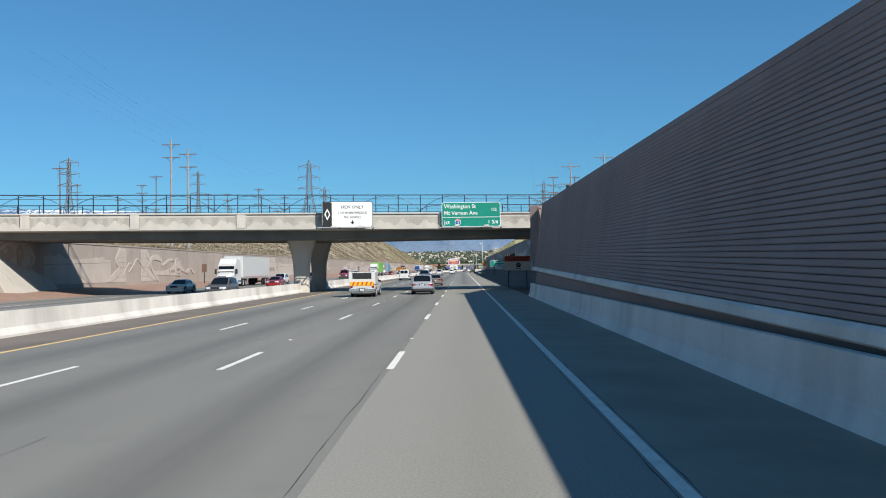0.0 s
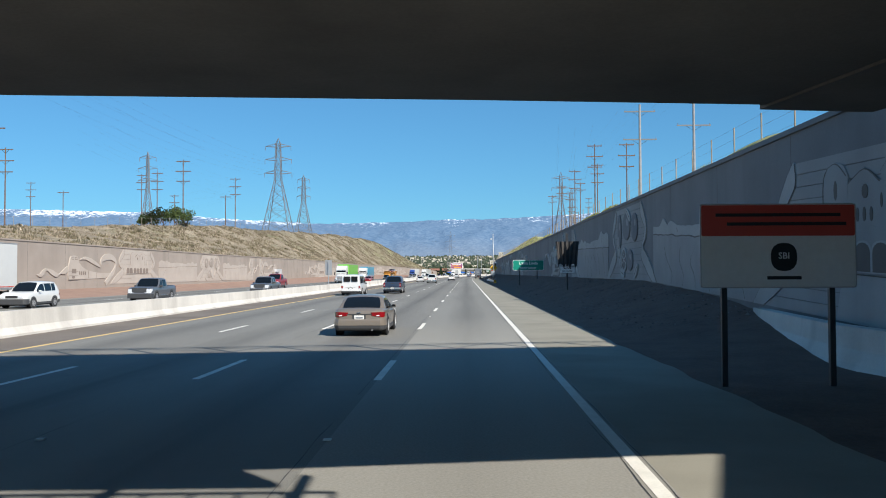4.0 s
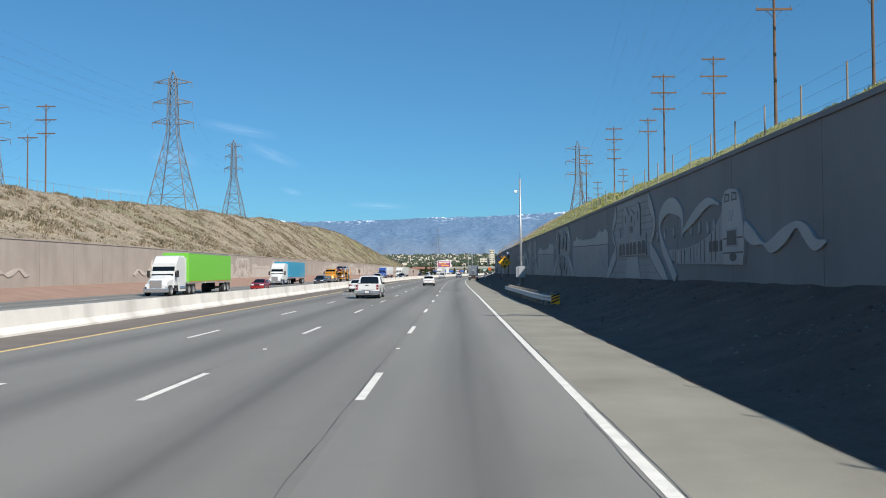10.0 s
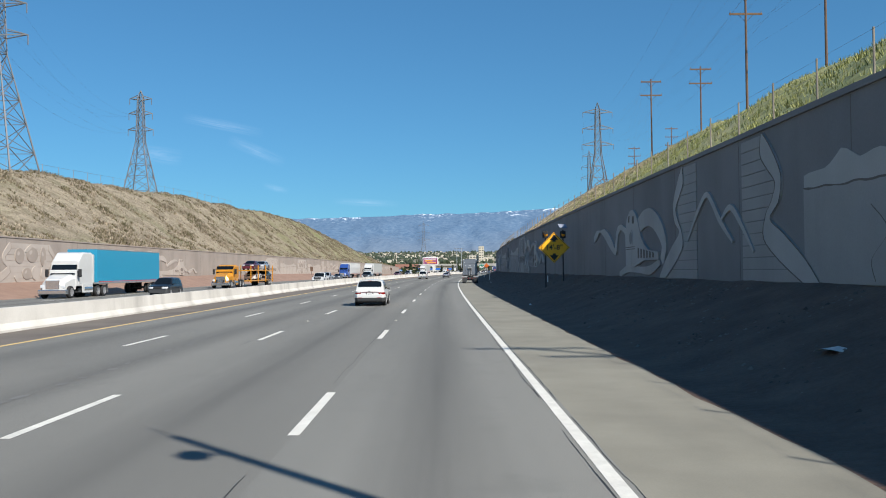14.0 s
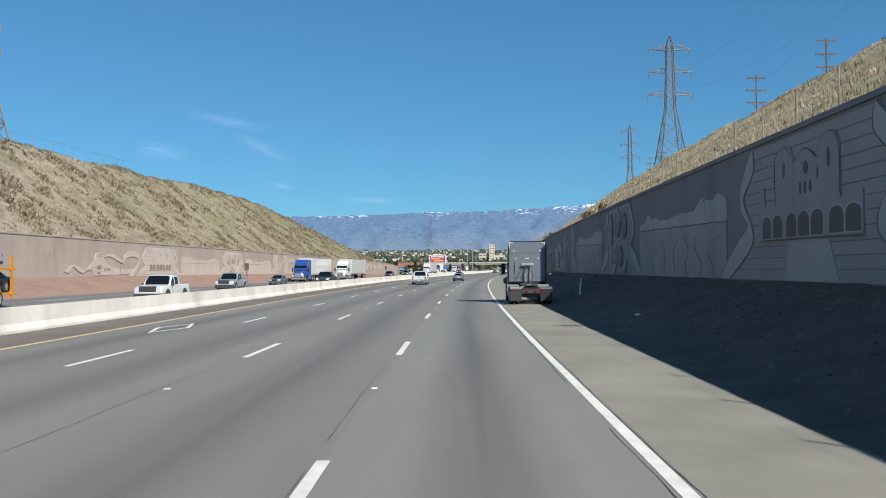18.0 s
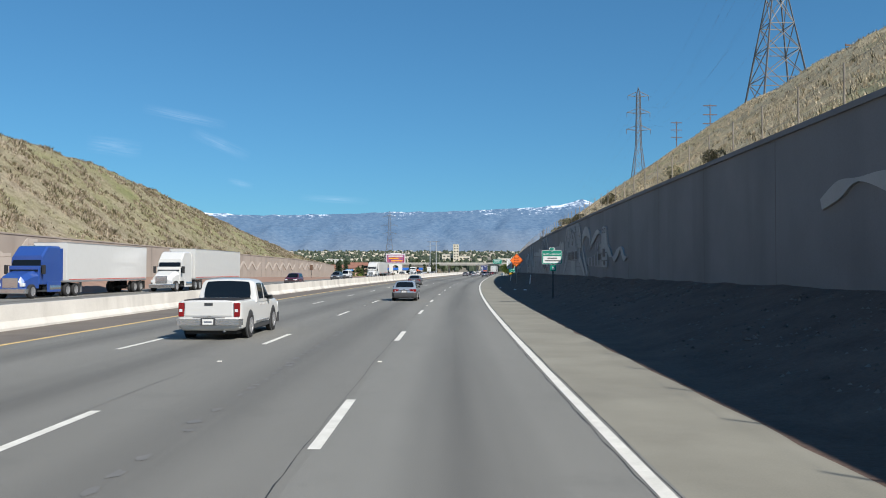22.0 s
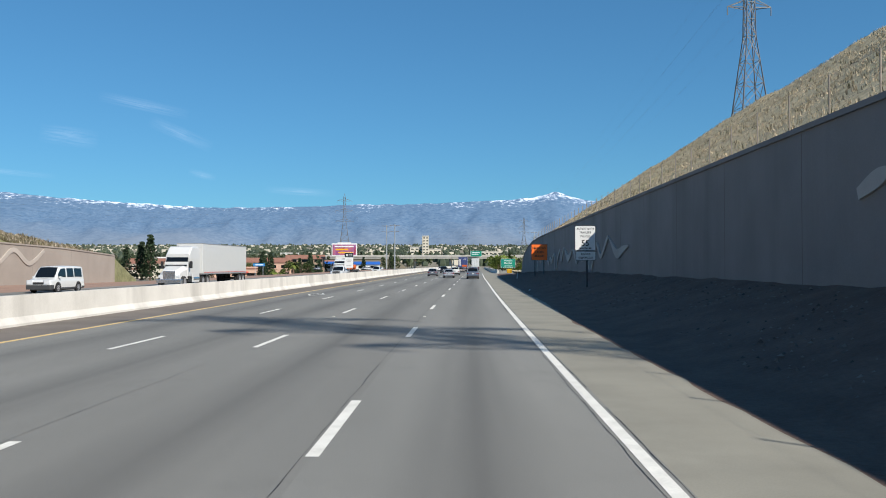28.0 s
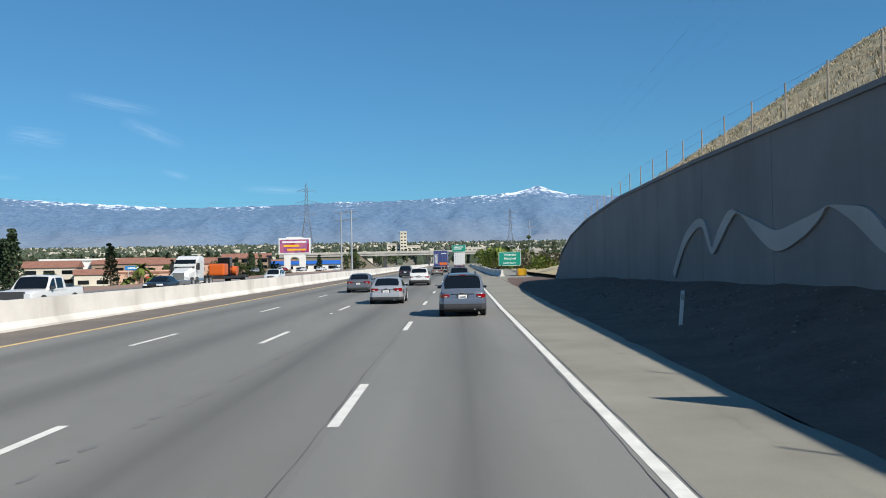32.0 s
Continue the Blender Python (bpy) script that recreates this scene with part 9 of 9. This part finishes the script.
# far bridge across the freeway
fb = thing("far_overpass", Matrix.Translation(at(0, 1040)) @ pose(0, 0, 0, 0, 0, -6), "pale concrete overpass far ahead", "bridge", kind="structure")
part("deck", box(-90, 120, -6, 6, 5.4, 6.6, 0.05), BRIDGEC, fb)
part("parapet", box(-90, 120, -6.3, -6.01, 6.4, 7.5, 0.05), BRIDGEC, fb)
for x in (-38, -17, 12):
    part("column", rod((x, 0, -0.3), (x, 0, 5.4), 0.8, 0.9, 14), BRIDGEC, fb)
for x0, x1 in ((-90, -42), (16, 120)):
    part("embankment", slab([(x0, -0.3), (x1, -0.3), (x1 - (7 if x1 < 0 else 0), 5.4), (x0 + (7 if x0 > 0 else 0), 5.4)], 1, -5.5, 5.5), PLAIN, fb)
# ramp wall and white underbridge beyond the wall's end
rp = thing("ramp_bridge", Matrix.Translation(at(36, 930)) @ pose(0, 0, 0, 0, 0, -12), "pale concrete ramp bridge behind shrubs", "bridge", kind="structure")
part("deck", box(-16, 45, -3, 3, 3.0, 4.0, 0.05), BRIDGEC, rp)
for x in (-10, 10, 30):
    part("pier", box(x - 0.6, x + 0.6, -1, 1, -0.2, 3.0, 0.05), BRIDGEC, rp)
tagged(link_mesh("ramp_barrier", sweep(lambda y: [(a + interp(y, [(735, 4.0), (760, 2.9), (1000, 2.7)]), b) for a, b in barrier_profile(0, 1)], 742, 1000, 6, True), BARRIER), "concrete barrier beside the exit ramp", "barrier", kind="structure")
tagged(link_mesh("road_ramp", sweep(lambda y: [(interp(y, [(700, 2.9), (735, 2.9), (760, 3.4)]), 0.002), (interp(y, [(700, 2.95), (735, 7.0), (800, 9.5), (1000, 12.0)]), 0.002)], 716, 1000, 6), SHOULDER), "pale paved exit gore beyond the wall", "road", kind="structure")
tagged(link_mesh("road_shoulder_far", sweep([(0.15, 0.0), (2.9, 0.0)], 735, 1150, 8), SHOULDER), "pale dusty hard shoulder beyond the cutting", "shoulder", kind="structure")
# guide signs beyond
s = thing("guide_sign", spot(8.0, 797, 0), "green hospital exit guide sign on two posts", "road sign")
bordered("panel", 4.3, 2.7, SIGNGREEN, SIGNWHITE, s, 0, 2.35, 0, 0.22, 0.07)
for z, body in ((2.95, "Veterans"), (2.2, "Hospital"), (1.4, "NEXT RIGHT")):
    line(s, body, 0.68 if z > 1.9 else 0.44, SIGNWHITE, 0, z)
for x in (-1.6, 1.6):
    post(s, x, -0.2, 1.2, 0.1)
s = thing("overhead_sign", spot(-2.0, 1031, 0), "green guide sign hung on the far overpass", "road sign")
bordered("panel", 6.5, 3.2, SIGNGREEN, SIGNWHITE, s, 0, 8.2, 0, 0.3, 0.08)
bars(s, [(-2.4, 2.2, 8.6, 9.0), (-2.4, 1.4, 7.7, 8.1)], SIGNWHITE, -0.05)
part("bracket", box(-2.5, 2.5, 0.03, 4.0, 7.0, 7.2), STEEL, s)
# yellow crash cushion at the gore
s = thing("crash_cushion", spot(6.4, 744, 0), "yellow crash cushion at the ramp gore", "barrier")
part("nose", box(-0.6, 0.6, 0, 0.8, 0, 0.95, 0.15), SIGNYELLOW, s)
for k in range(4):
    part("bay", box(-0.55, 0.55, 0.85 + k * 0.9, 1.7 + k * 0.9, 0.1, 0.85, 0.04), STEEL, s)
# far tower building on the rise
for x, y, w, h, c in ((70, 1757, 9, 34, 0), (58, 1762, 20, 18, 0), (84, 1765, 18, 15, 0), (-120, 1700, 30, 10, 2), (150, 1690, 40, 12, 0)):
    house(x, y, town_z(y) - 4, w, 12, h, STUCCO[c], ROOFS[1], False, 0, "tall cream civic building far across town" if h > 20 else "cream civic wing far across town", group="far civic buildings", storeys=max(2, int(h / 4)))


def far_town():
    rnd = random.Random(77)
    verts, faces, mats = [], [], []
    for _ in range(8000):
        y = 1150 + 2800 * rnd.random()
        x = 60 + rnd.uniform(-1, 0.62) * (y * 0.75)
        z = town_z(y)
        i = len(verts)
        if rnd.random() < 0.13:
            w, d, h = rnd.uniform(5, 14), rnd.uniform(5, 9), rnd.uniform(2.5, 6)
            verts.extend((x + a * w / 2, y + b * d / 2, z + (h if c else -2)) for c in (0, 1) for b in (-1, 1) for a in (-1, 1))
            for q in ((4, 5, 7, 6), (0, 1, 5, 4), (2, 6, 7, 3), (0, 4, 6, 2), (1, 3, 7, 5)):
                faces.append([i + v for v in q])
                mats.append(rnd.choice((2, 2, 3)) if q == (4, 5, 7, 6) and rnd.random() < 0.5 else 1)
        else:
            r, h = rnd.uniform(2, 5), rnd.uniform(4, 9)
            n = 6
            for zz, rr in ((-1, 0.7), (0.35, 1.0), (0.75, 0.7)):
                verts.extend((x + r * rr * rnd.uniform(0.7, 1.2) * math.cos(2 * math.pi * k / n), y + r * rr * rnd.uniform(0.7, 1.2) * math.sin(2 * math.pi * k / n), z + h * zz + rnd.uniform(-0.5, 0.5)) for k in range(n))
            verts.append((x, y, z + h))
            for lv in (0, 1):
                for k in range(n):
                    faces.append([i + lv * n + k, i + lv * n + (k + 1) % n, i + (lv + 1) * n + (k + 1) % n, i + (lv + 1) * n + k])
                    mats.append(0)
            for k in range(n):
                faces.append([i + 2 * n + k, i + 2 * n + (k + 1) % n, i + 3 * n])
                mats.append(0)
    me = bpy.data.meshes.new("far_town")
    me.from_pydata(verts, [], faces)
    for m in (leaf_material("far woods", (0.035, 0.05, 0.035), (0.08, 0.095, 0.06)), STUCCO[0], ROOFS[0], ROOFS[2]):
        me.materials.append(m)
    me.polygons.foreach_set("material_index", mats)
    tagged(new("backdrop_far_town", me), "far town of pale roofs and dark trees", "town", kind="stuff")


far_town()


def tree_belt(n, seed, y0=960, y1=1500, u0=40, size=0.75, fill=1):
    """Crowns of the woods between the houses, too many to count."""
    rnd = random.Random(seed)
    cr = bmesh.new()
    for _ in range(n):
        y = rnd.uniform(y0, y1)
        u = -rnd.uniform(u0, 90 + (y - 800) * 0.75) if rnd.random() < 0.7 else rnd.uniform(20, 190)
        p = at(u, y)
        z = town_z(p.y, p.x)
        if u > -82 and u < 0 and y < 1015:
            continue
        if rnd.random() < 0.5:
            h = rnd.uniform(6, 11.5)
            for q in range(5):
                leaves(cr, (p.x, p.y, z + h * (0.15 + 0.19 * q)), h * 0.2 * (1.15 - 0.2 * q), 12 * fill, size, rnd, 0.9, 0.3)
        else:
            h = rnd.uniform(4.5, 8.5)
            for q in range(4):
                leaves(cr, (p.x + rnd.uniform(-1.5, 1.5), p.y, z + h * rnd.uniform(0.4, 0.75)), h * 0.3, 15 * fill, size, rnd, 0.8, 0.3)
    tagged(link_mesh("tree_belt", cr, LEAFBELT), "dark green woods between the town's houses", "trees", kind="stuff")


LEAFBELT = leaf_material("belt leaves", (0.018, 0.03, 0.014), (0.07, 0.085, 0.04))
tree_belt(560, 31)
tree_belt(240, 32, 900, 1040, 175, 0.42, 3)

# ---- small road details ----
def patch(name, pts, material, label, category, z=0.006, group=""):
    bm = bmesh.new()
    vs = [bm.verts.new(at(u, y, z)) for u, y in pts]
    f = bm.faces.new(vs)
    if f.normal.z < 0:
        f.normal_flip()
    return tagged(link_mesh(name, bm, material), label, category, group, "structure")


SEAM = mat("dark joint sealant", (0.03, 0.03, 0.03), 0.7)
for u, chance, wide, label in ((-3.62, 0.82, 0.008, "dark uneven seam between pavement lanes"), (-7.2, 0.4, 0.006, "faint cracked seam between pavement lanes"), (-0.13, 0.7, 0.009, "ragged crack along the edge line"), (0.12, 0.75, 0.008, "dark strip between lane and shoulder")):
    rs = random.Random(int(u * 100))
    bm = bmesh.new()
    y, prev, du = -60.0, None, 0.0
    while y < 735:
        gone = noise.noise(Vector((y / 9.0, u, 0.0))) > chance - 0.45
        w = wide * (0.35 + 0.9 * rs.random() ** 2)
        du = 0.7 * du + rs.uniform(-0.014, 0.014)
        cur = (bm.verts.new(at(u + du - w, y, 0.003)), bm.verts.new(at(u + du + w, y, 0.003)))
        if prev and not gone:
            bm.faces.new((prev[0], prev[1], cur[1], cur[0]))
        prev = cur
        y += rs.uniform(0.3, 0.6)
    tagged(link_mesh("pavement_seam", bm, SEAM), label, "pavement seam", "pavement seams", "structure")
rs = random.Random(3)
SCUFF = mottled("tyre scuff", (0.14, 0.137, 0.13), (0.19, 0.185, 0.175), 2.0, 25, 0.8, 0.1, dist=0.003)
for i in range(26):
    y = 30 + i * 25 + rs.uniform(-8, 8)
    u = rs.choice((-1.0, -2.4, -4.6, -6.1, -8.2))
    n = 12
    a, b = rs.uniform(0.03, 0.1), rs.uniform(0.06, 0.25)
    patch("pavement_spall", [(u + a * math.cos(2 * math.pi * k / n) * rs.uniform(0.6, 1.3), y + b * math.sin(2 * math.pi * k / n) * rs.uniform(0.6, 1.3)) for k in range(n)], SCUFF if i % 3 else SHOULDER, "small worn spall in the pavement", "pavement wear", 0.005, "pavement wear")


def scuff(name, tracks, label):
    """Broken rows of small dark blots left by tyres."""
    bm = bmesh.new()
    for u0, y0, u1, y1, size, gap in tracks:
        n = int(abs(y1 - y0) / gap)
        for k in range(n):
            if rs.random() < 0.25:
                continue
            q = k / n
            cu, cy = u0 + (u1 - u0) * q + rs.uniform(-0.05, 0.05), y0 + (y1 - y0) * q + rs.uniform(-0.3, 0.3) * gap
            a, b = size * rs.uniform(0.4, 1.2), gap * rs.uniform(0.12, 0.4)
            if gap < 0.3:
                a, b = rs.uniform(0.008, 0.03), rs.uniform(0.008, 0.03)
                cu += rs.gauss(0, 0.09)
            vs = [bm.verts.new(at(cu + a * math.cos(2 * math.pi * i / 9) * rs.uniform(0.5, 1.2), cy + b * math.sin(2 * math.pi * i / 9) * rs.uniform(0.5, 1.2), 0.005)) for i in range(9)]
            f = bm.faces.new(vs)
            f.normal_update()
            if f.normal.z < 0:
                f.normal_flip()
    tagged(link_mesh(name, bm, SCUFF), label, "pavement wear", "pavement wear", "structure")


scuff("tyre_scuff", [(-3.2, 302.8, -2.6, 299.5, 0.09, 0.02), (-2.5, 302.8, -2.05, 299.5, 0.05, 0.03), (-1.2, 303, -0.9, 299.8, 0.03, 0.06)], "stippled tyre scuffs on the outer lane")
scuff("tyre_scuff", [(-6.2, 373, -6.5, 361, 0.11, 0.5), (-6.0, 373, -6.15, 362, 0.1, 0.5)], "dashed dark stains trailing along the lane")
scuff("tyre_scuff", [(-2.4, 581, -2.0, 576, 0.1, 0.02), (-2.7, 590, -2.5, 582, 0.03, 0.06)], "stippled tyre scuffs on the outer lane")
scuff("tyre_scuff", [(-5.9, 500, -6.4, 520, 0.12, 0.7), (-5.0, 508, -5.2, 518, 0.1, 0.6), (-9.0, 508, -9.3, 530, 0.12, 0.9)], "dashed dark stains trailing along the lane")
scuff("tyre_scuff", [(-5.0, 150, -5.6, 172, 0.09, 0.6), (-5.9, 200, -5.4, 226, 0.09, 0.7), (-8.2, 250, -8.8, 280, 0.1, 0.8), (-5.2, 420, -5.6, 445, 0.09, 0.7), (-6.2, 640, -5.4, 668, 0.1, 0.6)], "dashed dark stains trailing along the lane")
for y in (82.0, 258.3, 361.8, 604.9):
    for k, (p, q) in enumerate((((0, 2.4), (0.62, 0)), ((0.62, 0), (0, -2.4)), ((0, -2.4), (-0.62, 0)), ((-0.62, 0), (0, 2.4)))):
        c = -12.25
        patch("carpool_diamond", [(c + p[0], y + p[1]), (c + q[0], y + q[1]), (c + q[0] * 0.72, y + q[1] * 0.82), (c + p[0] * 0.72, y + p[1] * 0.82)], WHITEPAINT, "white painted carpool diamond stroke", "road marking", 0.005, "carpool diamonds")
bm = bmesh.new()
add_box(bm, -0.05, 0.05, -0.05, 0.05, 0.0, 0.018, 0.006)
dm2 = bpy.data.meshes.new("marker")
bm.to_mesh(dm2)
bm.free()
dm2.materials.append(WHITEPAINT)
for u in (-3.5, -7.05):
    for k in range(0, 46, 2):
        y = 15.55 + 14.63 * k + 9.1
        ob = new("pavement_marker", dm2)
        ob.matrix_world = spot(u, y, 0.002)
        tagged(ob, "small white raised pavement marker", "road marker", "pavement markers", "structure")
# litter on the bank
for u, y, s in ((3.4, 497, 0.22), (3.9, 490, 0.3), (2.6, 610, 0.12), (4.2, 362, 0.2), (3.2, 300, 0.16), (5.0, 268, 0.5), (2.2, 505, 0.14), (4.4, 262, 0.45)):
    t = spot(u, y, bank_z(u, y) + 0.09)
    bm = bmesh.new()
    rr = random.Random(int(y))
    vs = [bm.verts.new((s * math.cos(a) * rr.uniform(0.5, 1), s * 0.7 * math.sin(a) * rr.uniform(0.5, 1), rr.uniform(0.0, 0.08))) for a in [2 * math.pi * q / 8 for q in range(8)]]
    top = bm.verts.new((0, 0, 0.12))
    for q in range(8):
        bm.faces.new((vs[q], vs[(q + 1) % 8], top))
    ob = link_mesh("litter", bm, SIGNWHITE)
    ob.matrix_world = t
    tagged(ob, "crumpled pale litter lying on the bank", "litter", "litter")
